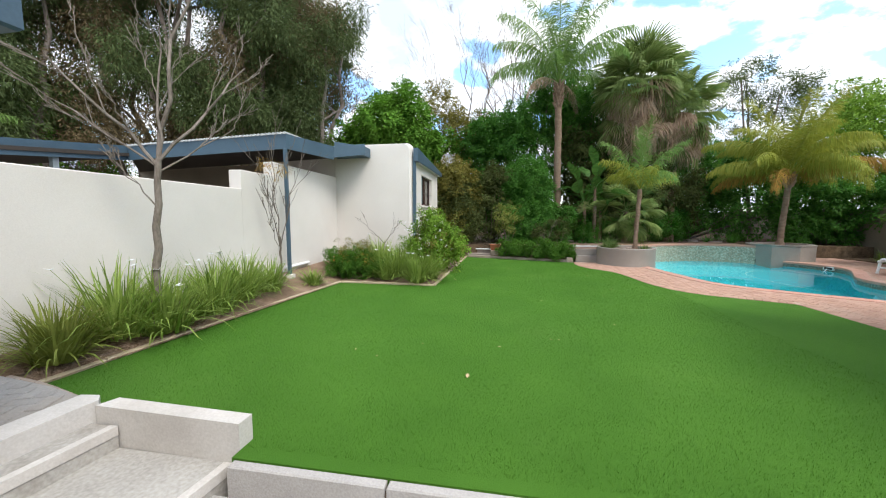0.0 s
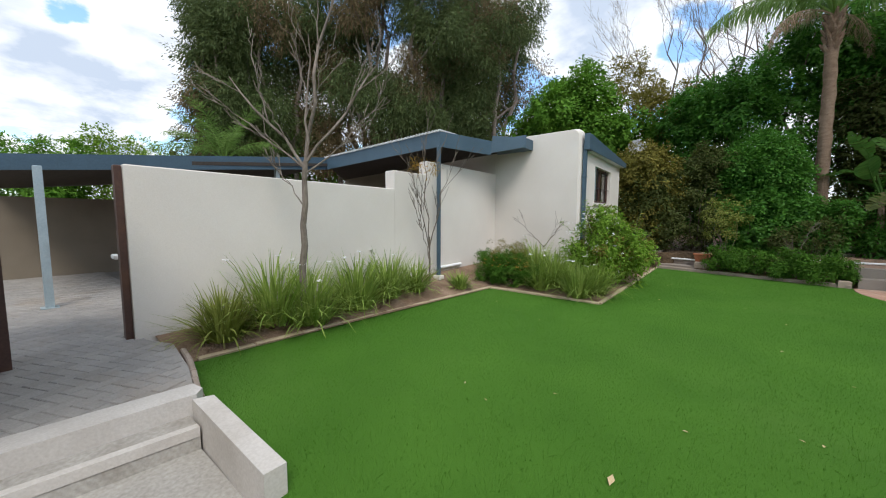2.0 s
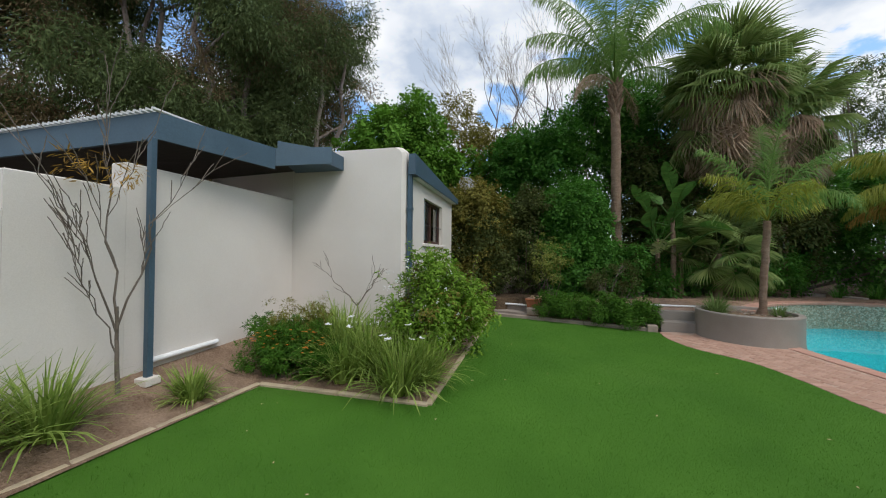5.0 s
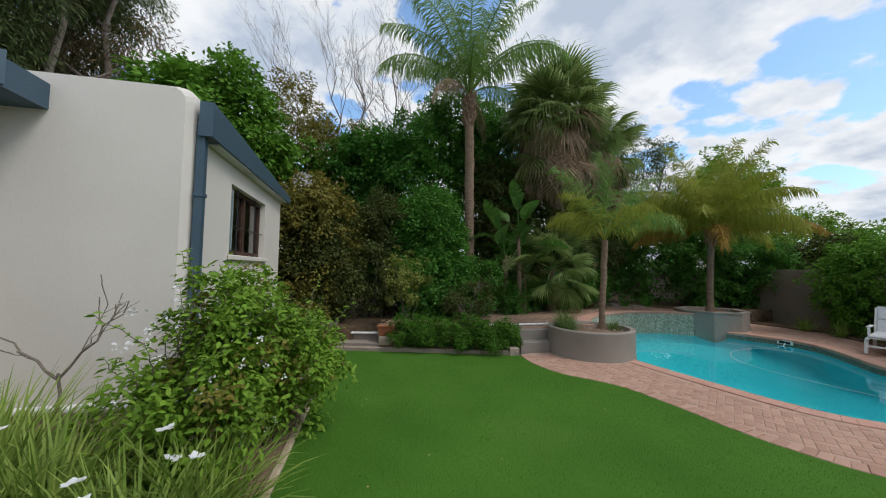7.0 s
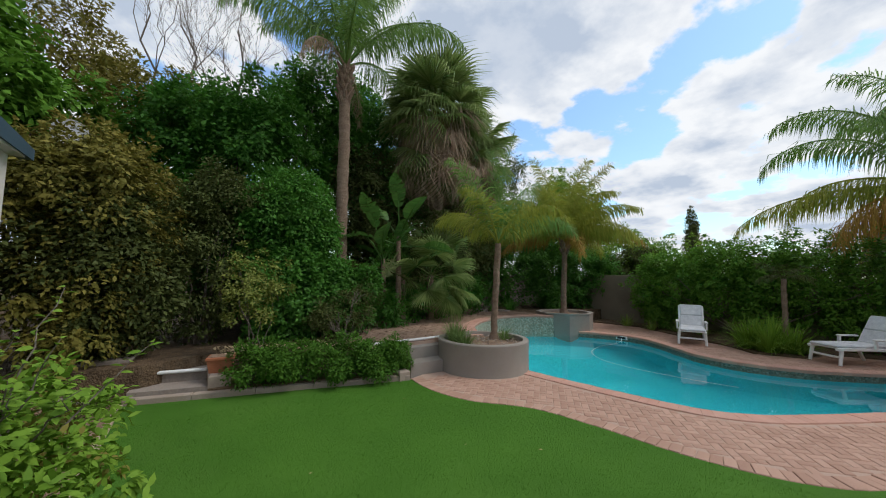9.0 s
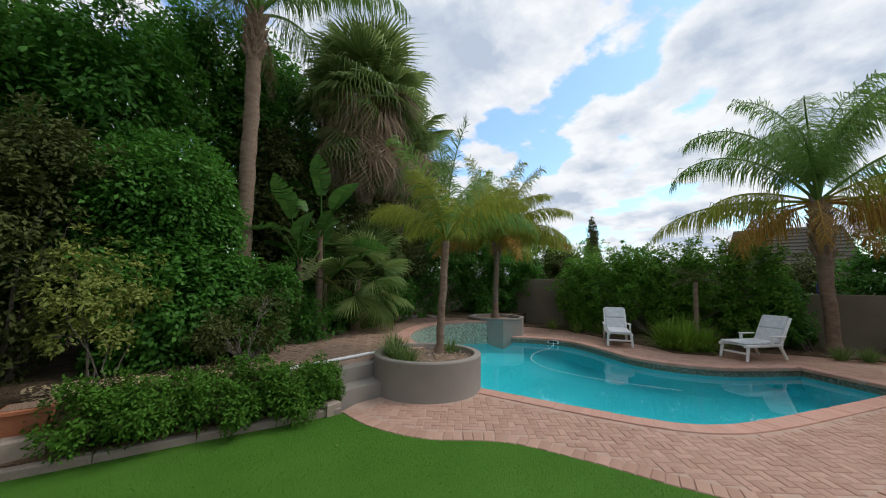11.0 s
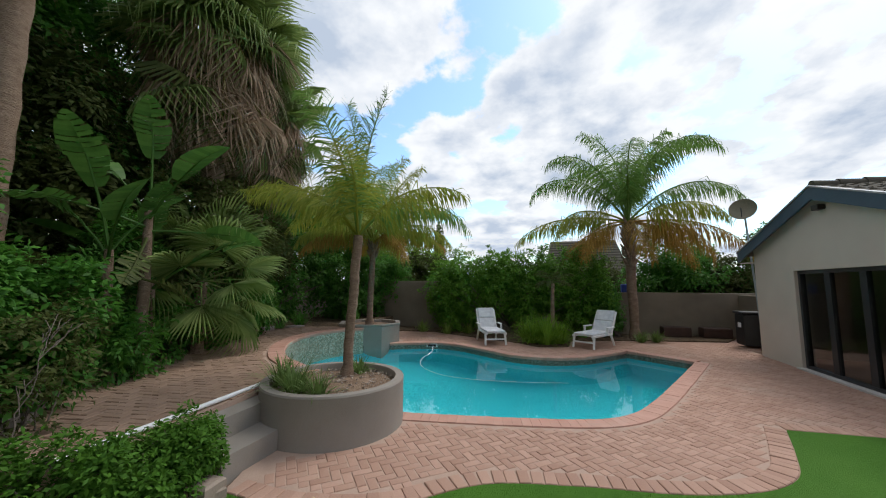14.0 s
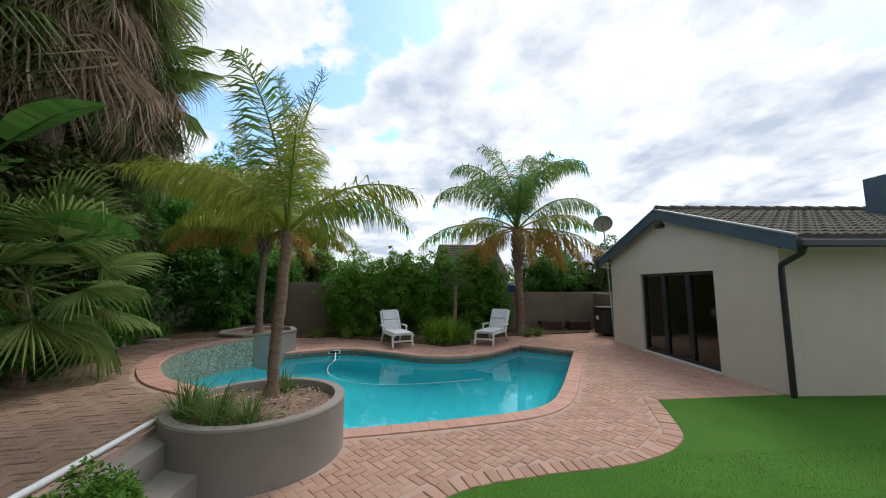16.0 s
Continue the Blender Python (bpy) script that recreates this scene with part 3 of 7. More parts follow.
# ---- pool ----
pool = thing("pool", "free-form garden pool with turquoise water", "pool", kind="structure")
basin = Shape()
n = len(POOL)
rings_ = ((0.0, -0.012), (0.0, -0.40), (0.04, -0.75), (0.13, -1.10), (0.26, -1.34), (0.42, -1.45))
low = offset(POOL, rings_[-1][0], True)
for inset, z in rings_:
    basin.v.extend((x, y, z) for x, y in offset(POOL, inset, True))
for k in range(5):
    for i in range(n):
        a, b = k * n + i, k * n + (i + 1) % n
        basin.f.append((a, a + n, b + n, b))
for t in tessellate_polygon([[Vector((x, y, 0)) for x, y in low]]):
    basin.f.append(tuple(5 * n + i for i in t))
part("basin", basin, M_BASIN, pool, "smooth turquoise-painted pool shell", True)
band = Shape()
ins = offset(POOL, 0.006, True)
for z in (-0.005, -0.28):
    band.v.extend((x, y, z) for x, y in ins)
for i in range(n):
    band.f.append((i, i + n, (i + 1) % n + n, (i + 1) % n))
part("waterline_band", band, M_BAND, pool, "brown and green mosaic waterline band")
water = Shape()
water.v.extend((x, y, WATER) for x, y in POOL)
for t in tessellate_polygon([[Vector((x, y, 0)) for x, y in POOL]]):
    a, b, c = (POOL[i] for i in t)
    water.f.append(tuple(t) if (b[0] - a[0]) * (c[1] - a[1]) - (b[1] - a[1]) * (c[0] - a[0]) > 0 else tuple(reversed(t)))
surface = part("water", water, M_WATER, pool, "still clear water")
surface.visible_shadow = False
# mosaic wall under the terrace edge
mos = Shape()
arc_in = offset(ARC, 0.012)
for z in (-0.5, TERR - 0.005):
    mos.v.extend((x, y, z) for x, y in arc_in)
k = len(ARC)
for i in range(k - 1):
    mos.f.append((i, i + k, i + k + 1, i + 1))
part("mosaic_wall", mos, M_MOSAIC, pool, "curved wall of pale green and brown mosaic")


def coping_row(name, line, z, width, closed, label):
    t = thing(name, label, "coping", kind="structure")
    out = offset(line, -width, closed)
    for i in range(len(line) - 1):
        (ax, ay), (bx, by), (cx, cy), (dx, dy) = line[i], line[i + 1], out[i + 1], out[i]
        g = 0.014
        lerp = lambda p, q, s: (p[0] + (q[0] - p[0]) * s, p[1] + (q[1] - p[1]) * s)
        a, b, c, d = lerp((ax, ay), (bx, by), g), lerp((bx, by), (ax, ay), g), lerp((cx, cy), (dx, dy), g), lerp((dx, dy), (cx, cy), g)
        a, b = lerp(a, d, -0.12), lerp(b, c, -0.12)
        h = z + rnd.uniform(-0.002, 0.003)
        e = 0.05
        s = Shape()
        base = [a, d, c, b]
        inner = [lerp(a, d, e), lerp(d, a, 0.02), lerp(c, b, 0.02), lerp(b, c, e)]
        s.v = [(p[0], p[1], h - 0.07) for p in base] + [(p[0], p[1], h - 0.014) for p in base] + [(p[0], p[1], h) for p in inner]
        s.f = [(8, 9, 10, 11)] + [(4 * q + j, 4 * q + (j + 1) % 4, 4 * q + 4 + (j + 1) % 4, 4 * q + 4 + j) for q in (0, 1) for j in range(4)]
        s.f = [tuple(reversed(f)) for f in s.f]
        part("coping_brick", s, M_COPING, t)


coping_row("pool_coping", FRONT, 0.010, 0.24, False, "smooth pink brick coping along the pool edge")
coping_row("pool_coping", [FRONT[-1], (9.16, 6.39), (9.34, 6.59), (9.5, 6.76), (9.68, 6.96), (9.86, 7.16), BACK[0]] + BACK[1:], 0.014, 0.24, False, "smooth pink brick coping along the pool edge")
coping_row("terrace_coping", ARC, TERR + 0.012, 0.26, False, "pink brick coping on top of the mosaic wall")

# ---- walls, carport and storeroom ----
WX = -4.65
structure("wall_garden", Shape().box(WX - 0.22, WX, 1.94, 5.69, -0.1, 2.0, 0.012), M_PLASTER, "cream plastered garden wall", "wall")
structure("wall_garden_pier", Shape().box(WX - 0.24, WX + 0.001, 5.692, 6.61, -0.1, 2.34, 0.012), M_PLASTER, "higher stepped stretch of the cream garden wall", "wall")
structure("wall_yard", Shape().box(WX - 0.22, WX, 6.612, 9.382, -0.1, 2.62, 0.012), M_PLASTER, "tallest stretch of cream plastered wall", "wall")
structure("skirting_pipe", Shape().tube([(WX + 0.04, 6.85, 0.40), (WX + 0.04, 7.75, 0.41)], [0.035] * 2, 10), M_PIPE, "white pipe along the foot of the wall", "pipe", True)
structure("plinth_pipe", Shape().tube([(WX + 0.06, 9.34, 0.42), (-2.42, 9.34, 0.44)], [0.04] * 2, 10), M_PIPE, "white pipe along the foot of the storeroom wall", "pipe", True)
# storeroom, its side wall pierced by a window
store = Shape()
for y_, cut in ((9.385, 0.07), (9.44, 0.015), (9.47, 0.0), (9.63, 0.0)):
    xr, zt = -2.455 - cut, 3.50 - 0.4 * cut
    store.v += [(-4.65, y_, -0.1), (xr, y_, -0.1)] + [(xr - 0.14 + 0.14 * math.cos(a_), y_, zt - 0.14 + 0.14 * math.sin(a_)) for a_ in (0, 0.4, 0.8, 1.2, 1.571)] + [(-4.65, y_, zt)]
store.f = [tuple(range(8)), tuple(reversed(range(24, 32)))] + [(8 * q + (i + 1) % 8, 8 * q + i, 8 * q + 8 + i, 8 * q + 8 + (i + 1) % 8) for q in range(3) for i in range(8)]
structure("wall_store_front", store, M_PLASTER, "cream plastered storeroom front with a parapet", "wall")
WY0, WY1, WZ0, WZ1 = 10.36, 11.90, 1.86, 2.75
sw = Shape().prism([(9.632, -0.1), (12.95, -0.1), (12.95, 3.1), (9.632, 3.2)], -2.63, -2.41, holes=[[(WY0, WZ0), (WY1, WZ0), (WY1, WZ1), (WY0, WZ1)]])
sw.v = [(c, a, b) for a, b, c in sw.v]
structure("wall_store_side", sw, M_PLASTER, "cream plastered storeroom side wall", "wall")
structure("wall_store_back", Shape().box(-6.5, -2.64, 12.75, 12.95, -0.1, 3.0), M_PLASTER, "plastered storeroom back wall", "wall")
structure("wall_store_left", Shape().box(-6.5, -6.3, 9.2, 12.74, -0.1, 3.0), M_PLASTER, "plastered storeroom far wall", "wall")
structure("roof_store", Shape().prism([(-6.5, 9.64), (-2.3, 9.64), (-2.3, 13.0), (-6.5, 13.0)], 2.99, lambda x, y: 3.22 - 0.04 * (y - 9.4)), M_SHEET, "flat sheet roof of the storeroom", "roof")
win = thing("window_1", "small sliding window with burglar bars", "window", kind="structure")
fr = Shape()
for (ya, yb, za, zb) in ((WY0, WY0 + 0.06, WZ0, WZ1), (WY1 - 0.06, WY1, WZ0, WZ1), (WY0 + 0.06, WY1 - 0.06, WZ0, WZ0 + 0.06), (WY0 + 0.06, WY1 - 0.06, WZ1 - 0.06, WZ1), (11.10, 11.16, WZ0 + 0.06, WZ1 - 0.06)):
    fr.box(-2.56, -2.49, ya, yb, za, zb)
part("window_frame", fr, M_RUST, win, "dark brown window frame")
for a, b in ((WY0 + 0.06, 11.10), (11.16, WY1 - 0.06)):
    part("pane", Shape().box(-2.535, -2.525, a, b, WZ0 + 0.06, WZ1 - 0.06), M_GLASS, win)
part("window_sill", Shape().box(-2.50, -2.36, WY0 - 0.08, WY1 + 0.08, WZ0 - 0.07, WZ0 - 0.004, 0.01), M_PLASTER, win)
for y in (10.74, 11.52):
    part("bar", Shape().tube([(-2.46, y, WZ0), (-2.46, y, WZ1)], [0.008] * 2, 6), M_DARKMETAL, win)
part("bar", Shape().tube([(-2.445, WY0, 2.24), (-2.445, WY1, 2.24)], [0.008] * 2, 6), M_DARKMETAL, win)
sash = part("open_sash", Shape().box(-2.50, -2.41, WY0 + 0.061, WY0 + 0.085, WZ0 + 0.062, WZ1 - 0.062, 0.004), M_GALV, win, "narrow sash standing open")
structure("store_fascia", Shape().prism([(-2.405, 9.40), (-2.28, 9.40), (-2.28, 13.2), (-2.405, 13.2)], 3.01, lambda x, y: 3.36 - 0.058 * (y - 9.4)), M_FASCIA, "blue-grey fascia board along the storeroom roof", "fascia")
dp = thing("downpipe", "blue-grey square downpipe on the storeroom corner", "downpipe")
part("pipe", Shape().box(-2.43, -2.355, 9.43, 9.505, 0.2, 3.15, 0.012), M_FASCIA, dp)
for z in (1.0, 2.4):
    part("bracket", Shape().box(-2.44, -2.345, 9.42, 9.515, z, z + 0.04, 0.004), M_FASCIA, dp)

# lean-to roof over the yard with its fascia
R2, R3 = (-8.16, 6.60), (-4.42, 6.74)
roof_b = Shape()
# far corner drawn out to x -11.2 only to keep light off the yard
roof_b.v = [(-8.16, 6.62, 2.90), (-4.44, 6.76, 3.17), (-4.20, 9.38, 3.22), (-11.2, 9.38, 2.95)]
roof_b.v += [(x, y, z - 0.05) for x, y, z in roof_b.v]
roof_b.f = [(0, 1, 2, 3), (7, 6, 5, 4)] + [(i + 4, (i + 1) % 4 + 4, (i + 1) % 4, i) for i in range(4)]
structure("roof_yard", roof_b, M_SOFFIT, "dark lean-to roof, its far corner drawn out to block light", "roof")


def board(p, q, z0p, z1p, z0q, z1q, thick):
    """A fascia board between two plan points, its bottom and top given at both ends."""
    (ax, ay), (bx, by) = p, q
    d = math.hypot(bx - ax, by - ay)
    nx, ny = -(by - ay) / d * thick, (bx - ax) / d * thick
    s = Shape()
    s.v = [(ax, ay, z0p), (bx, by, z0q), (bx + nx, by + ny, z0q), (ax + nx, ay + ny, z0p), (ax, ay, z1p), (bx, by, z1q), (bx + nx, by + ny, z1q), (ax + nx, ay + ny, z1p)]
    s.f = [(3, 2, 1, 0), (4, 5, 6, 7), (0, 1, 5, 4), (1, 2, 6, 5), (2, 3, 7, 6), (3, 0, 4, 7)]
    return s


fas = thing("roof_fascia", "blue-grey painted fascia round the lean-to roof", "fascia", kind="structure")
part("board", board(R2, R3, 2.74, 3.03, 2.90, 3.20, 0.04), M_FASCIA, fas)
part("board", board(R3, (-4.16, 8.30), 2.90, 3.20, 2.92, 3.24, 0.04), M_FASCIA, fas)
part("board", board((-4.16, 8.304), (-3.60, 8.95), 2.97, 3.24, 3.14, 3.42, 0.05), M_FASCIA, fas)
part("eave_box", Shape().prism([(-4.15, 8.33), (-3.62, 8.97), (-3.62, 9.382), (-4.6, 9.382)], 3.12, 3.36), M_FASCIA, fas)
sheet = thing("roof_sheet_edge", "corrugated pale roof sheet ends above the fascia", "roof sheet", kind="structure")
for k in range(46):
    s = k / 45
    x, y, z = R2[0] + (R3[0] - R2[0]) * s, R2[1] + (R3[1] - R2[1]) * s, 3.035 + 0.17 * s
    part("corrugation", Shape().tube([(x, y - 0.05, z + 0.012), (x, y + 0.6, z + 0.02)], [0.022] * 2, 6), M_SHEET, sheet)
post = thing("roof_post", "slim dark blue steel post carrying the roof corner", "post")
part("post", Shape().box(-4.45, -4.39, 6.67, 6.73, 0.20, 2.90, 0.008), M_FASCIA, post)
part("base_plate", Shape().box(-4.50, -4.34, 6.62, 6.78, 0.20, 0.29, 0.01), M_PLASTER, post, "plastered footing")

# carport
rc = Shape()
rc.v = [(-7.33, 1.05, 2.14), (-8.12, 6.6, 2.82), (-11.4, 6.6, 2.70), (-11.4, 1.05, 2.02)]
rc.v += [(x, y, z + 0.07) for x, y, z in rc.v]
rc.f = [(0, 1, 2, 3), (7, 6, 5, 4)] + [(i + 4, (i + 1) % 4 + 4, (i + 1) % 4, i) for i in range(4)]
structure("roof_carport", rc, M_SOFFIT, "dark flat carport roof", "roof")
cf = thing("carport_fascia", "blue-grey fascia along the carport roof", "fascia", kind="structure")
part("board", board((-7.30, 1.05), (-8.16, 6.6), 2.06, 2.27, 2.74, 3.05, 0.05), M_FASCIA, cf)
for (px, py, pz) in ((-7.24, 1.50, 2.16), (-8.05, 5.21, 2.66)):
    cp = thing("carport_post", "pale blue-grey steel carport post", "post", group="carport posts")
    part("post", Shape().box(px - 0.045, px + 0.045, py - 0.045, py + 0.045, DRIVE, pz, 0.008), M_GALV, cp)
    part("foot_plate", Shape().box(px - 0.09, px + 0.09, py - 0.09, py + 0.09, DRIVE, DRIVE + 0.012), M_GALV, cp)
# brown plaster on both back walls stands in for the shade under the roofs
structure("wall_carport_back", Shape().box(-11.4, -11.2, -3.2, 9.38, -0.1, 1.88), M_BOUND, "plaster wall at the back of the carport, shade put into its brown colour", "wall")
structure("wall_yard_back", Shape().box(-11.2, -6.52, 9.4, 9.6, -0.1, 3.0), M_BOUND, "plaster wall behind the yard, shade put into its brown colour", "wall")
# floor takes the darker cobble colour to paint in the carport's shadow
structure("yard_floor", Shape().prism([(-14.7, 2.6), (-4.88, 2.6), (-4.88, 9.4), (-14.7, 9.4)], -0.1, DRIVE - 0.02), M_COBBLE, "yard floor, carport shadow put into its darker grey", "floor")
yd = thing("door_1", "dark closed timber door in the yard wall", "door", kind="structure")
part("door_leaf", Shape().box(-6.62, -5.80, 9.33, 9.38, DRIVE, 2.2, 0.006), M_RUST, yd)
structure("wall_yard_store", Shape().box(-6.5, -4.66, 9.39, 9.6, -0.1, 3.2), M_PLASTER, "shaded plaster wall under the lean-to roof", "wall")
gp = thing("gate_post", "brown painted steel gate post at the wall end", "post", group="gate posts")
part("post", Shape().box(WX - 0.14, WX - 0.04, 1.875, 1.935, 0.1, 1.99, 0.008), M_RUST, gp)
part("latch", Shape().box(WX - 0.36, WX - 0.19, 1.85, 1.90, 1.02, 1.07, 0.01), M_PIPE, gp, "pale metal latch")
gp2 = thing("gate_post", "brown painted steel gate post across the gateway", "post", group="gate posts")
part("post", Shape().box(WX + 0.06, WX + 0.18, 1.0, 1.12, 0.1, 1.99, 0.008), M_RUST, gp2)
lh = thing("left_house", "house corner with a blue-grey eave over the steps", "house", kind="structure")
part("wall", Shape().box(-4.9, -4.62, -6, 0.99, -0.1, 2.3), M_PLASTER, lh)
part("eave", Shape().box(-4.95, -1.86, -4.0, 1.15, 2.20, 2.50, 0.012), M_FASCIA, lh, "blue-grey boxed eave")
part("roof", Shape().prism([(-4.95, -4.0), (-1.85, -4.0), (-1.85, 1.17), (-4.95, 1.17)], 2.505, 2.54), M_SHEET, lh)

# ---- house beside the pool ----
HA = radians(-4.5)
house = thing("house", "single-storey house with cream plaster and a tiled gable roof", "house", Matrix.Translation((4.95, 4.66, 0)) @ Matrix.Rotation(HA, 4, "Z"), kind="structure")
GW, APX, EAVE, RISE = 5.38, 2.82, 2.50, 0.95        # gable width, ridge place, wall height at the eaves, rise to the ridge
D0, D1, DH = 1.36, 3.85, 2.02                      # door opening
slope = RISE / APX
gz = lambda u: EAVE + RISE - abs(u - APX) * slope


def upright(outline, y0, y1):
    s = Shape()
    k = len(outline)
    s.v = [(u, y0, z) for u, z in outline] + [(u, y1, z) for u, z in outline]
    s.f = [tuple(range(k)), tuple(reversed(range(k, 2 * k)))] + [((i + 1) % k, i, k + i, k + (i + 1) % k) for i in range(k)]
    return s


for o in ([(0, -0.3), (D0, -0.3), (D0, gz(D0)), (0, gz(0))], [(D0, DH), (D1, DH), (D1, gz(D1)), (APX, gz(APX)), (D0, gz(D0))], [(D1, -0.3), (GW, -0.3), (GW, gz(GW)), (D1, gz(D1))], [(D0, -0.3), (D1, -0.3), (D1, 0.03), (D0, 0.03)]):
    part("gable_wall", upright(o, -0.24, 0.0), M_HOUSE, house)
part("side_wall", Shape().box(0, 0.24, -9.0, -0.242, -0.3, EAVE), M_HOUSE, house)
part("far_wall", Shape().box(GW - 0.24, GW, -9.0, -0.242, -0.3, EAVE), M_HOUSE, house)
part("floor", Shape().box(0.24, GW - 0.24, -9.0, -0.242, -0.3, 0.02), M_BRICKT, house)
part("rear_wall", Shape().box(0.24, GW - 0.24, -6.2, -6.0, 0.02, EAVE), M_HOUSE, house)
part("ceiling", Shape().box(0.24, GW - 0.24, -6.0, -0.242, EAVE - 0.05, EAVE - 0.002), M_PLASTER, house)
OV, FO = 0.45, 0.13
for sgn, u_e in ((-1, -OV), (1, GW + OV)):
    zt = gz(u_e) + 0.10
    sl = Shape()
    sl.v = [(APX, FO, EAVE + RISE + 0.10), (u_e, FO, zt), (u_e, -9.3, zt), (APX, -9.3, EAVE + RISE + 0.10)]
    sl.v += [(a, b, c - 0.06) for a, b, c in sl.v]
    sl.f = [(0, 1, 2, 3), (7, 6, 5, 4)] + [(i + 4, (i + 1) % 4 + 4, (i + 1) % 4, i) for i in range(4)]
    if sgn > 0:
        sl.f = [tuple(reversed(f)) for f in sl.f]
    roof = part("roof_slope", sl, M_TILE, house)
    # barge board on the gable edge
    bb = Shape()
    bb.v = [(APX, FO + 0.001, EAVE + RISE + 0.12), (u_e, FO + 0.001, zt + 0.02), (u_e, FO + 0.001, zt - 0.22), (APX, FO + 0.001, EAVE + RISE - 0.12)]
    bb.v += [(a, b + 0.035, c) for a, b, c in bb.v]
    bb.f = [(0, 1, 2, 3), (7, 6, 5, 4)] + [(i + 4, (i + 1) % 4 + 4, (i + 1) % 4, i) for i in range(4)]
    part("barge_board", bb, M_FASCIA, house, "blue-grey barge board")
    cap = Shape()
    cap.v = [(APX, FO - 0.03, EAVE + RISE + 0.15), (u_e, FO - 0.03, zt + 0.05), (u_e, FO + 0.06, zt + 0.05), (APX, FO + 0.06, EAVE + RISE + 0.15)]
    cap.v += [(a, b, c - 0.028) for a, b, c in cap.v]
    cap.f = [(0, 1, 2, 3), (7, 6, 5, 4)] + [(i + 4, (i + 1) % 4 + 4, (i + 1) % 4, i) for i in range(4)]
    part("verge_cap", cap, M_DISH, house, "pale metal verge flashing")
    # rows of tiles
    nrow = 12
    for r in range(nrow):
        s0 = r / nrow
        ua, za = u_e + (APX - u_e) * s0, zt + (EAVE + RISE + 0.10 - zt) * s0
        ub, zb = u_e + (APX - u_e) * (s0 + 1.08 / nrow), zt + (EAVE + RISE + 0.10 - zt) * (s0 + 1.08 / nrow)
        row = Shape()
        y = FO - 0.06
        while y > -9.2:
            w = 0.30
            prof = [(0, 0.008), (0.10, 0.035), (0.20, 0.008), (0.285, 0.030)]
            k = len(row.v)
            for (uu, zz, lift) in ((ua, za, 0.030), (ub, zb, 0.004)):
                row.v.extend((uu, y - d, zz + h + lift) for d, h in prof)
            row.v.extend((ua, y - d, za + 0.002) for d, h in prof)
            for i in range(3):
                row.f.append((k + i, k + i + 1, k + i + 5, k + i + 4))
                row.f.append((k + 8 + i, k + 9 + i, k + i + 1, k + i))
            y -= w
        tagged(part("tile_row", row, M_TILE, roof), kind="stuff")
ridge = Shape()
y = FO
while y > -9.2:
    ridge.tube([(APX, y, EAVE + RISE + 0.13), (APX, y - 0.40, EAVE + RISE + 0.115)], [0.11, 0.095], 10)
    y -= 0.38
part("ridge_tiles", ridge, M_TILE, house, smooth=True)
part("chimney", Shape().box(1.55, 2.25, -5.3, -4.5, 2.6, 4.20, 0.02), M_FASCIA, house, "dark blue-grey plastered chimney")
gut = part("gutter", Shape().box(-OV - 0.10, -OV + 0.02, -9.2, FO + 0.03, gz(-OV) - 0.06, gz(-OV) + 0.06, 0.02), M_DARKMETAL, house, "dark gutter")
part("soffit", Shape().box(-OV, 0.0, -9.2, 0.12, EAVE - 0.215, EAVE - 0.20), M_HOUSE, house)
part("soffit", Shape().box(GW, GW + OV, -9.2, 0.12, EAVE - 0.215, EAVE - 0.20), M_HOUSE, house)
part("downpipe", Shape().tube([(-OV - 0.04, 0.10, gz(-OV) - 0.06), (-OV, 0.09, gz(-OV) - 0.14), (-0.09, 0.06, gz(-OV) - 0.30), (-0.07, 0.05, gz(-OV) - 0.42), (-0.07, 0.05, 0.0)], [0.045] * 5, 10), M_DARKMETAL, house, "dark metal downpipe", True)
part("flood_light", Shape().box(APX - 0.09, APX + 0.09, 0.0, 0.12, 3.12, 3.22, 0.01), M_DARKMETAL, house, "small dark floodlight")
door = part("folding_door", Shape().box(D0, D1, -0.16, -0.06, 0.03, 0.09), M_DARKMETAL, house, "dark aluminium folding glass door, closed")
for a, b, c, d in ((D0, D0 + 0.07, 0.09, DH), (D1 - 0.07, D1, 0.09, DH)):
    part("jamb", Shape().box(a, b, -0.16, -0.06, c, d, 0.004), M_DARKMETAL, door)
part("head", Shape().box(D0 + 0.07, D1 - 0.07, -0.16, -0.06, DH - 0.07, DH, 0.004), M_DARKMETAL, door)
for k in range(1, 3):
    u = D0 + (D1 - D0) * k / 3
    part("stile", Shape().box(u - 0.07, u + 0.07, -0.15, -0.07, 0.09, DH - 0.07, 0.004), M_DARKMETAL, door)
for k in range(3):
    u0, u1 = D0 + (D1 - D0) * k / 3 + 0.07, D0 + (D1 - D0) * (k + 1) / 3 - 0.07
    part("pane", Shape().box(u0, u1, -0.115, -0.105, 0.09, DH - 0.07), M_GLASS, door)
part("sill", Shape().box(D0 - 0.05, D1 + 0.05, -0.05, 0.08, -0.05, 0.035, 0.008), M_WHITE, house, "pale door sill")

# main house behind the start of the walk
main = thing("main_house", "cream plastered house wall with a blue-grey eave", "house", kind="structure")
part("wall", Shape().box(-4.0, 14.0, -6.3, -6.0, -0.5, 2.9), M_PLASTER, main)

# ---- boundary walls ----
structure("wall_boundary_east", Shape().box(13.5, 13.72, 12.6, 27, -0.2, 1.85, 0.015), M_BOUND, "brown plastered boundary wall", "wall")
structure("wall_boundary_low", Shape().box(13.5, 13.72, 0.5, 12.598, -0.2, 1.46, 0.015), M_BOUND, "lower stretch of brown boundary wall", "wall")
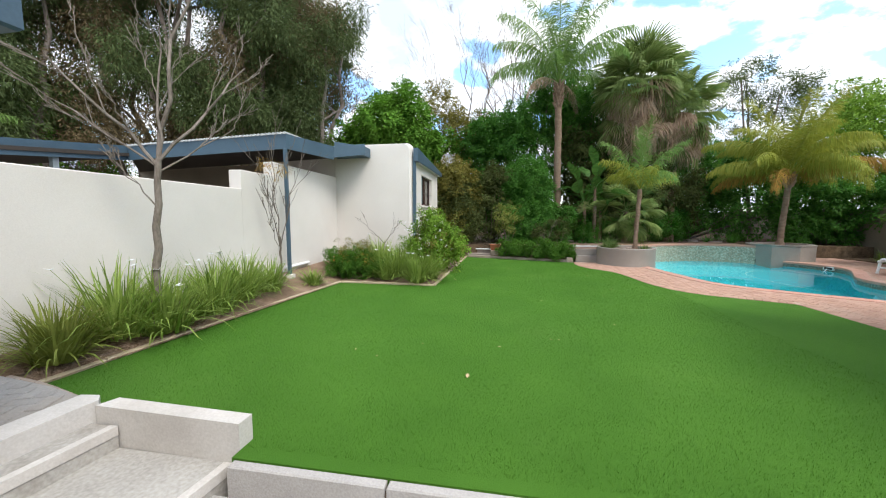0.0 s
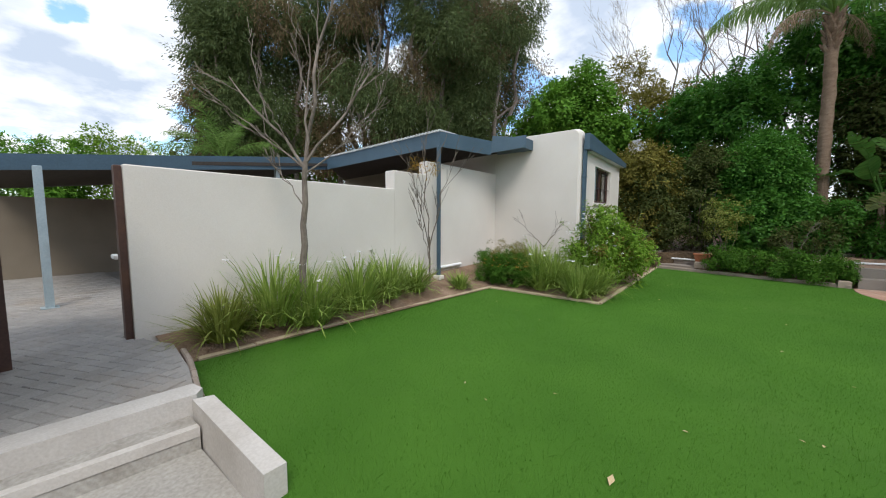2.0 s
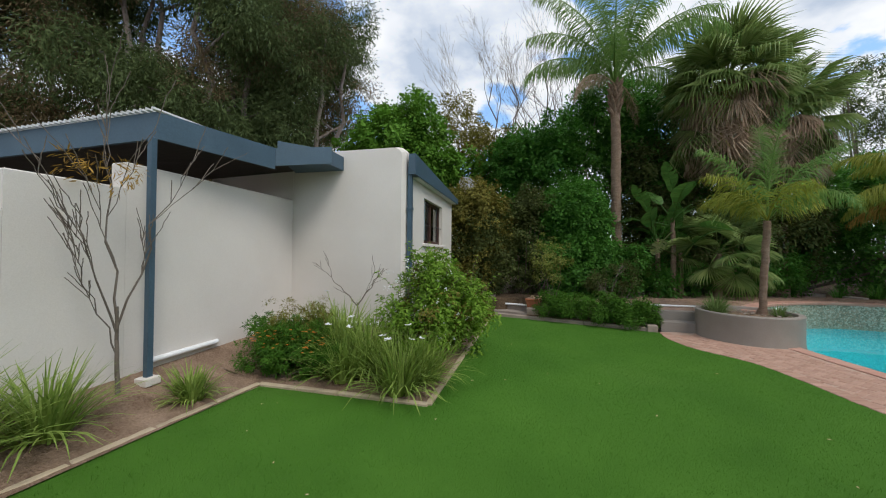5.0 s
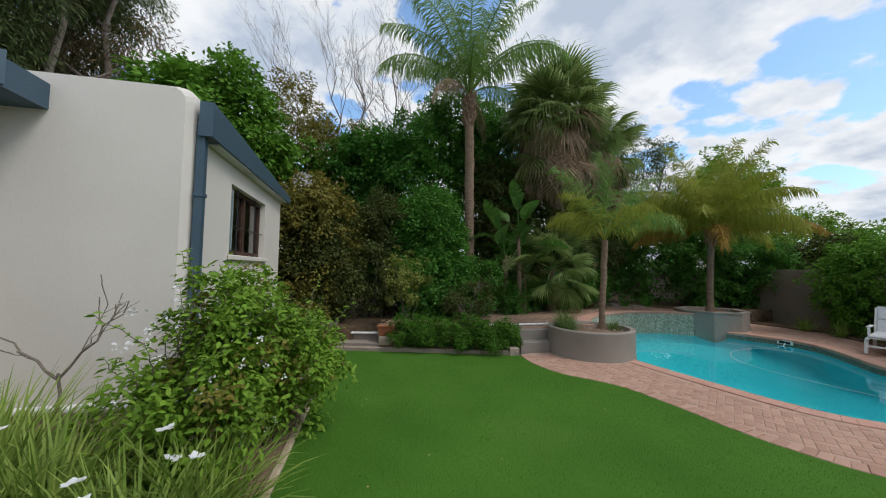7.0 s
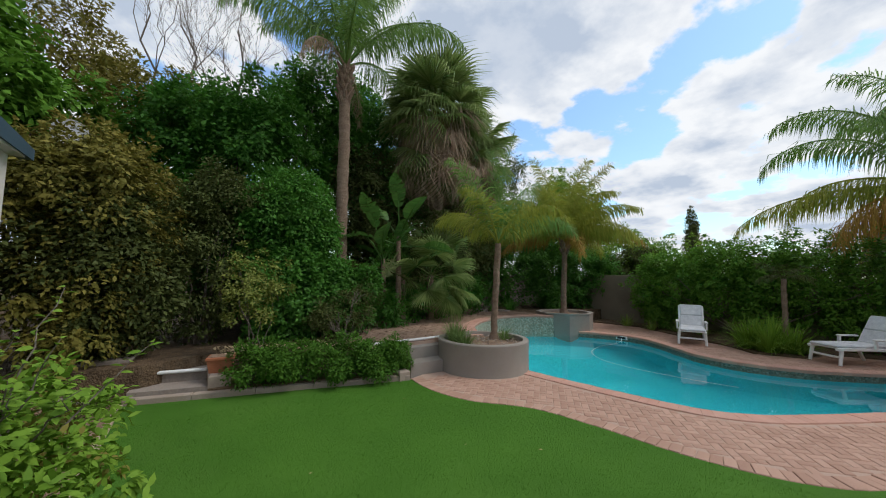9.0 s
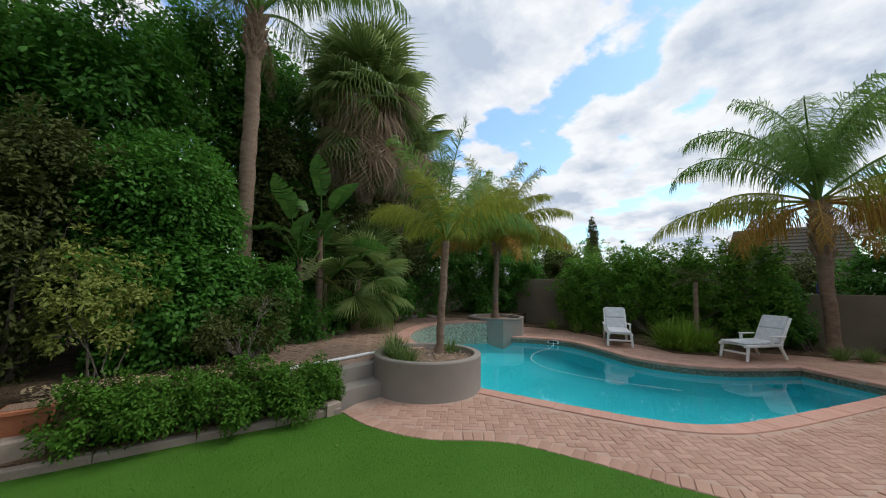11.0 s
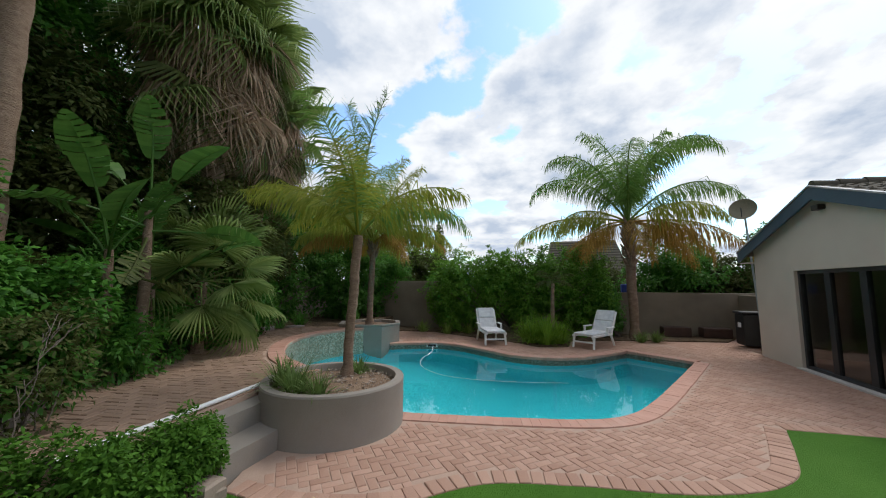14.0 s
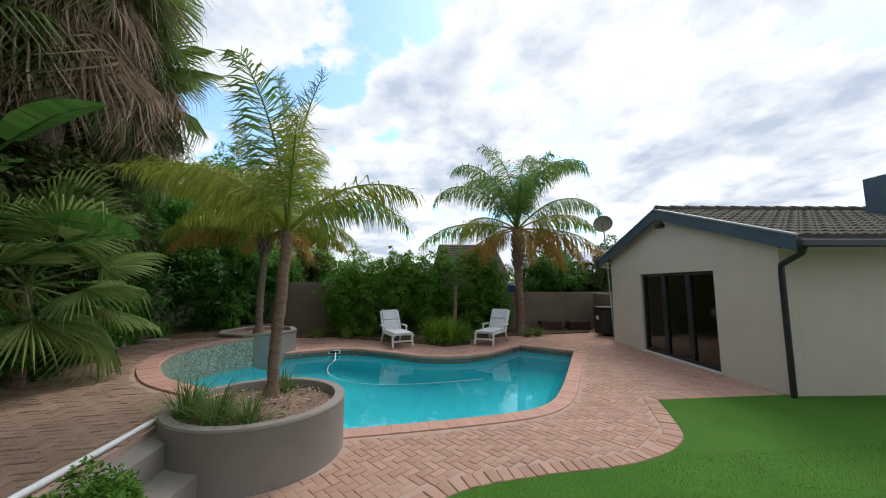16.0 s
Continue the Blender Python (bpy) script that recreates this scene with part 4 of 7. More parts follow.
structure("wall_boundary_house", Shape().box(10.9, 13.49, 2.9, 3.1, -0.2, 1.4, 0.015), M_BOUND, "brown plastered wall beside the house", "wall")
structure("wall_boundary_north", Shape().box(-15, 13.49, 27.0, 27.2, -0.2, 1.9), M_BOUND, "boundary wall behind the trees", "wall")

# ---- planters ----
pot = thing("round_planter", "round grey plastered planter with a pale rim", "planter")
PC, PR = (3.96, 12.20), 0.86
part("wall", Shape().lathe([(PR + 0.01, -0.06), (PR, 0.0), (PR, 0.50), (PR + 0.005, 0.52), (PR - 0.005, 0.54), (PR - 0.10, 0.54), (PR - 0.11, 0.52), (PR - 0.11, 0.3)], 56, PC), M_POT, pot, smooth=True)
soil = Shape()
rings = 8
for i in range(rings + 1):
    for j in range(28):
        a, r = 2 * math.pi * j / 28, (PR - 0.105) * i / rings
        soil.v.append((PC[0] + r * math.cos(a), PC[1] + r * math.sin(a), 0.44 + 0.05 * (1 - i / rings) + 0.02 * noise.noise((r * 4, a * 3, 2))))
for i in range(rings):
    for j in range(28):
        a, b = i * 28 + j, i * 28 + (j + 1) % 28
        soil.f.append((a, a + 28, b + 28, b))
part("soil", soil, M_SOIL, pot, "pale soil with wood chips", True)
chips = Shape()
for k in range(260):
    a, r = rnd.uniform(0, 6.28), (PR - 0.15) * math.sqrt(rnd.random())
    m = Matrix.Translation((PC[0] + r * math.cos(a), PC[1] + r * math.sin(a), 0.47 + 0.03 * (1 - r / PR))) @ Euler((rnd.uniform(-.5, .5), rnd.uniform(-.5, .5), rnd.uniform(0, 6))).to_matrix().to_4x4()
    s = rnd.uniform(0.012, 0.03)
    chips.box(-s, s, -s * 0.4, s * 0.4, -0.003, 0.004, 0, m)
tagged(part("wood_chip_mulch", chips, M_CHIP, pot), kind="stuff")
pot2 = thing("corner_planter", "grey plastered planter standing at the pool's far corner", "planter")
P2, R2P = (9.92, 14.55), 0.95
part("wall", Shape().lathe([(R2P, -1.2), (R2P, 0.50), (R2P + 0.02, 0.52), (R2P + 0.02, 0.56), (R2P - 0.12, 0.56), (R2P - 0.12, 0.3)], 8, P2), M_POT, pot2)
part("soil", Shape().lathe([(R2P - 0.13, 0.30), (R2P - 0.13, 0.47)], 16, P2), M_SOIL, pot2)
tp = thing("terracotta_pot", "small square terracotta pot on the step block", "pot")
tpm = Matrix.Translation((-0.26, 13.32, 0.27)) @ Matrix.Rotation(-0.25, 4, "Z")
s = Shape()
s.v = [tuple(tpm @ Vector(p)) for p in ((-.13, -.10, 0), (.13, -.10, 0), (.13, .10, 0), (-.13, .10, 0), (-.16, -.13, .18), (.16, -.13, .18), (.16, .13, .18), (-.16, .13, .18))]
s.f = [(3, 2, 1, 0), (0, 1, 5, 4), (1, 2, 6, 5), (2, 3, 7, 6), (3, 0, 4, 7)]
s.box(-.175, .175, -.145, .145, .18, .225, 0.008, tpm)
part("body", s, M_TERRACOTTA, tp)
part("soil", Shape().box(-.15, .15, -.12, .12, .226, .232, 0, tpm), M_SOIL, tp)

# ---- sun loungers ----


def lounger():
    t = thing("sun_lounger", "white resin sun lounger with a faded grey cushion, back raised", "sun lounger", group="loungers by the pool")
    # local: x along the bed to the foot, head at negative x
    seat = Shape()
    for yy in (-0.30, 0.25):
        seat.box(-0.28, 0.80, yy, yy + 0.05, 0.29, 0.35, 0.01)
    for k in range(9):
        seat.box(-0.26 + k * 0.118, -0.18 + k * 0.118, -0.26, 0.26, 0.325, 0.345, 0.004)
    part("seat_frame", seat, M_PLASTIC, t)
    bm_ = Matrix.Translation((-0.26, 0, 0.34)) @ Matrix.Rotation(radians(60), 4, "Y") @ Matrix.Rotation(radians(180), 4, "Z")
    bk = Shape()
    for yy in (-0.30, 0.25):
        bk.box(0, 0.66, yy, yy + 0.05, -0.02, 0.03, 0.01, bm_)
    for k in range(5):
        bk.box(0.03 + k * 0.125, 0.11 + k * 0.125, -0.26, 0.26, -0.005, 0.012, 0.003, bm_)
    part("backrest", bk, M_PLASTIC, t)
    cu = Shape()
    for a, b in ((-0.24, 0.26), (0.27, 0.78)):
        cu.box(a, b, -0.27, 0.27, 0.347, 0.405, 0.022)
    part("seat_cushion", cu, M_CUSHION, t)
    cb = Shape()
    cb.box(0.02, 0.34, -0.26, 0.26, 0.014, 0.075, 0.022, bm_)
    cb.box(0.345, 0.68, -0.26, 0.26, 0.014, 0.075, 0.022, bm_)
    part("back_cushion", cb, M_CUSHION, t)
    for xx, lean in ((0.70, 0.06), (-0.22, -0.16)):
        for yy in (-0.29, 0.27):
            part("leg", Shape().tube([(xx, yy, 0.31), (xx + lean, yy * 1.05, 0.0)], [0.034, 0.028], 8), M_PLASTIC, t, smooth=True)
    for yy in (-0.33, 0.33):
        arm = Shape().box(-0.30, 0.12, yy - 0.035, yy + 0.035, 0.50, 0.535, 0.012)
        arm.box(0.06, 0.11, yy - 0.02, yy + 0.02, 0.32, 0.50, 0.006)
        part("armrest", arm, M_PLASTIC, t)
    part("crossbar", Shape().box(0.70, 0.74, -0.27, 0.27, 0.14, 0.18, 0.008), M_PLASTIC, t)
    return t


l1 = lounger()
l1.matrix_world = pose(10.64, 10.98, 0.022, 0, 0, 200)
copy_thing(l1, pose(10.64, 7.95, 0.022, 0, 0, 143))

# ---- bits round the pool ----
skim = thing("pool_skimmer", "pale skimmer opening in the far pool wall", "skimmer")
part("frame", Shape().box(-0.16, 0.16, -0.02, 0.02, -0.10, 0.0, 0.006, Matrix.Translation((9.985, 12.6, -0.02)) @ Matrix.Rotation(radians(95), 4, "Z")), M_PLASTIC, skim)
# no real hole: a flat black plate paints the shade inside the opening
part("mouth", Shape().box(-0.12, 0.12, 0.021, 0.026, -0.085, -0.02, 0, Matrix.Translation((9.985, 12.6, -0.02)) @ Matrix.Rotation(radians(95), 4, "Z")), M_BIN, skim)
hose = thing("pool_hose", "thin pale cleaner hose floating on the water", "hose")
hp = smooth_line([(9.90, 12.55), (9.3, 12.45), (8.5, 12.45), (7.7, 12.2), (7.1, 11.6), (6.9, 10.8), (6.95, 9.9), (7.1, 9.1)], 0.1)
part("hose", Shape().tube([(x, y, WATER - 0.016 + (0.09 if i == 0 else 0)) for i, (x, y) in enumerate(hp)], [0.010] * len(hp), 8), M_PIPE, hose, smooth=True)
sb = thing("wheeled_bin", "black wheeled rubbish bin beside the house", "bin")
bmx = Matrix.Translation((11.55, 3.75, 0.0)) @ Matrix.Rotation(-0.1, 4, "Z")
part("body", Shape().box(-0.27, 0.27, -0.3, 0.3, 0.06, 0.92, 0.03, bmx), M_BIN, sb)
part("lid", Shape().box(-0.29, 0.29, -0.32, 0.34, 0.925, 0.99, 0.02, bmx), M_BIN, sb)
part("label_plate", Shape().box(-0.10, 0.10, 0.301, 0.304, 0.55, 0.68, 0, bmx), M_PIPE, sb, "small white sticker")
for xx in (-0.24, 0.24):
    part("wheel", Shape().tube([tuple(bmx @ Vector((xx - 0.03, -0.27, 0.09))), tuple(bmx @ Vector((xx + 0.03, -0.27, 0.09)))], [0.09] * 2, 16), M_BIN, sb)


def dish(name, at, facing, r, label, pole, mat=M_DISH):
    t = thing(name, label, "satellite dish")
    m = look(at, Vector(at) + Vector(facing)) @ Matrix.Identity(4)
    s = Shape()
    rr, na = 6, 24
    for i in range(rr + 1):
        for j in range(na):
            a, q = 2 * math.pi * j / na, r * i / rr
            s.v.append(tuple(m @ Vector((q * math.cos(a), q * math.sin(a), -0.35 * q * q / r + 0.0))))
    for i in range(rr):
        for j in range(na):
            a, b = i * na + j, i * na + (j + 1) % na
            s.f.append((a, a + na, b + na, b))
    part("reflector", s, mat, t, smooth=True)
    part("arm", Shape().tube([tuple(m @ Vector((0, -r * 0.9, -0.2))), tuple(m @ Vector((0, -r * 0.2, -0.75 * r * 1.3)))], [0.012] * 2, 6), M_DARKMETAL, t)
    part("pole", Shape().tube([tuple(m @ Vector((0, 0, 0.03))), (at[0] - facing[0] * 0.12, at[1] - facing[1] * 0.12, at[2] - 0.1), (pole[0], pole[1], pole[2])], [0.024] * 3, 8), M_GALV, t)


dish("satellite_dish", (-2.40, 15.30, 3.90), (0.5, -0.8, 0.35), 0.32, "grey satellite dish above the shrubs", (-2.5, 15.6, TERR - 0.04))
dish("satellite_dish", (10.95, 4.05, 3.75), (-0.75, 0.55, 0.3), 0.31, "old rusty-grey satellite dish on a pole by the house", (11.2, 3.7, 0.0), M_OLDDISH)

# ---- plants ----
nrng = np.random.default_rng(11)


def unit(a):
    return a / np.maximum(np.linalg.norm(a, axis=-1, keepdims=True), 1e-6)


def leaf_mesh(name, pos, way, length, width, mat, rng, face=None, fine=False):
    """Many small folded leaves, one island each; face: the side that most of them turn to the light."""
    k = len(pos)
    way = unit(way)
    turn = unit(rng.normal(size=(k, 3)))
    if face is not None:
        turn = unit(0.62 * turn + unit(face))
        way = unit(way - 0.75 * turn * (way * turn).sum(1, keepdims=True))
    side = unit(np.cross(way, turn))
    up = np.cross(side, way)
    ln = length * rng.uniform(0.65, 1.25, (k, 1))
    wd = width * rng.uniform(0.7, 1.2, (k, 1))
    out = ((0, 0), (0.26, 0.42), (0.60, 0.46), (1, 0), (0.60, -0.46), (0.26, -0.42)) if fine else ((0, 0), (0.48, 0.5), (1, 0), (0.48, -0.5))
    c = len(out)
    v = np.empty((k, c, 3))
    for i, (f, w) in enumerate(out):
        v[:, i] = pos + way * ln * f + side * wd * w + up * (wd * 0.36 * abs(w) - ln * 0.10 * f * f)
    me = bpy.data.meshes.new(name)
    me.vertices.add(c * k)
    me.vertices.foreach_set("co", v.reshape(-1))
    me.loops.add(c * k)
    me.loops.foreach_set("vertex_index", np.arange(c * k, dtype=np.int32))
    me.polygons.add(k)
    me.polygons.foreach_set("loop_start", np.arange(0, c * k, c, dtype=np.int32))
    me.polygons.foreach_set("loop_total", np.full(k, c, dtype=np.int32))
    me.materials.append(mat)
    me.update(calc_edges=True)
    return me


def crown(name, blobs, clumps, per, clump_r, length, width, mat, parent, droop=0.15, shell=0.35, label="", flat=1.0, lobes=7):
    """A crown of leaf clumps spread through ellipsoids (x, y, z, rx, ry, rz), each grown uneven by smaller lobes on its surface."""
    rng = nrng
    b = np.array(blobs, float)
    if lobes:
        d = unit(rng.normal(size=(len(b) * lobes, 3)) + (0, 0, 0.25))
        p = np.repeat(b, lobes, 0)
        k = rng.uniform(0.30, 0.52, (len(p), 1))
        b = np.concatenate([b * (1, 1, 1, 0.9, 0.9, 0.9), np.concatenate([p[:, :3] + d * p[:, 3:] * rng.uniform(0.72, 1.0, (len(p), 1)), p[:, 3:] * k], 1)])
    vol = b[:, 3] * b[:, 4] * b[:, 5]
    pick = rng.choice(len(b), clumps, p=vol ** 0.75 / (vol ** 0.75).sum())
    d = unit(rng.normal(size=(clumps, 3)))
    r = rng.random((clumps, 1)) ** shell * rng.uniform(0.85, 1.12, (clumps, 1))
    centre = b[pick, :3] + d * r * b[pick, 3:]
    k = clumps * per
    cidx = np.repeat(np.arange(clumps), per)
    size = clump_r * rng.uniform(0.5, 1.4, (clumps, 1))
    hanging = droop > 0.6
    off = unit(rng.normal(size=(k, 3)) + (0 if hanging else 0.7 * d[cidx] + (0, 0, 0.5))) * rng.random((k, 1)) ** 0.4
    off[:, 2] *= flat
    pos = centre[cidx] + off * size[cidx]
    way = off + 0.5 * d[cidx] + 0.55 * rng.normal(size=(k, 3))
    way[:, 2] -= droop
    face = None if hanging else 0.5 * d[cidx] + 0.5 * off + (0, 0, 0.75)
    ob = new(name, leaf_mesh(name, pos, way, length, width, mat, rng, face, b[:, 1].max() < 13.2 and b[:, 0].max() < 3))
    ob.parent = parent
    return tagged(ob, label)


def sprigs(parent, blobs, count, leaves, reach, length, width, mat, bark):
    """Upright young shoots that stand out of a bush, each a thin stem with leaves along it."""
    for k in range(count):
        bl = blobs[k % len(blobs)]
        a, e = rnd.uniform(0, 6.283), rnd.uniform(0.25, 1.35)
        d = Vector((math.cos(a) * math.cos(e), math.sin(a) * math.cos(e), math.sin(e)))
        p = Vector((bl[0] + d.x * bl[3] * 0.75, bl[1] + d.y * bl[4] * 0.75, bl[2] + d.z * bl[5] * 0.75))
        q = p + (d + Vector((rnd.uniform(-.3, .3), rnd.uniform(-.3, .3), 0.7))).normalized() * reach * rnd.uniform(0.5, 1.2)
        line = wiggle(p, q, 0.05, 5, rnd.uniform(0, 99))
        st = part("shoot", Shape().tube(line, [0.005, 0.0045, 0.004, 0.003, 0.0025, 0.0015], 5), bark, parent)
        f = np.linspace(0.15, 1.0, leaves)
        pos = np.array([list(line[min(int(x * 5), 4)].lerp(line[min(int(x * 5), 4) + 1], x * 5 - min(int(x * 5), 4))) for x in f])
        b = np.arange(leaves) * 2.4 + a
        way = np.stack([np.cos(b), np.sin(b), np.full(leaves, 0.45)], 1)
        ob = new("leaves", leaf_mesh("leaves", pos, way, length, width, mat, nrng, way * (0.2, 0.2, 0) + (0, 0, 1.0), True))
        ob.parent = st


def wiggle(a, b, bend, steps, seed):
    a, b = Vector(a), Vector(b)
    return [a.lerp(b, i / steps) + Vector((noise.noise((i * .9, seed, 0)), noise.noise((i * .9, seed, 7)), 0.3 * noise.noise((i * .9, seed, 13)))) * bend * math.sin(math.pi * min(1, i / steps * 0.9)) for i in range(steps + 1)]


def limb(s, a, b, r0, r1, bend=0.1, steps=5, seed=1.0, sides=6):
    s.tube(wiggle(a, b, bend, steps, seed), [r0 + (r1 - r0) * i / steps for i in range(steps + 1)], sides)


def shrub(name, at, blobs, clumps, per, clump_r, length, width, mat, label, stems=5, stem_r=0.02, bark=None, group="", shell=0.35, droop=0.15, category="shrub", flat=1.0):
    t = thing(name, label, category, group=group)
    for k in range(stems):
        s = Shape()
        bl = blobs[k % len(blobs)]
        a = rnd.uniform(0, 6.28)
        limb(s, (at[0] + 0.1 * math.cos(a), at[1] + 0.1 * math.sin(a), at[2] - 0.03), (bl[0] + 0.5 * bl[3] * math.cos(a), bl[1] + 0.5 * bl[4] * math.sin(a), bl[2] + 0.4 * bl[5] * rnd.uniform(-.5, 1)), stem_r, stem_r * 0.3, 0.12, 5, rnd.uniform(0, 99))
        part("stem", s, bark or M_BARK, t)
    crown("foliage", blobs, clumps, per, clump_r, length, width, mat, t, droop, shell, flat=flat)
    return t


def strap_clump(at, n, length, width, mat, label, flowers=0, name="strap_leaf_clump", group="strap-leaved clumps", petal=None):
    t = thing(name, label, "plant", Matrix.Translation(at), group=group)
    s = Shape()
    tips = []
    for k in range(n):
        a = rnd.uniform(0, 6.283)
        e0 = radians(88 - 60 * rnd.random() ** 1.3)
        L = length * rnd.uniform(0.55, 1.1)
        bend = radians(rnd.uniform(12, 115)) * (1.2 - (e0 / 1.57) * 0.4)
        p = Vector((math.cos(a) * rnd.uniform(0, 0.30) * length, math.sin(a) * rnd.uniform(0, 0.30) * length, -0.02))
        out = Vector((math.cos(a), math.sin(a), 0))
        sd = Vector((-math.sin(a), math.cos(a), 0))
        seg = 5
        q = len(s.v)
        for i in range(seg + 1):
            f = i / seg
            w = width * (1.0 - f ** 2.2) * 0.5 + 0.0007
            s.v.append(tuple(p - sd * w)); s.v.append(tuple(p + sd * w))
            e = e0 - bend * f ** 1.4
            p = p + (out * math.cos(e) + Vector((0, 0, 1)) * math.sin(e)) * (L / seg)
            if p.z < 0.01:
                p.z = 0.01
        tips.append((out, L))
        for i in range(seg):
            s.f.append((q + 2 * i, q + 2 * i + 1, q + 2 * i + 3, q + 2 * i + 2))
    tagged(part("leaves", s, mat, t), kind="stuff")
    for k in range(flowers):
        a = rnd.uniform(0, 6.283)
        h, r = length * rnd.uniform(0.62, 1.0), length * rnd.uniform(0.15, 0.5)
        top = Vector((r * math.cos(a), r * math.sin(a), h))
        st = part("stalk", Shape().tube(wiggle((0.03 * math.cos(a), 0.03 * math.sin(a), 0), top, 0.05, 4, k), [0.004, 0.0035, 0.003, 0.003, 0.0025], 5), mat, t)
        fl = Shape()
        for j in range(6):
            b = j * 1.047 + rnd.uniform(-.2, .2)
            d = Vector((math.cos(b), math.sin(b), rnd.uniform(0.0, 0.5)))
            sd = Vector((-math.sin(b), math.cos(b), 0))
            R = rnd.uniform(0.042, 0.060)
            fl.add([top, top + d * R * 0.6 + sd * R * 0.38, top + d * R, top + d * R * 0.6 - sd * R * 0.38], [(0, 1, 2, 3)])
        part("flower", fl, petal or M_FLOWER, st, "white flower with open petals")
    return t


UP = Vector((0, 0, 1))


def feather(az, e0, e1, length, leaflet, n, lift, hang, curl=1.3, side_swing=0.0):
    """A feather frond from the origin: rachis and two rows of leaflets."""
    s = Shape()
    steps = 18
    pts, p = [], Vector((0, 0, 0))
    tang = []
    for i in range(steps + 1):
        f = i / steps
        e = e0 + (e1 - e0) * f ** curl
        a = az + side_swing * f * f
        d = Vector((math.cos(a) * math.cos(e), math.sin(a) * math.cos(e), math.sin(e)))
        pts.append(p.copy()); tang.append(d)
        p = p + d * (length / steps)
    s.tube(pts, [0.026 * length / 2.5 * (1 - 0.9 * i / steps) + 0.002 for i in range(steps + 1)], 5)
    for k in range(n):
        f = 0.20 + 0.80 * (k + 0.5) / n
        x = f * steps
        i = min(int(x), steps - 1)
        c = pts[i].lerp(pts[i + 1], x - i)
        d = tang[i]
        sd = d.cross(UP)
        sd = sd.normalized() if sd.length > 0.05 else Vector((-math.sin(az), math.cos(az), 0))
        nn = sd.cross(d).normalized()
        L = leaflet * (0.55 + 0.45 * math.sin(math.pi * min(1, f * 1.12))) * rnd.uniform(0.85, 1.1) * (1.0 if f < 0.85 else 1.6 - 0.75 * f)
        for sg in (-1, 1):
            w = (d * (0.35 + 0.40 * f + rnd.uniform(-.15, .25)) + sd * sg * rnd.uniform(0.55, 0.85) + nn * (lift + rnd.uniform(-0.65, 0.55)) + Vector((0, 0, -0.30 * hang * rnd.uniform(0.3, 1.7)))).normalized()
            tipd = (w + Vector((0, 0, -hang)) * rnd.uniform(0.3, 1.5)).normalized()
            m1 = c + w * L * 0.5
            m2 = m1 + tipd * L * 0.5
            wv = d * (0.0045 + 0.0095 * leaflet)
            s.add([c - wv * 0.5, c + wv * 0.5, m1 + wv, m1 - wv, m2], [(0, 1, 2, 3), (3, 2, 4)])
    return s


def feather_palm(name, base, neck, crown_z, r0, r1, fronds, label, mats, bark=None, boots=0, dense=1.0, single=(), curl=1.25):
    """fronds: (count, start elevation, end elevation, length, leaflet, lift, hang, material index); single: the same with a heading in place of the count."""
    t = thing(name, label, "palm tree")
    tr = Shape()
    top = Vector((neck[0], neck[1], crown_z))
    steps = 22
    pts = [Vector(base).lerp(top, i / steps) + Vector((noise.noise((i * .3, base[0], 0)), noise.noise((i * .3, base[1], 5)), 0)) * 0.02 for i in range(steps + 1)]
    pts[0], pts[-1] = Vector(base) - Vector((0, 0, 0.05)), top
    rad = [r0 + (r1 - r0) * (i / steps) ** 0.7 + (0.09 * r0 if i % 2 else -0.03 * r0) + (0.10 * r0 / 0.15 * (1 - i / 2.0) if i < 2 else 0) for i in range(steps + 1)]
    tr.tube(pts, rad, 14)
    part("trunk", tr, bark or M_PALMBARK, t, smooth=True)
    for k in range(boots):
        a = k * 2.4
        z = crown_z - 0.02 - 0.028 * k
        if z < base[2] + 0.4:
            break
        o = Vector((neck[0] + math.cos(a) * r1 * 0.8, neck[1] + math.sin(a) * r1 * 0.8, z))
        d = Vector((math.cos(a), math.sin(a), 1.6)).normalized()
        part("leaf_base", Shape().tube([o, o + d * 0.14, o + d * 0.24], [0.055, 0.04, 0.018], 6), bark or M_PALMBARK, t)
    a = rnd.uniform(0, 6)
    for (count, e0, e1, L, lf, lift, hang, mi) in fronds:
        for k in range(count):
            az = a + 6.283 * k / count + rnd.uniform(-.3, .3)
            s = feather(az, radians(e0 + rnd.uniform(-8, 8)), radians(e1 + rnd.uniform(-14, 14)), L * rnd.uniform(0.88, 1.1), lf, int((26 + L * 19) * dense), lift, hang, curl, rnd.uniform(-.4, .4))
            ob = part("frond", s, mats[mi], t)
            ob.location = top
        a += 1.1
    for (az, e0, e1, L, lf, lift, hang, mi) in single:
        part("frond", feather(radians(az), radians(e0), radians(e1), L, lf, int((26 + L * 19) * dense), lift, hang, curl, rnd.uniform(-.2, .2)), mats[mi], t).location = top
    return t


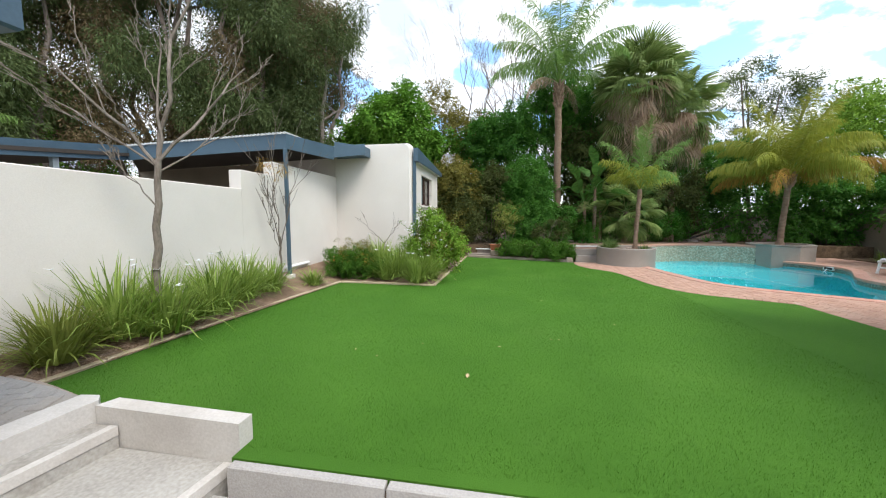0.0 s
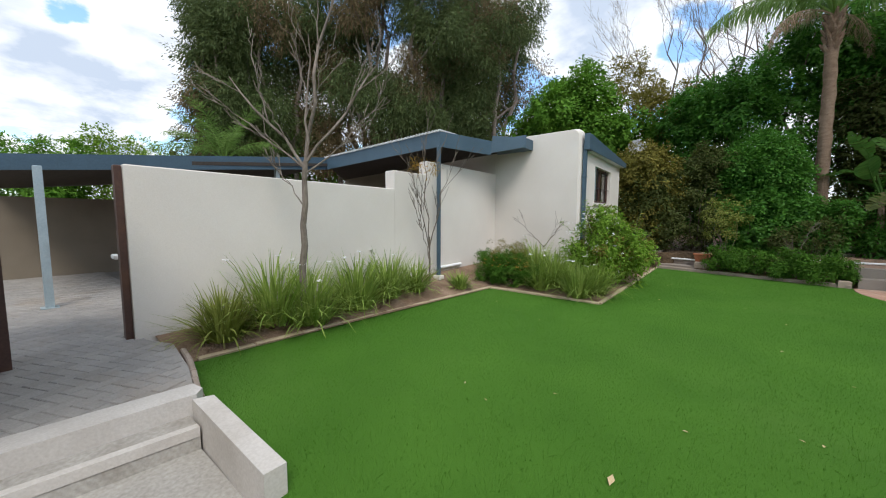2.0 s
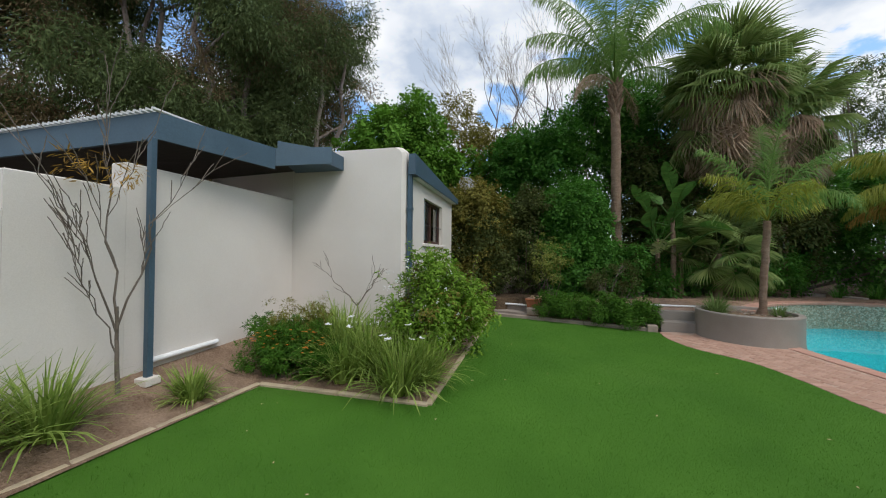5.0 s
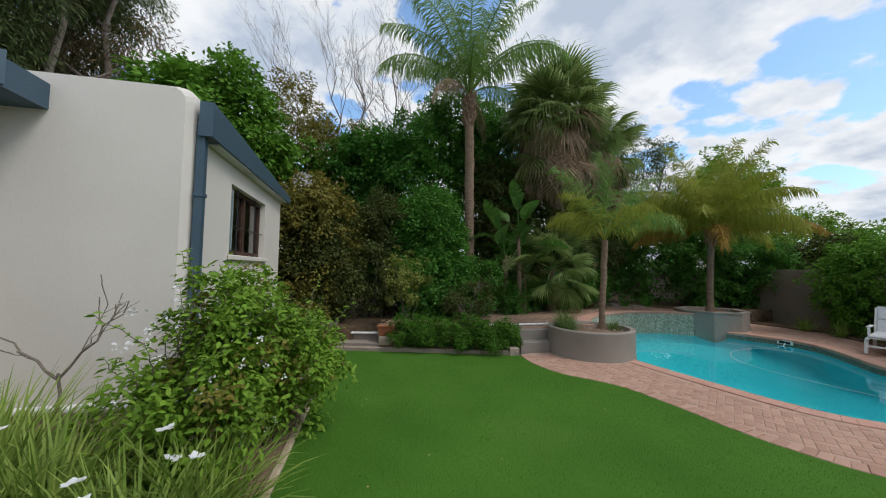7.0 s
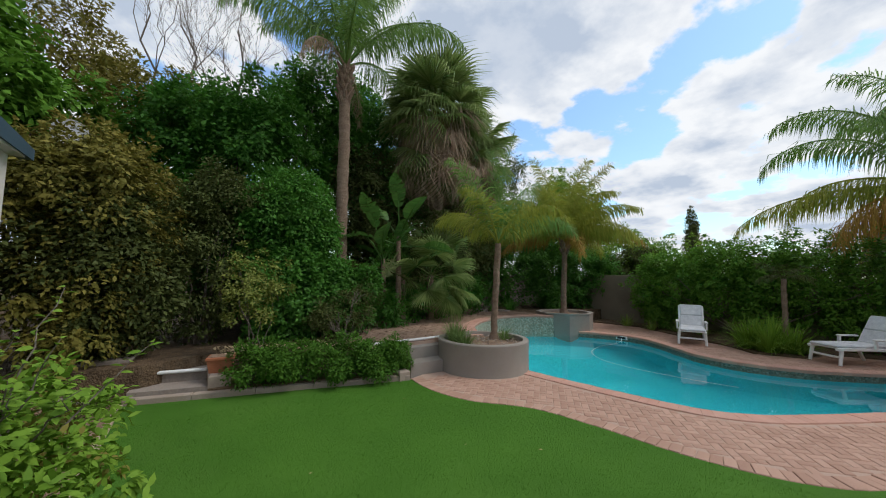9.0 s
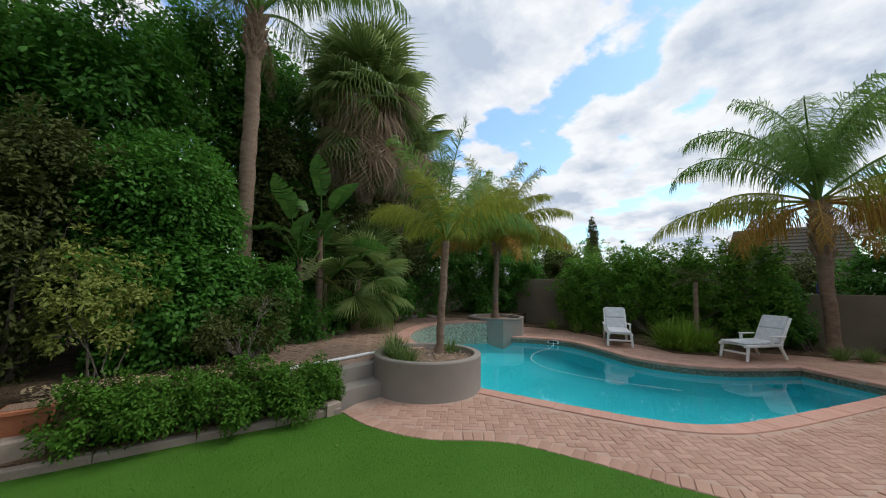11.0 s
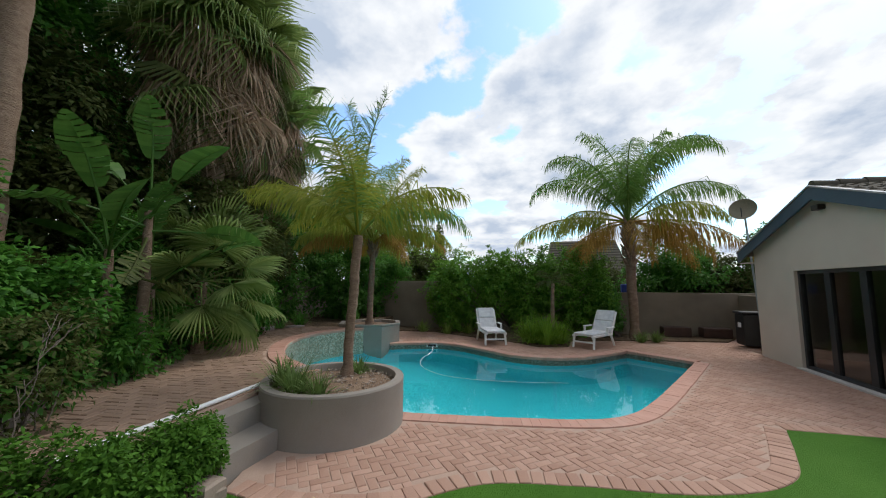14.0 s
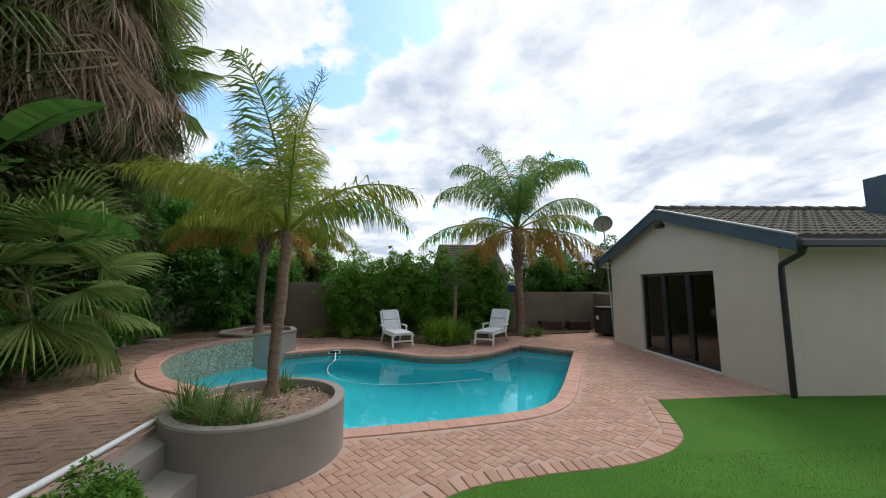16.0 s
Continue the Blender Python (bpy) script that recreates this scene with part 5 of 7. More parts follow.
def fan_leaf(R, petiole, spread=130, n=34, droop=0.35, fold=0.25):
    """A fan leaf whose stalk runs along +x from the origin."""
    s = Shape()
    s.tube([(0, 0, 0), (petiole * 0.5, 0, 0.02), (petiole, 0, 0)], [0.018, 0.013, 0.010], 5)
    hub = Vector((petiole, 0, 0))
    for k in range(n):
        a = radians(-spread + 2 * spread * (k + 0.5) / n)
        da = radians(spread / n) * 0.80
        L = R * (0.78 + 0.22 * math.cos(a)) * rnd.uniform(0.9, 1.06)
        d = Vector((math.cos(a), math.sin(a), 0))
        l, r = Vector((math.cos(a - da), math.sin(a - da), -fold * 0.12)), Vector((math.cos(a + da), math.sin(a + da), -fold * 0.12))
        m = 0.55
        cup = -0.10 * abs(math.sin(a)) * R
        p1, p2, c1 = hub + l * L * m, hub + r * L * m, hub + d * L * m + Vector((0, 0, 0.03 * R))
        p1.z += cup; p2.z += cup; c1.z += cup
        e = hub + d * L * (1 - 0.12 * droop) + Vector((0, 0, cup - droop * L * 0.55 * rnd.uniform(0.6, 1.4)))
        mid = hub + d * L * 0.82 + Vector((0, 0, cup - droop * L * 0.16))
        w = 0.45
        q1, q2 = mid + (p1 - c1) * w, mid + (p2 - c1) * w
        s.add([hub, p1, c1, p2, q1, q2, mid, e], [(0, 1, 2), (0, 2, 3), (1, 4, 6, 2), (2, 6, 5, 3), (4, 7, 6), (6, 7, 5)])
    return s


def place(ob_mesh, name, parent, at, az, el, roll=0.0, scale=1.0):
    ob = new(name, ob_mesh)
    ob.parent = parent
    ob.matrix_basis = Matrix.Translation(at) @ Matrix.Rotation(az, 4, "Z") @ Matrix.Rotation(-el, 4, "Y") @ Matrix.Rotation(roll, 4, "X") @ Matrix.Scale(scale, 4)
    return ob


def fan_palm(name, base, top_z, trunk_r, R, petiole, green, dead, label, skirt_len=2.2, skirt_r=1.0):
    t = thing(name, label, "palm tree")
    steps = 16
    tr = Shape().tube([(base[0], base[1], base[2] - 0.05 + (top_z - base[2] + 0.05) * i / steps) for i in range(steps + 1)], [trunk_r * (1.25 - 0.25 * min(1, i / 4)) + (0.012 if i % 2 else 0) for i in range(steps + 1)], 14)
    part("trunk", tr, M_PALMBARK, t, smooth=True)
    greens = [fan_leaf(R, petiole, 125, 40, dr).mesh("fan_leaf", L_FAN) for dr in (0.6, 0.95, 1.3)]
    for k in range(green):
        f = (k + 0.5) / green
        el = radians(84 - 108 * f ** 0.9 + rnd.uniform(-10, 10))
        place(greens[k % 3], "fan_frond", t, (base[0], base[1], top_z + 0.1 - 0.25 * f), k * 2.4 + rnd.uniform(-.2, .2), el, rnd.uniform(-.4, .4), rnd.uniform(0.85, 1.1))
    deads = []
    for v in range(6):
        s = Shape()
        reach, fall = petiole * rnd.uniform(0.55, 0.95), rnd.uniform(0.25, 0.6)
        hub = Vector((reach, 0, -fall * reach))
        s.tube([(0, 0, 0.04), (reach * 0.5, 0, -fall * reach * 0.3), hub], [0.02, 0.014, 0.010], 5)
        for q in range(44):
            a, L = rnd.uniform(-1, 1), R * rnd.uniform(0.30, 0.85)
            d = Vector((rnd.uniform(-0.25, 0.30), a * 0.42, -1)).normalized()
            c = hub + Vector((rnd.uniform(-.05, .1), a * 0.22, rnd.uniform(-.05, .08)))
            sd = d.cross(Vector((1, rnd.uniform(-1, 1), 0.2))).normalized() * rnd.uniform(0.006, 0.013)
            m = c + d * L * 0.5 + Vector((rnd.uniform(-.04, .08), 0, 0))
            e = m + (d + Vector((rnd.uniform(-.25, .15), rnd.uniform(-.2, .2), -0.4))).normalized() * L * 0.5
            s.add([c - sd * 0.5, c + sd * 0.5, m + sd, m - sd, e], [(0, 1, 2, 3), (3, 2, 4)])
        deads.append(s.mesh("dead_fan_leaf", (L_DEAD, L_DEAD, L_BRONZE)[v % 3]))
    for k in range(dead):
        f = (k + 0.5) / dead
        z = top_z - 0.1 - skirt_len * f
        rr = trunk_r * 0.8
        az = k * 2.4 + rnd.uniform(-.3, .3)
        place(deads[k % 6], "dead_frond", t, (base[0] + rr * math.cos(az), base[1] + rr * math.sin(az), z), az, rnd.uniform(-.25, .4), rnd.uniform(-.3, .3), rnd.uniform(0.6, 1.2) * (1.0 - 0.2 * f))
    limp = [fan_leaf(R * 0.9, petiole * 0.8, 115, 34, 1.6).mesh("limp_fan_leaf", m_) for m_ in (L_FAN, L_DEAD, L_OLIVE)]
    for k in range(dead // 8):
        f = rnd.random() ** 0.8
        az = k * 2.4 + rnd.uniform(-.5, .5)
        place(limp[k % 3], "limp_frond", t, (base[0], base[1], top_z - 0.1 - skirt_len * 0.85 * f), az, radians(rnd.uniform(-55, 10)), rnd.uniform(-.7, .7), rnd.uniform(0.75, 1.1))
    return t


def bare_tree(name, base, stems, label, mat, depth=3, kids=4, r0=0.05, spread=0.55, group="", leaf=None):
    """stems: end points of the main limbs; smaller limbs fork off them."""
    t = thing(name, label, "tree", group=group)
    s = Shape()

    def grow(a, b, r, d, s):
        pts = wiggle(a, b, (0.10 if d else 0.05) * (b - a).length, 6, rnd.uniform(0, 99))
        s.tube(pts, [max(0.0035, r * (1 - 0.62 * i / 6)) for i in range(7)], 6 if d > 1 else 4)
        if d:
            L = (b - a).length
            for k in range(kids):
                i = rnd.randint(2, 6)
                way = (b - a).normalized() + Vector((rnd.uniform(-1, 1), rnd.uniform(-1, 1), rnd.uniform(-0.35, 0.8))) * spread
                grow(pts[i], pts[i] + way.normalized() * L * rnd.uniform(0.32, 0.62), max(0.004, r * (1 - 0.62 * i / 6) * 0.55), d - 1, s)

    for k, (fork, end, r) in enumerate(stems):
        s = Shape()
        if k:
            grow(Vector(fork), Vector(end), r, depth, s)
        else:
            limb(s, fork, end, r, r * 0.62, 0.03, 8, rnd.uniform(0, 99), 10)
        part("limb" if k else "trunk", s, mat, t)
    return t, s


# flower bed along the wall
for (x, y, z, L, n, mat, fl, lab) in (
        (-4.22, 2.62, 0.12, 0.50, 190, L_BLADEY, 0, "low yellow-green grassy clump on bare soil"),
        (-4.30, 3.22, 0.16, 0.74, 150, L_BLADE, 3, "strap-leaved clump with white flowers"),
        (-4.10, 3.62, 0.10, 0.66, 190, L_BLADE, 4, "strap-leaved clump with white flowers"),
        (-4.18, 4.45, 0.12, 0.70, 210, L_BLADE, 3, "strap-leaved clump with white flowers"),
        (-4.25, 5.10, 0.16, 0.66, 190, L_BLADE, 2, "strap-leaved clump with white flowers"),
        (-4.22, 5.75, 0.16, 0.52, 140, L_BLADE, 0, "green strap-leaved clump by the wall"),
        (-3.95, 6.80, 0.06, 0.32, 120, L_BLADE, 0, "small tuft of strap leaves on bare soil"),
        (-3.0, 8.3, 0.22, 0.66, 210, L_BLADE, 1, "strap-leaved clump in the corner bed"),
        (-2.45, 8.0, 0.12, 0.62, 230, L_BLADE, 2, "strap-leaved clump in the corner bed"),
        (-1.88, 7.66, 0.05, 0.56, 210, L_BLADE, 3, "strap-leaved clump in the corner bed"),
        (-1.72, 8.05, 0.05, 0.58, 190, L_BLADE, 3, "strap-leaved clump in the corner bed"),
        (-3.55, 8.65, 0.28, 0.50, 170, L_BLADE, 0, "strap-leaved clump in the corner bed"),
        (-3.95, 8.45, 0.28, 0.42, 130, L_BLADE, 0, "strap-leaved clump in the corner bed"),
        (-2.65, 7.78, 0.08, 0.52, 160, L_BLADE, 1, "strap-leaved clump in the corner bed")):
    strap_clump((x, y, z), int(n * 1.75), L * 1.32, 0.021, mat, lab, fl)
gcov = shrub("flowering_groundcover", (-3.6, 7.7, 0.06), [(-3.72, 7.66, 0.28, 0.40, 0.30, 0.32), (-3.30, 7.70, 0.28, 0.40, 0.26, 0.28), (-3.55, 7.98, 0.42, 0.42, 0.30, 0.30), (-2.98, 7.84, 0.28, 0.30, 0.26, 0.24), (-4.02, 8.15, 0.44, 0.32, 0.34, 0.26)], 580, 38, 0.07, 0.05, 0.012, L_BRIGHT, "low green groundcover with small orange flowers", 8, 0.006, shell=0.3)
fls = Shape()
for k in range(90):
    a, r = rnd.uniform(0, 6.28), math.sqrt(rnd.random())
    c = Vector((-3.48 + 0.60 * r * math.cos(a), 7.75 + 0.36 * r * math.sin(a), 0.63 + rnd.uniform(-.06, .09) - 0.16 * r))
    for j in range(6):
        b = j * 1.047
        d, sd = Vector((math.cos(b), math.sin(b), 0.15)), Vector((-math.sin(b), math.cos(b), 0))
        fls.add([c, c + d * .014 + sd * .008, c + d * .023, c + d * .014 - sd * .008], [(0, 1, 2, 3)])
tagged(part("flowers", fls, M_ORANGE, gcov, "small orange daisy flowers"), "small orange daisy flowers", kind="stuff")
shrub("brown_grass_tuft", (-3.62, 8.35, 0.25), [(-3.72, 8.10, 0.66, 0.34, 0.24, 0.32), (-3.35, 8.20, 0.62, 0.26, 0.2, 0.30)], 90, 40, 0.10, 0.05, 0.010, L_BRONZE, "dry brownish shrublet near the wall", 22, 0.005, shell=0.5)
shrub("lime_bush", (-1.90, 8.78, 0.08), [(-1.92, 8.75, 0.80, 0.52, 0.55, 0.68), (-1.70, 9.15, 0.60, 0.42, 0.45, 0.50), (-2.15, 8.45, 0.55, 0.42, 0.36, 0.45), (-1.80, 8.65, 1.38, 0.26, 0.28, 0.26), (-1.78, 9.75, 0.55, 0.40, 0.45, 0.50), (-1.75, 10.3, 0.40, 0.30, 0.3, 0.35), (-1.42, 9.45, 0.72, 0.42, 0.55, 0.55), (-1.45, 10.1, 0.62, 0.36, 0.42, 0.48), (-1.75, 9.1, 1.15, 0.4, 0.45, 0.4)], 700, 36, 0.14, 0.060, 0.032, L_LIME, "leafy bright green bush with small white blooms", 9, 0.014, shell=0.4)
lb = [o for o in scene.objects if o.name.startswith("lime_bush")][0]
sprigs(lb, [(-1.92, 8.75, 0.95, 0.52, 0.55, 0.62), (-1.70, 9.15, 0.75, 0.45, 0.5, 0.55), (-2.1, 8.5, 0.75, 0.42, 0.36, 0.45), (-1.45, 9.5, 0.8, 0.42, 0.5, 0.5), (-1.78, 9.9, 0.7, 0.4, 0.45, 0.5)], 80, 15, 0.42, 0.058, 0.030, L_LIME, M_PALE)
crown("brown_leaves", [(-1.92, 8.75, 0.85, 0.55, 0.58, 0.66), (-1.5, 9.5, 0.72, 0.45, 0.55, 0.52)], 90, 26, 0.12, 0.055, 0.030, L_BRONZE, lb, 0.2, 0.3, label="reddish brown ageing leaves")
crown("blossom", [(-1.85, 8.7, 0.95, 0.55, 0.6, 0.62), (-1.5, 9.5, 0.80, 0.45, 0.55, 0.5)], 120, 9, 0.035, 0.024, 0.018, M_FLOWER, lb, 0.0, 0.12, label="small white blossoms")
bare_tree("bare_shrub", (-3.0, 8.9, 0.2), [((-3.05, 8.95, 0.22), (-3.10, 8.95, 0.85), 0.016), ((-3.10, 8.95, 0.80), (-3.55, 8.92, 1.25), 0.011), ((-3.10, 8.95, 0.80), (-2.62, 8.90, 1.42), 0.011)], "leafless grey shrub against the plaster", M_PALE, 2, 3, 0.016, 0.7)
# bare tree in the bed
bare_tree("bare_tree", (-4.12, 3.50, 0.11), [((-4.12, 3.50, 0.08), (-3.90, 3.49, 2.15), 0.050),
          ((-3.90, 3.49, 2.10), (-3.62, 3.77, 4.25), 0.027), ((-3.90, 3.49, 2.05), (-4.50, 2.90, 3.10), 0.020), ((-3.90, 3.49, 2.12), (-3.22, 4.13, 3.35), 0.020),
          ((-3.90, 3.49, 2.12), (-3.80, 3.52, 3.6), 0.016), ((-3.91, 3.49, 2.0), (-3.38, 4.08, 2.60), 0.012), ((-3.90, 3.49, 2.05), (-4.62, 3.05, 2.70), 0.014), ((-3.96, 3.49, 1.6), (-4.25, 3.30, 2.1), 0.009)],
          "leafless young tree with pale grey branches", M_PALE, 3, 3, 0.05, 0.5)
tw, tws = bare_tree("twiggy_shrub", (-4.3, 6.35, 0.25), [((-4.40, 6.40, 0.22), (-4.38, 6.36, 1.1), 0.022), ((-4.39, 6.38, 0.8), (-4.30, 5.95, 1.95), 0.011), ((-4.39, 6.38, 0.9), (-4.40, 6.25, 2.55), 0.012), ((-4.39, 6.38, 0.9), (-4.3, 6.85, 2.45), 0.011), ((-4.39, 6.38, 0.6), (-4.35, 6.05, 1.5), 0.008)],
          "thin leafless shrub with a few yellow leaves", M_BARK, 2, 4, 0.02, 0.4)
crown("leaves", [(-4.38, 6.2, 2.42, 0.22, 0.3, 0.16)], 16, 12, 0.08, 0.09, 0.012, L_PALMO, tw, 0.4)

# clipped hedge
hedge = thing("clipped_hedge", "low clipped dark green hedge with a few white blooms", "hedge")
hb = [(0.08 + 0.36 * i, 13.02 - 0.105 * i, 0.36 + 0.02 * (i % 2), 0.32, 0.32, 0.29) for i in range(6)]
part("branches", Shape().add(*(lambda s: (s.v, s.f))((lambda s: [limb(s, (b[0], b[1], 0.06), (b[0] + dx, b[1] + dy, 0.42), 0.012, 0.004, 0.05, 4, b[0] + dx) for b in hb for dx in (-.15, 0.0, .15) for dy in (-.1, .12)] and s)(Shape()))), M_BARK, hedge)
crown("foliage", hb, 700, 36, 0.11, 0.050, 0.024, L_BRIGHT, hedge, -0.1, 0.26, lobes=6)
sprigs(hedge, hb, 30, 9, 0.09, 0.045, 0.022, L_BRIGHT, M_BARK)
shrub("round_shrub", (2.42, 12.62, 0.16), [(2.22, 12.46, 0.36, 0.24, 0.22, 0.25)], 170, 44, 0.09, 0.036, 0.019, L_BRIGHT, "rounded glossy shrub at the hedge's end", 5, 0.01, shell=0.25)
shrub("young_shrub", (0.35, 13.55, 0.1), [(0.15, 13.55, 1.75, 0.42, 0.4, 0.42), (-0.12, 13.5, 1.45, 0.3, 0.25, 0.2), (0.4, 13.5, 1.5, 0.25, 0.25, 0.2), (0.12, 13.5, 1.1, 0.35, 0.3, 0.3)], 95, 26, 0.12, 0.06, 0.03, L_BLADEY, "slender young shrub with sparse olive leaves", 6, 0.010, bark=M_BARK, shell=0.4)
shrub("loose_shrub", (2.0, 13.95, 0.43), [(2.05, 14.0, 0.95, 0.50, 0.40, 0.52), (1.60, 13.85, 0.80, 0.45, 0.35, 0.42), (2.35, 14.35, 1.15, 0.35, 0.35, 0.5)], 150, 30, 0.14, 0.07, 0.026, L_OLIVE, "loose twiggy shrub at the terrace's edge", 12, 0.008, shell=0.5)
bare_tree("bare_shrub", (1.6, 13.3, 0.4), [((1.6, 13.4, 0.40), (1.5, 13.35, 1.05), 0.007), ((1.6, 13.4, 0.40), (1.80, 13.5, 1.1), 0.006), ((1.6, 13.4, 0.40), (1.4, 13.25, 0.95), 0.006)], "small half-bare shrub behind the hedge", M_BARK, 2, 4, 0.01, 0.6)

# dense shrubs and trees behind the lawn
shrub("bronze_shrub", (-1.85, 14.4, 0.43), [(-2.0, 14.25, 1.5, 0.9, 0.8, 1.1), (-1.85, 14.05, 2.85, 0.8, 0.7, 0.78), (-2.4, 14.0, 2.8, 0.6, 0.5, 0.72), (-1.45, 14.4, 2.1, 0.5, 0.5, 0.9)], 820, 34, 0.19, 0.09, 0.05, L_BRONZE, "tall bronze-leaved shrub, olive to reddish brown", 9, 0.03, shell=0.25)
bz = [o for o in scene.objects if o.name.startswith("bronze_shrub")][0]
crown("green_foliage", [(-2.0, 14.25, 1.6, 0.9, 0.8, 1.1), (-1.85, 14.05, 2.6, 0.75, 0.65, 0.75), (-1.3, 14.2, 1.5, 0.55, 0.5, 0.9), (-2.6, 13.8, 1.9, 0.5, 0.4, 0.8)], 480, 34, 0.22, 0.09, 0.05, L_OLIVE, bz, 0.1, 0.25, label="olive green leaves")
# the palms' deep shade is put into this undergrowth's darker olive leaf
shrub("undergrowth_shrub", (4.5, 16.2, 0.43), [(4.25, 15.95, 1.5, 0.7, 0.45, 1.1), (5.7, 16.9, 1.6, 1.0, 0.5, 1.3), (3.1, 16.5, 2.2, 0.7, 0.5, 1.3), (7.4, 17.1, 1.4, 0.9, 0.5, 1.1), (4.9, 15.75, 2.7, 0.8, 0.45, 1.1), (6.2, 15.85, 2.6, 0.8, 0.45, 1.1), (3.9, 16.7, 3.6, 0.9, 0.6, 1.4), (3.2, 16.9, 4.0, 0.6, 0.5, 1.3), (7.6, 16.5, 2.6, 0.7, 0.5, 0.9)], 1250, 32, 0.2, 0.13, 0.06, L_OLIVE, "undergrowth under the fan palms, deep shade put into its olive leaf colour", 8, 0.03, shell=0.3)
shrub("shade_shrub", (5.0, 16.1, 0.43), [(5.15, 15.80, 1.25, 0.65, 0.32, 0.85), (6.35, 16.0, 1.15, 0.70, 0.32, 0.75), (4.15, 15.95, 1.25, 0.60, 0.40, 0.90), (3.55, 15.65, 1.5, 0.60, 0.40, 1.0), (7.3, 16.3, 1.1, 0.6, 0.35, 0.7), (3.35, 14.85, 0.9, 0.42, 0.22, 0.45), (4.35, 15.35, 0.9, 0.45, 0.25, 0.45)], 720, 32, 0.17, 0.10, 0.04, L_DEEP, "dark leafy shrubs hiding the palm trunks", 10, 0.015, shell=0.3)
shrub("olive_shrub", (-0.5, 15.1, 0.43), [(-0.5, 15.1, 1.9, 0.85, 0.8, 1.4), (-0.3, 15.0, 3.0, 0.7, 0.6, 0.6)], 420, 34, 0.18, 0.08, 0.04, L_OLIVE, "dark olive shrub behind the path", 7, 0.03, shell=0.25)
shrub("dense_shrub", (1.3, 15.2, 0.43), [(1.1, 14.75, 1.3, 1.0, 0.8, 0.95), (0.7, 15.5, 2.6, 1.2, 1.0, 1.2), (1.35, 15.0, 2.3, 0.6, 0.5, 0.9), (2.2, 14.55, 1.1, 0.5, 0.5, 0.7)], 2200, 34, 0.20, 0.088, 0.052, L_DEEP, "dense glossy green shrub filling the corner", 10, 0.035, shell=0.22)
shrub("tall_evergreen", (0.6, 17.5, 0.43), [(0.4, 17.2, 4.4, 2.0, 1.5, 1.8), (-1.2, 17.8, 3.8, 1.5, 1.3, 1.9), (0.2, 17.4, 2.2, 2.2, 1.2, 1.8), (1.6, 17.8, 6.2, 1.3, 1.0, 1.2), (2.4, 17.6, 7.0, 1.1, 0.9, 1.1), (-0.4, 17.9, 5.6, 1.3, 1.0, 0.9)], 1900, 34, 0.27, 0.13, 0.07, L_DEEP, "tall dense evergreen tree", 10, 0.06, shell=0.22, category="tree")
shrub("tall_evergreen", (3.9, 18.0, 0.43), [(3.4, 18.0, 4.2, 1.7, 1.3, 2.1), (3.7, 18.2, 1.9, 2.0, 1.2, 1.6), (5.9, 18.3, 3.3, 1.8, 1.2, 1.9), (4.3, 18.0, 6.3, 1.4, 1.0, 1.2), (2.7, 17.6, 5.6, 0.9, 0.8, 1.2), (3.7, 18.2, 7.3, 1.1, 0.9, 1.0)], 1800, 34, 0.29, 0.14, 0.07, L_DEEP, "tall dark evergreen tree behind the palms", 10, 0.06, shell=0.22, category="tree")
shrub("tall_evergreen", (8.5, 18.6, 0.43), [(8.4, 18.4, 2.5, 2.0, 1.2, 2.1), (10.8, 18.0, 2.3, 1.8, 1.2, 1.9), (9.6, 18.8, 3.8, 1.5, 1.0, 1.0), (12.4, 17.2, 2.0, 1.2, 1.2, 1.7), (11.2, 18.4, 3.7, 1.3, 1.0, 1.1), (8.2, 18.4, 4.4, 1.2, 1.0, 1.0)], 1900, 34, 0.26, 0.13, 0.065, L_DEEP, "broad dark evergreen tree behind the pool", 10, 0.06, shell=0.22, category="tree")
shrub("bright_tree", (-5.2, 16.4, 0.43), [(-5.4, 16.2, 5.6, 1.7, 1.6, 1.4), (-4.2, 16.8, 4.7, 1.4, 1.3, 1.3), (-6.6, 16.6, 4.6, 1.5, 1.3, 1.4), (-5.0, 16.4, 7.0, 0.9, 0.9, 0.7), (-3.2, 17.2, 4.4, 1.2, 1.2, 1.2)], 1100, 34, 0.30, 0.17, 0.09, L_HEDGE, "bright green broad-leaved tree behind the storeroom", 9, 0.07, shell=0.25, category="tree")
shrub("russet_tree", (-2.4, 19.5, 0.43), [(-2.4, 18.8, 5.8, 1.7, 1.3, 1.5), (-0.8, 19.4, 5.4, 1.4, 1.2, 1.4), (-3.5, 18.4, 7.0, 1.3, 1.2, 1.1), (-2.6, 18.6, 4.0, 1.7, 1.2, 1.5)], 700, 30, 0.28, 0.13, 0.055, L_BRONZE, "russet and green tree rising over the shrubs", 8, 0.06, shell=0.35, category="tree")
shrub("feathery_tree", (13.6, 22.0, 0.43), [(13.0, 22, 8.4, 1.7, 1.4, 1.3), (15.0, 22.2, 7.8, 1.7, 1.4, 1.3), (13.8, 22, 5.2, 2.2, 1.5, 2.2), (10.6, 22.5, 6.4, 1.5, 1.2, 1.5)], 620, 28, 0.32, 0.16, 0.05, L_GUM, "tall feathery grey-green tree beyond the garden", 10, 0.09, shell=0.45, category="tree")
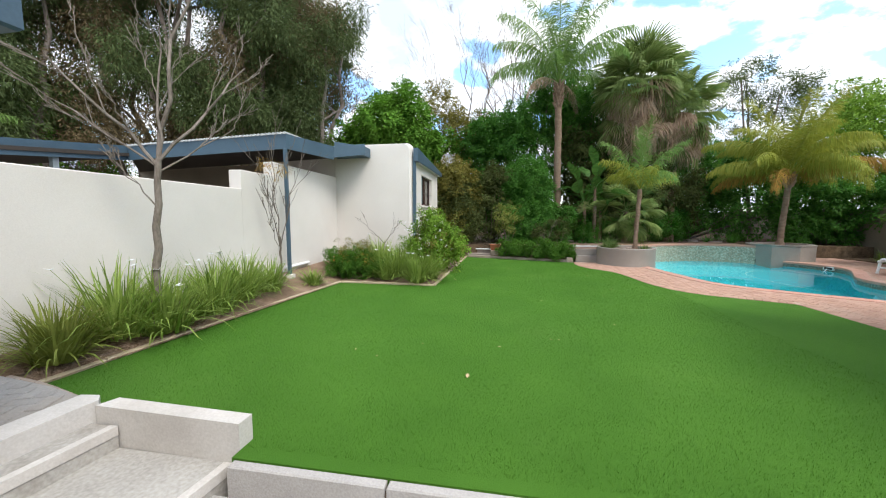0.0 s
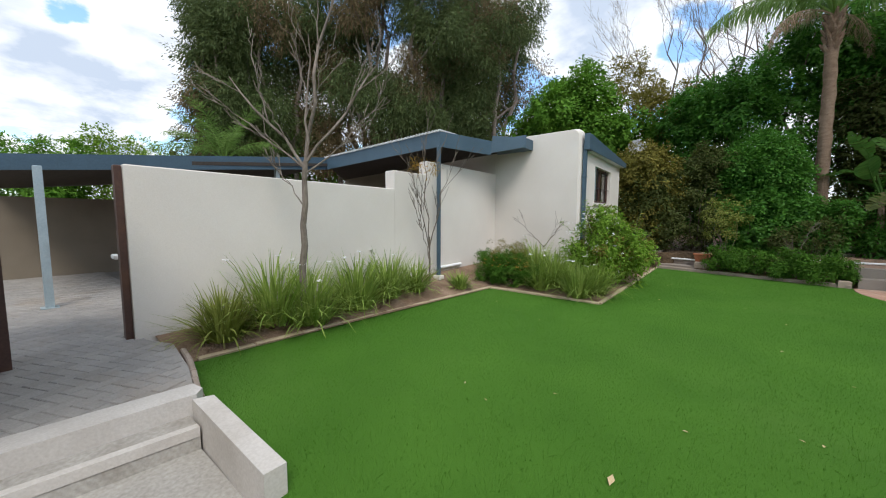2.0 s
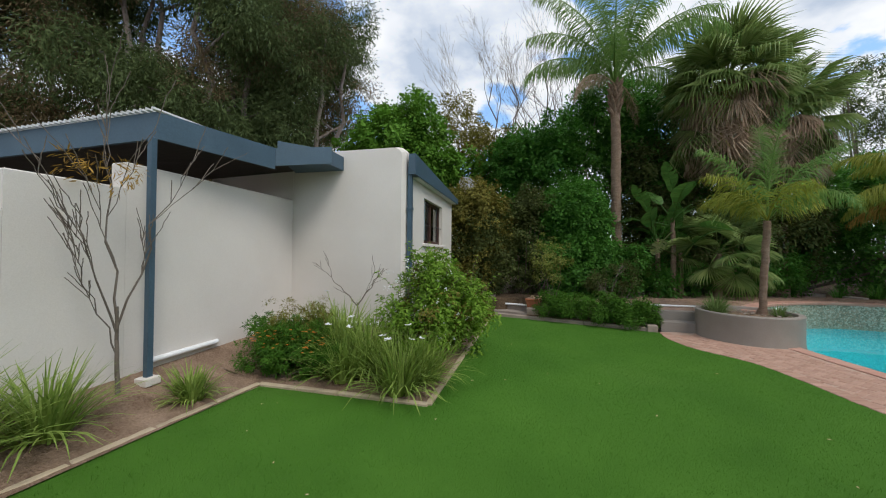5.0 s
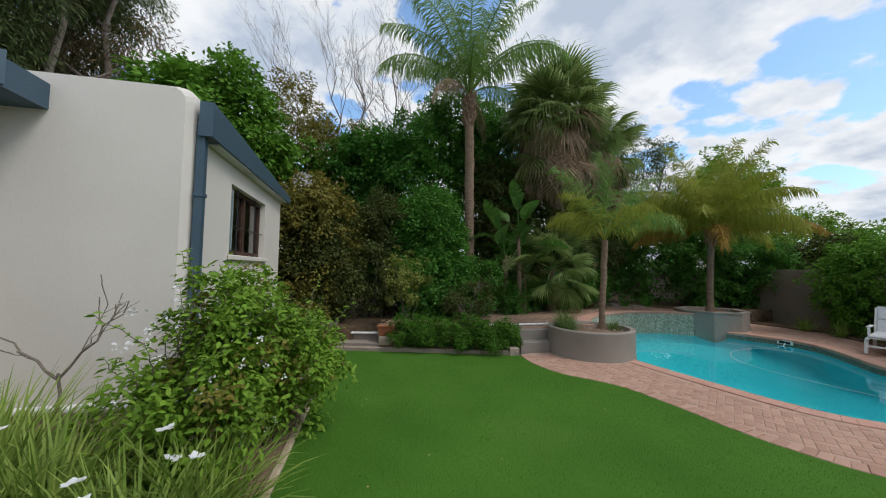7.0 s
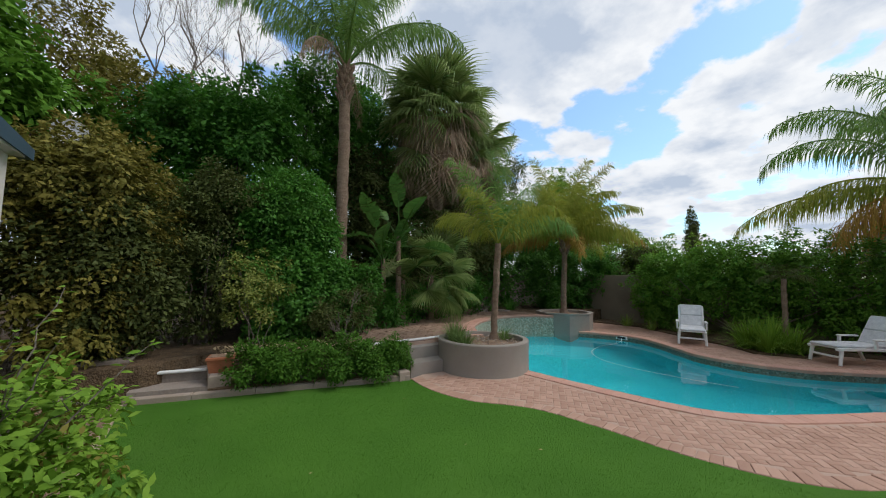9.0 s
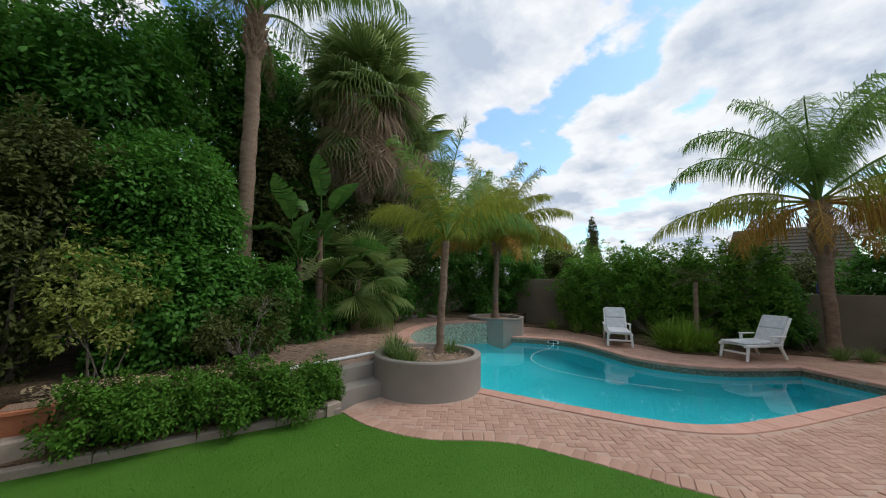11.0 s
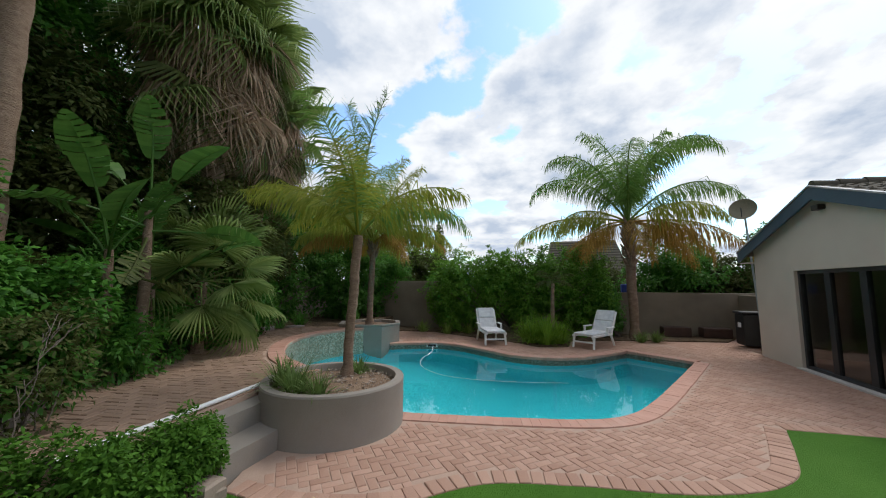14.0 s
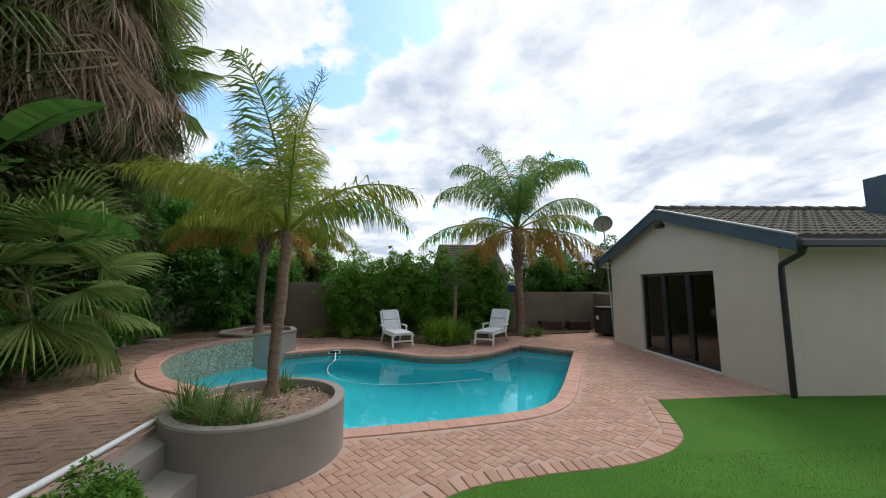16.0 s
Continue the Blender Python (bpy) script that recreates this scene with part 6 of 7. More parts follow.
shrub("yellow_green_tree", (16.5, 19.5, -0.05), [(16.5, 19.5, 3.3, 2.0, 1.6, 1.5), (18.5, 17.0, 3.0, 1.9, 1.6, 1.4), (14.9, 21, 3.6, 1.6, 1.4, 1.6), (16.9, 14.5, 2.4, 1.5, 1.5, 1.2), (17.0, 11.8, 1.9, 1.3, 1.5, 1.0), (14.4, 17.6, 5.5, 1.6, 1.3, 1.4), (16.8, 19.5, 6.2, 1.8, 1.5, 1.4), (15.2, 18.8, 4.9, 1.7, 1.4, 1.5), (16.4, 18.0, 4.2, 1.4, 1.2, 1.3)], 1600, 32, 0.28, 0.15, 0.07, L_LIME, "light green tree beyond the boundary wall", 8, 0.06, shell=0.3, category="tree")
shrub("back_hedge", (12.7, 10.3, 0.02), [(12.65, 7.9 + 0.95 * i, 1.45 + 0.12 * (i % 2), 0.75, 0.78, 1.30 + 0.10 * ((i * 7) % 3)) for i in range(6)], 1500, 34, 0.18, 0.10, 0.055, L_HEDGE, "tall leafy hedge along the back wall", 14, 0.03, shell=0.22, category="hedge")
shrub("corner_shrub", (13.0, 16.4, 0.0), [(12.9, 16.3, 1.3, 0.9, 0.8, 1.2), (11.7, 16.4, 1.1, 0.9, 0.6, 0.9), (13.9, 15.4, 1.9, 0.7, 0.7, 0.9), (12.5, 15.9, 2.3, 0.7, 0.6, 0.6)], 560, 34, 0.2, 0.11, 0.055, L_DEEP, "dark shrub filling the back corner", 7, 0.03, shell=0.22)
shrub("low_shrub", (12.5, 6.9, 0.02), [(12.5, 7.3, 0.9, 0.6, 0.5, 0.8)], 180, 32, 0.14, 0.09, 0.045, L_DEEP, "dark shrub beside the palm trunk", 5, 0.02, shell=0.25)
for k, (x, y, hz) in enumerate(((14.9, 2.0, 2.9), (14.9, 4.6, 2.9), (16.6, 9.4, 2.4), (15.2, 12.5, 2.4), (16, 15.5, 2.9), (15.5, 3.3, 3.0), (16.8, 6.2, 2.6), (14.8, 0.6, 3.2))):
    shrub("neighbour_shrub", (x, y, -0.05), [(x, y, hz * 0.55, 1.1, 1.3, hz * 0.55), (x - 0.2, y + 1.2, hz * 0.42, 0.9, 0.9, hz * 0.42)], 420, 32, 0.24, 0.15, 0.07, (L_OLIVE, L_DEEP)[k % 2], "shrub growing beyond the boundary wall", 5, 0.03, shell=0.3, group="shrubs beyond the wall")
for k, (x, y, hz) in enumerate(((-17, -6, 3.7), (-17.5, -2, 3.8), (-17, 1.5, 3.9), (-17.5, 4.6, 4.3), (-18, 8.0, 5.6), (-17, 11.5, 5.4))):
    shrub("background_shrub", (x, y, -0.05), [(x, y, hz * 0.55, 1.6, 1.9, hz * 0.5)], 700, 40, 0.30, 0.12, 0.05, (L_LIME, L_OLIVE, L_HEDGE)[k % 3], "leafy tree crown behind the carport", 5, 0.05, shell=0.3, group="trees behind the carport")


def gum_tree(base, height, spread, lean, seed, mats=(L_GUM, L_GUMRED)):
    t = thing("gum_tree", "tall gum tree with pale trunks and hanging grey-green and brown leaves", "tree", group="gum trees")
    r = random.Random(seed)
    s = Shape()
    blobs, red = [], []
    for k in range(4):
        a = k * 1.7 + r.uniform(0, 1)
        p0 = Vector(base) + Vector((math.cos(a), math.sin(a), 0)) * 0.35
        p1 = Vector(base) + Vector((math.cos(a) * spread * 0.55 + lean[0], math.sin(a) * spread * 0.55 + lean[1], height * r.uniform(0.72, 0.95)))
        s = Shape()
        limb(s, p0 - Vector((0, 0, 0.1)), p1, 0.17, 0.04, 0.5, 9, seed + k, 8)
        for j in range(5):
            f = 0.32 + 0.15 * j
            c = p0.lerp(p1, f)
            b = r.uniform(0, 6.28)
            e = c + Vector((math.cos(b) * spread * 0.5, math.sin(b) * spread * 0.5, r.uniform(0.3, 1.6)))
            limb(s, c, e, 0.06, 0.015, 0.25, 5, seed + k + j * 3.1, 6)
            (red if r.random() < 0.36 else blobs).append((e.x, e.y, e.z - 0.3, spread * 0.42, spread * 0.42, 1.3))
        blobs.append((p1.x, p1.y, p1.z, spread * 0.35, spread * 0.35, 1.3))
        part("trunk", s, M_EUCBARK, t, smooth=True)
    crown("foliage", blobs, 1150, 62, 0.52, 0.19, 0.036, mats[0], t, 1.0, 0.45)
    crown("brown_foliage", red or blobs[:2], 380, 58, 0.48, 0.18, 0.034, mats[1], t, 1.0, 0.45, label="brownish dry leaves")


gum_tree((-14.5, 12.5, 0), 13.5, 3.2, (0, 0), 3)
gum_tree((-11.8, 14.2, 0), 14.5, 3.2, (0.2, -0.4), 5)
gum_tree((-9.6, 16.5, 0), 13.5, 2.9, (0.4, 0), 9)
gum_tree((-13.0, 18.0, 0), 15.0, 3.4, (0, 0), 13)
gum_tree((-16.8, 10.0, 0), 11.5, 3.0, (-0.3, 0), 21)
gum_tree((-17.2, 8.0, 0), 11.0, 1.7, (-0.1, -0.2), 27)

for (x, y, h, sd) in ((-2.4, 22.5, 10.2, 0), (0.2, 22.0, 10.4, 1), (2.4, 23.0, 9.8, 2)):
    bare_tree("leafless_tree", (x, y, 0.4), [((x, y, 0.35), (x + 0.1, y, h * 0.5), 0.10), ((x + 0.1, y, h * 0.45), (x - 1.6, y, h), 0.06), ((x + 0.1, y, h * 0.45), (x + 0.2, y, h * 1.05), 0.06), ((x + 0.1, y, h * 0.45), (x + 1.7, y, h * 0.95), 0.06)], "leafless tree with fine brown twigs", M_BARK, 3, 6, 0.08, 0.6, group="bare background trees")

# palms
feather_palm("queen_palm", (2.25, 15.4, 0.43), (2.15, 15.25), 6.85, 0.150, 0.126, [(5, 84, 40, 3.6, 0.75, 0.1, 1.3, 0), (6, 70, -15, 3.6, 0.85, 0.0, 2.4, 0), (5, 42, -55, 3.2, 0.85, -0.1, 2.8, 0), (2, 20, -85, 2.3, 0.5, -0.2, 2.2, 1)], "tall slender palm with arching feather fronds", (L_PALM, L_DEAD), boots=34, dense=1.3)
feather_palm("planter_palm", (4.24, 12.20, 0.46), (4.27, 12.10), 2.38, 0.062, 0.062, [(2, 86, 76, 2.15, 0.42, 0.35, 0.3, 0), (2, 72, 20, 1.9, 0.55, 0.15, 1.2, 0), (3, 50, -40, 1.6, 0.56, 0.0, 1.7, 1)], "young feather palm growing in the round planter", (L_PALM, L_PALMY), dense=1.35,
             single=[(96, 52, -22, 2.1, 0.48, 0.0, 1.4, 1), (70, 40, -35, 1.8, 0.48, 0.0, 1.5, 1), (-75, 50, -60, 1.8, 0.50, 0.0, 1.6, 0), (200, 62, -10, 1.7, 0.48, 0.1, 1.2, 1)])
feather_palm("planter_palm", (9.95, 14.6, 0.46), (10.1, 14.6), 3.0, 0.095, 0.085, [(5, 82, 35, 2.9, 0.62, 0.2, 1.1, 1), (9, 64, -25, 3.0, 0.72, 0.0, 1.9, 1), (8, 40, -55, 2.7, 0.75, 0.0, 2.2, 1), (4, 25, -60, 2.6, 0.7, 0.0, 2.2, 2)], "yellowing feather palm in the corner planter", (L_PALM, L_PALMY, L_PALMO), boots=16, dense=1.8)
feather_palm("pool_palm", (12.33, 6.55, 0.02), (12.3, 6.6), 3.78, 0.12, 0.16, [(4, 82, 0, 3.6, 0.80, 0.1, 2.0, 0), (6, 72, -45, 3.9, 0.90, 0.0, 2.4, 0), (4, 52, -65, 3.7, 0.90, 0.0, 2.6, 0), (3, 22, -75, 3.3, 0.90, 0.0, 2.6, 1), (7, -8, -80, 2.6, 0.90, 0.0, 2.6, 2)], "stout feather palm with orange drying lower fronds", (L_PALM, L_PALMY, L_PALMO), boots=52, dense=1.3, curl=1.9,
             single=[(-80, 84, -40, 4.3, 0.65, 0.1, 1.4, 0), (100, 8, -50, 3.8, 0.85, 0.0, 2.6, 1), (-95, 2, -60, 3.6, 0.9, 0.0, 2.6, 2), (-60, -5, -75, 3.3, 0.9, 0.0, 2.6, 2)])
feather_palm("background_palm", (-14.8, 6.6, 0), (-14.8, 6.6), 3.6, 0.2, 0.2, [(6, 70, 10, 2.8, 0.5, 0.2, 0.4, 0), (7, 40, -30, 2.6, 0.5, 0.0, 0.7, 0)], "palm crown showing above the carport roof", (L_PALM,))
feather_palm("small_palm", (10.95, 9.15, 0.02), (10.9, 9.1), 1.75, 0.06, 0.05, [(5, 60, -20, 0.7, 0.2, 0.1, 0.6, 0), (6, 30, -60, 0.65, 0.2, 0.0, 1.0, 0)], "small slim palm behind the grass clump", (L_OLIVE,))
fan_palm("fan_palm", (5.45, 16.0, 0.43), 6.95, 0.20, 1.2, 0.95, 40, 330, "tall fan palm with a thick skirt of dead fronds", 2.0)
fan_palm("fan_palm", (6.95, 16.3, 0.43), 5.9, 0.18, 1.0, 0.85, 34, 230, "fan palm with hanging dead fronds", 1.5)
yf = thing("young_fan_palm", "young fan palm with broad green leaves near the ground", "palm")
part("stem", Shape().tube([(5.0, 15.6, 0.4), (5.0, 15.58, 1.75)], [0.13, 0.10], 10), M_PALMBARK, yf)
fl_mesh = [fan_leaf(0.85, 0.85, 120, 40, dr).mesh("fan_leaf", L_FAN) for dr in (0.4, 0.9)]
for k in range(24):
    place(fl_mesh[k % 2], "fan_frond", yf, (5.0, 15.58, 1.75), k * 2.4, radians(76 - 5.2 * k + rnd.uniform(-8, 8)), rnd.uniform(-.4, .4), rnd.uniform(0.9, 1.15))


def paddle(L, W, torn):
    """A long stalk along +x with a broad blade, split into hanging strips where the wind has torn it."""
    s = Shape()
    s.tube([(0, 0, 0), (L * 0.45, 0, 0.02), (L * 0.9, 0, 0.0), (L * 1.45, 0, -0.06 * L), (L * 1.85, 0, -0.22 * L)], [0.024, 0.018, 0.014, 0.008, 0.003], 6)
    n = 15
    rise = lambda f: -0.28 * L * f * f
    for sg in (-1, 1):
        lift = 0.22
        for i in range(n):
            f0, f1 = i / n, (i + 1) / n
            if rnd.random() < torn:
                lift = rnd.uniform(-0.45, 0.3)
                f1 -= 0.012
            w0, w1 = (W * 0.5 * math.sin(math.pi * min(1, 0.07 + f * 0.93)) ** 0.6 for f in (f0, f1))
            x0, x1 = L * (0.9 + f0), L * (0.9 + f1)
            k = len(s.v)
            for x, f, w in ((x0, f0, w0), (x1, f1, w1)):
                s.v += [(x, 0, rise(f)), (x + 0.05 * w, sg * w * 0.55, rise(f) + lift * 0.62 * w), (x + 0.16 * w, sg * w, rise(f) + lift * 0.8 * w)]
            s.f += [(k, k + 3, k + 4, k + 1), (k + 1, k + 4, k + 5, k + 2)]
    return s


sg_ = thing("wild_banana", "tall paddle-leaved plant with glossy, wind-torn leaves", "plant")
pm = [paddle(l, w, tn).mesh("paddle_leaf", m_, True) for l, w, tn, m_ in ((0.85, 0.46, 0.1, L_BIG), (0.75, 0.40, 0.35, L_BIG), (0.80, 0.42, 0.55, L_BIG), (0.6, 0.3, 0.9, L_OLIVE))]
for (x, y, h, count, e_hi) in ((3.65, 15.10, 2.75, 9, 84), (3.30, 15.25, 2.15, 7, 76), (3.95, 15.35, 1.75, 7, 70)):
    stem_ = part("stem", Shape().tube([(x, y, 0.4), (x + 0.03, y, h * 0.6), (x, y, h)], [0.085, 0.07, 0.05], 10), M_PALMBARK, sg_, smooth=True)
    for k in range(count):
        place(pm[rnd.choice((0, 1, 2, 2)) if k < count - 2 else 3], "paddle_leaf", sg_, (x, y, h - 0.05 * k), k * 2.4 + x, radians(e_hi - 14 * k + rnd.uniform(-6, 6)), rnd.uniform(-.9, .9), rnd.uniform(0.8, 1.15))

# grassy plants by the pool and in the planter
strap_clump((10.55, 9.35, 0.03), 380, 0.95, 0.022, L_LIME, "wide green grass clump between the loungers", name="grass_clump", group="poolside clumps")
strap_clump((10.75, 9.0, 0.03), 300, 0.72, 0.022, L_LIME, "wide green grass clump between the loungers", name="grass_clump", group="poolside clumps")
strap_clump((10.7, 9.75, 0.03), 280, 0.85, 0.022, L_LIME, "wide green grass clump between the loungers", name="grass_clump", group="poolside clumps")
for (x, y, L, m_) in ((12.0, 12.6, 0.45, L_BLADE), (12.2, 11.9, 0.5, L_BLADE), (12.3, 13.6, 0.5, L_BLADE), (11.7, 6.55, 0.42, L_GREY), (11.8, 6.1, 0.40, L_GREY), (12.1, 11.2, 0.4, L_BLADE)):
    strap_clump((x, y, 0.03), 110, L, 0.02, m_, "small strappy plant at the back bed's edge", name="border_plant", group="border plants")
for (x, y, L, n) in ((3.50, 12.45, 0.46, 170), (3.75, 12.80, 0.44, 150), (3.42, 12.1, 0.36, 110), (4.50, 12.15, 0.30, 90)):
    strap_clump((x, y, 0.46), n, L, 0.014, L_GREY, "grey-green grassy plant in the planter", name="planter_plant", group="planter plants")
for (x, y) in ((-1.58, 13.05), (-1.75, 12.75)):
    strap_clump((x, y, 0.03), 90, 0.42, 0.016, L_OLIVE, "dark strappy plant by the path", name="path_plant", group="path plants")
for k in range(14):
    x, y = rnd.uniform(5.0, 12.6), rnd.uniform(17.0, 17.5)
    strap_clump((x, 16.95 + 0.02 * k - 0.12 * abs(x - 8), TERR - 0.03), 60, 0.5, 0.02, L_DEEP, "fern-like undergrowth behind the terrace", name="undergrowth", group="undergrowth")

# stones edging the terrace
stones = [(2.05, 14.3), (2.3, 14.7), (2.75, 15.25), (3.4, 15.75), (4.2, 16.25), (5.1, 16.55), (6.0, 16.75), (7.0, 16.9), (8.0, 16.7), (8.8, 16.4)]
for k, (x, y) in enumerate(stones):
    st = Shape()
    r = rnd.uniform(0.20, 0.32)
    ring = [(r * rnd.uniform(0.75, 1.1) * math.cos(a * 0.785), 0.65 * r * rnd.uniform(0.75, 1.1) * math.sin(a * 0.785)) for a in range(8)]
    st.prism(ring, -0.05, 0.05 + rnd.uniform(0, 0.05))
    ob = tagged(part("edging_stone", st, M_STONE), "flat grey-brown stone at the terrace edge", "stone", "terrace stones")
    ob.matrix_world = pose(x, y, TERR - 0.02, 0, 0, rnd.uniform(0, 360))
for (x, y, w) in ((-1.75, 13.3, 0.24), (-1.6, 14.0, 0.30)):
    ob = tagged(part("path_stone", Shape().prism([(-w, -0.16), (-0.1, -0.2), (w, -0.1), (w * 0.9, 0.16), (-w * 0.8, 0.18)], -0.3, 0.0), M_STONE), "flat stone on the shrub path", "stone", "path stones")
    ob.matrix_world = pose(x, y, 0.15 if y < 13.5 else 0.47, 0, 0, rnd.uniform(-20, 20))

# leaf litter on the bed behind the hedge
lit = Shape()
for k in range(900):
    f = rnd.random()
    x, y = -0.3 + 2.3 * f, 13.98 - 0.33 * f + rnd.uniform(-0.28, 0.45)
    c, a, r = Vector((x, y, TERR - 0.035 + rnd.uniform(0, 0.02))), rnd.uniform(0, 6.283), rnd.uniform(0.02, 0.045)
    d, sd = Vector((math.cos(a), math.sin(a), rnd.uniform(-.2, .4))) * r, Vector((-math.sin(a), math.cos(a), rnd.uniform(-.3, .3))) * r * 0.4
    lit.add([c - d, c + sd, c + d, c - sd], [(0, 1, 2, 3)])
tagged(part("leaf_litter", lit, M_LITTER), "dry brown leaves lying on the bed", "leaf litter", "", "stuff")

# far things
cy = thing("cypress", "narrow dark cypress far away", "tree")
part("trunk", Shape().tube([(33, 18.3, -0.05), (33, 18.3, 5)], [0.2, 0.08], 8), M_BARK, cy)
crown("foliage", [(33, 18.3, 3.5, 0.62, 0.62, 3.0), (33, 18.3, 6.0, 0.40, 0.40, 1.7)], 620, 30, 0.18, 0.14, 0.05, L_OLIVE, cy, -0.5, 0.3, lobes=0)
nb = thing("neighbour_house", "neighbouring house with a brown tiled roof", "house")
part("wall", Shape().box(22, 28, 4.6, 8.2, -0.05, 2.2), M_BOUND, nb)
rf = Shape()
rf.v = [(21.6, 4.0, 2.1), (21.6, 8.8, 2.1), (28.4, 8.8, 2.1), (28.4, 4.0, 2.1), (25, 4.2, 4.7), (25, 8.3, 4.7)]
rf.f = [(1, 0, 4, 5), (3, 2, 5, 4), (0, 3, 4), (2, 1, 5), (0, 1, 2, 3)]
nroof = part("roof", rf, M_TILE, nb)
for r in range(14):
    f = r / 14
    a, b = 21.6 + 3.4 * f, 2.1 + 2.6 * f
    part("tile_course", Shape().box(a, a + 0.28, 4.0 + 0.2 * f, 8.8 - 0.5 * f, b + 0.0, b + 0.05), M_TILE, nroof)
crate = thing("low_planter_box", "dark low box against the boundary wall", "box", group="boxes by the wall")
part("body", Shape().box(13.0, 13.4, 4.7, 5.5, 0.03, 0.34, 0.02), M_RUST, crate)
copy_thing(crate, Matrix.Translation((0, -1.15, 0)))
bl = thing("blue_container", "small blue plastic container on the wall", "container")
part("body", Shape().box(13.52, 13.68, 6.35, 6.6, 1.46, 1.75, 0.02), M_BLUE, bl)

# dry leaves on the turf
for k, (x, y, s) in enumerate([(-0.3, 3.15, 0.05), (-1.6, 3.6, 0.02), (-0.9, 3.9, 0.02), (0.6, 4.3, 0.018)] + [(rnd.uniform(-3.4, 2.6), rnd.uniform(3.0, 12.0), rnd.uniform(0.012, 0.024)) for _ in range(34)]):
    lf = Shape().add([(-s, 0, 0), (0, -s * 0.4, 0.004), (s, 0, 0.002), (0, s * 0.4, 0.006)], [(0, 1, 2, 3)])
    ob = tagged(part("fallen_leaf", lf, M_LITTER), "small dry leaf lying on the turf", "leaf", "fallen leaves")
    ob.matrix_world = pose(x, y, 0.012, 0, 0, rnd.uniform(0, 360))

# ---- paving pieces ----
PAVE = list(LAWN_R) + [(5.06, 4.66), (10.9, 4.15), (11.0, 3.1), (13.5, 3.1), (13.5, 4.0), (12.35, 4.0), (11.95, 6.9), (11.35, 8.6), (10.35, 8.75), (10.05, 9.55), (10.6, 10.1), (11.3, 11.4), (12.4, 13.2), (12.2, 15.2), (9.4, 15.4), (8.9, 14.6), (4.36, 12.8), (3.4, 12.6), (2.36, 12.26)]
POOL_OUT = offset(POOL, -0.25, True)
rim = offset(POOL, -0.03, True)
nf = len(FRONT) + 1 + len(BACK)
BED = list(LAWN_R) + PAVE[len(LAWN_R):PAVE.index((9.4, 15.4))] + [(9.9, 14.2)] + list(reversed(rim[:nf])) + [(4.30, 12.75), (3.4, 12.6), (2.36, 12.26)]
structure("paving_bed", Shape().prism(BED, -0.045, -0.006), M_JOINT, "sand-filled joints under the brick paving", "paving")


def brick(x0, x1, y0, y1, z):
    """An upright-sided brick with a worn top edge, open below."""
    b = 0.006
    v = [(x0, y0, z - 0.05), (x1, y0, z - 0.05), (x1, y1, z - 0.05), (x0, y1, z - 0.05), (x0, y0, z - b), (x1, y0, z - b), (x1, y1, z - b), (x0, y1, z - b),
         (x0 + b, y0 + b, z), (x1 - b, y0 + b, z), (x1 - b, y1 - b, z), (x0 + b, y1 - b, z)]
    return v, [(8, 9, 10, 11)] + [(4 * k + i, 4 * k + (i + 1) % 4, 4 * k + 4 + (i + 1) % 4, 4 * k + 4 + i) for k in (0, 1) for i in range(4)]


def herringbone(poly, turn, origin, keep, unit_=0.09, joint=0.006):
    """Centres, headings and half-flags of the bricks that fit in a plan outline."""
    c, s = math.cos(turn), math.sin(turn)
    xs, ys = [p[0] for p in poly], [p[1] for p in poly]
    R = 0.75 * max(max(xs) - min(xs), max(ys) - min(ys)) / unit_
    mx, my = (max(xs) + min(xs)) / 2, (max(ys) + min(ys)) / 2
    out = []
    n = int(R)
    for i in range(-n, n):
        for j in range(-n, n):
            for (a, b, w, h) in ((0, 0, 2, 1), (0, 1, 1, 2)) if (i - j) % 4 == 0 else ():
                u, v = (i + a) * unit_, (j + b) * unit_
                w_, h_ = w * unit_ - joint, h * unit_ - joint
                cells = [(u, v, w_, h_)]

                def ok(u, v, w_, h_):
                    for du, dv in ((0, 0), (w_, 0), (0, h_), (w_, h_), (w_ / 2, h_ / 2)):
                        x, y = mx + (u + du) * c - (v + dv) * s, my + (u + du) * s + (v + dv) * c
                        if not keep(x, y):
                            return False
                    return True

                if ok(*cells[0]):
                    out.append(cells[0])
                else:
                    half = unit_ - joint
                    for k in range(2):
                        q = (u + k * unit_, v, half, half) if w == 2 else (u, v + k * unit_, half, half)
                        if ok(*q):
                            out.append(q)
    return [(mx, my, turn, q) for q in out]




def on_paving(x, y):
    if not inside(x, y, PAVE) or inside(x, y, POOL_OUT):
        return False
    if math.hypot(x - PC[0], y - PC[1]) < PR + 0.01 or math.hypot(x - P2[0], y - P2[1]) < R2P:
        return False
    if 2.3 < x < 3.55 and y > 12.18:
        return False
    if x < 5.4:
        for px, py in LAWN_R[::2]:
            if (x - px) ** 2 + (y - py) ** 2 < 0.0425:
                return False
    return True


paving = thing("paving", "herringbone clay brick paving round the pool, pink and worn", "paving", kind="structure")
cells = herringbone(PAVE, radians(38), (0, 0), on_paving)


def world_centre(cell):
    mx, my, a, (u, v, w, h) = cell
    c, s = math.cos(a), math.sin(a)
    return mx + (u + w / 2) * c - (v + h / 2) * s, my + (u + w / 2) * s + (v + h / 2) * c


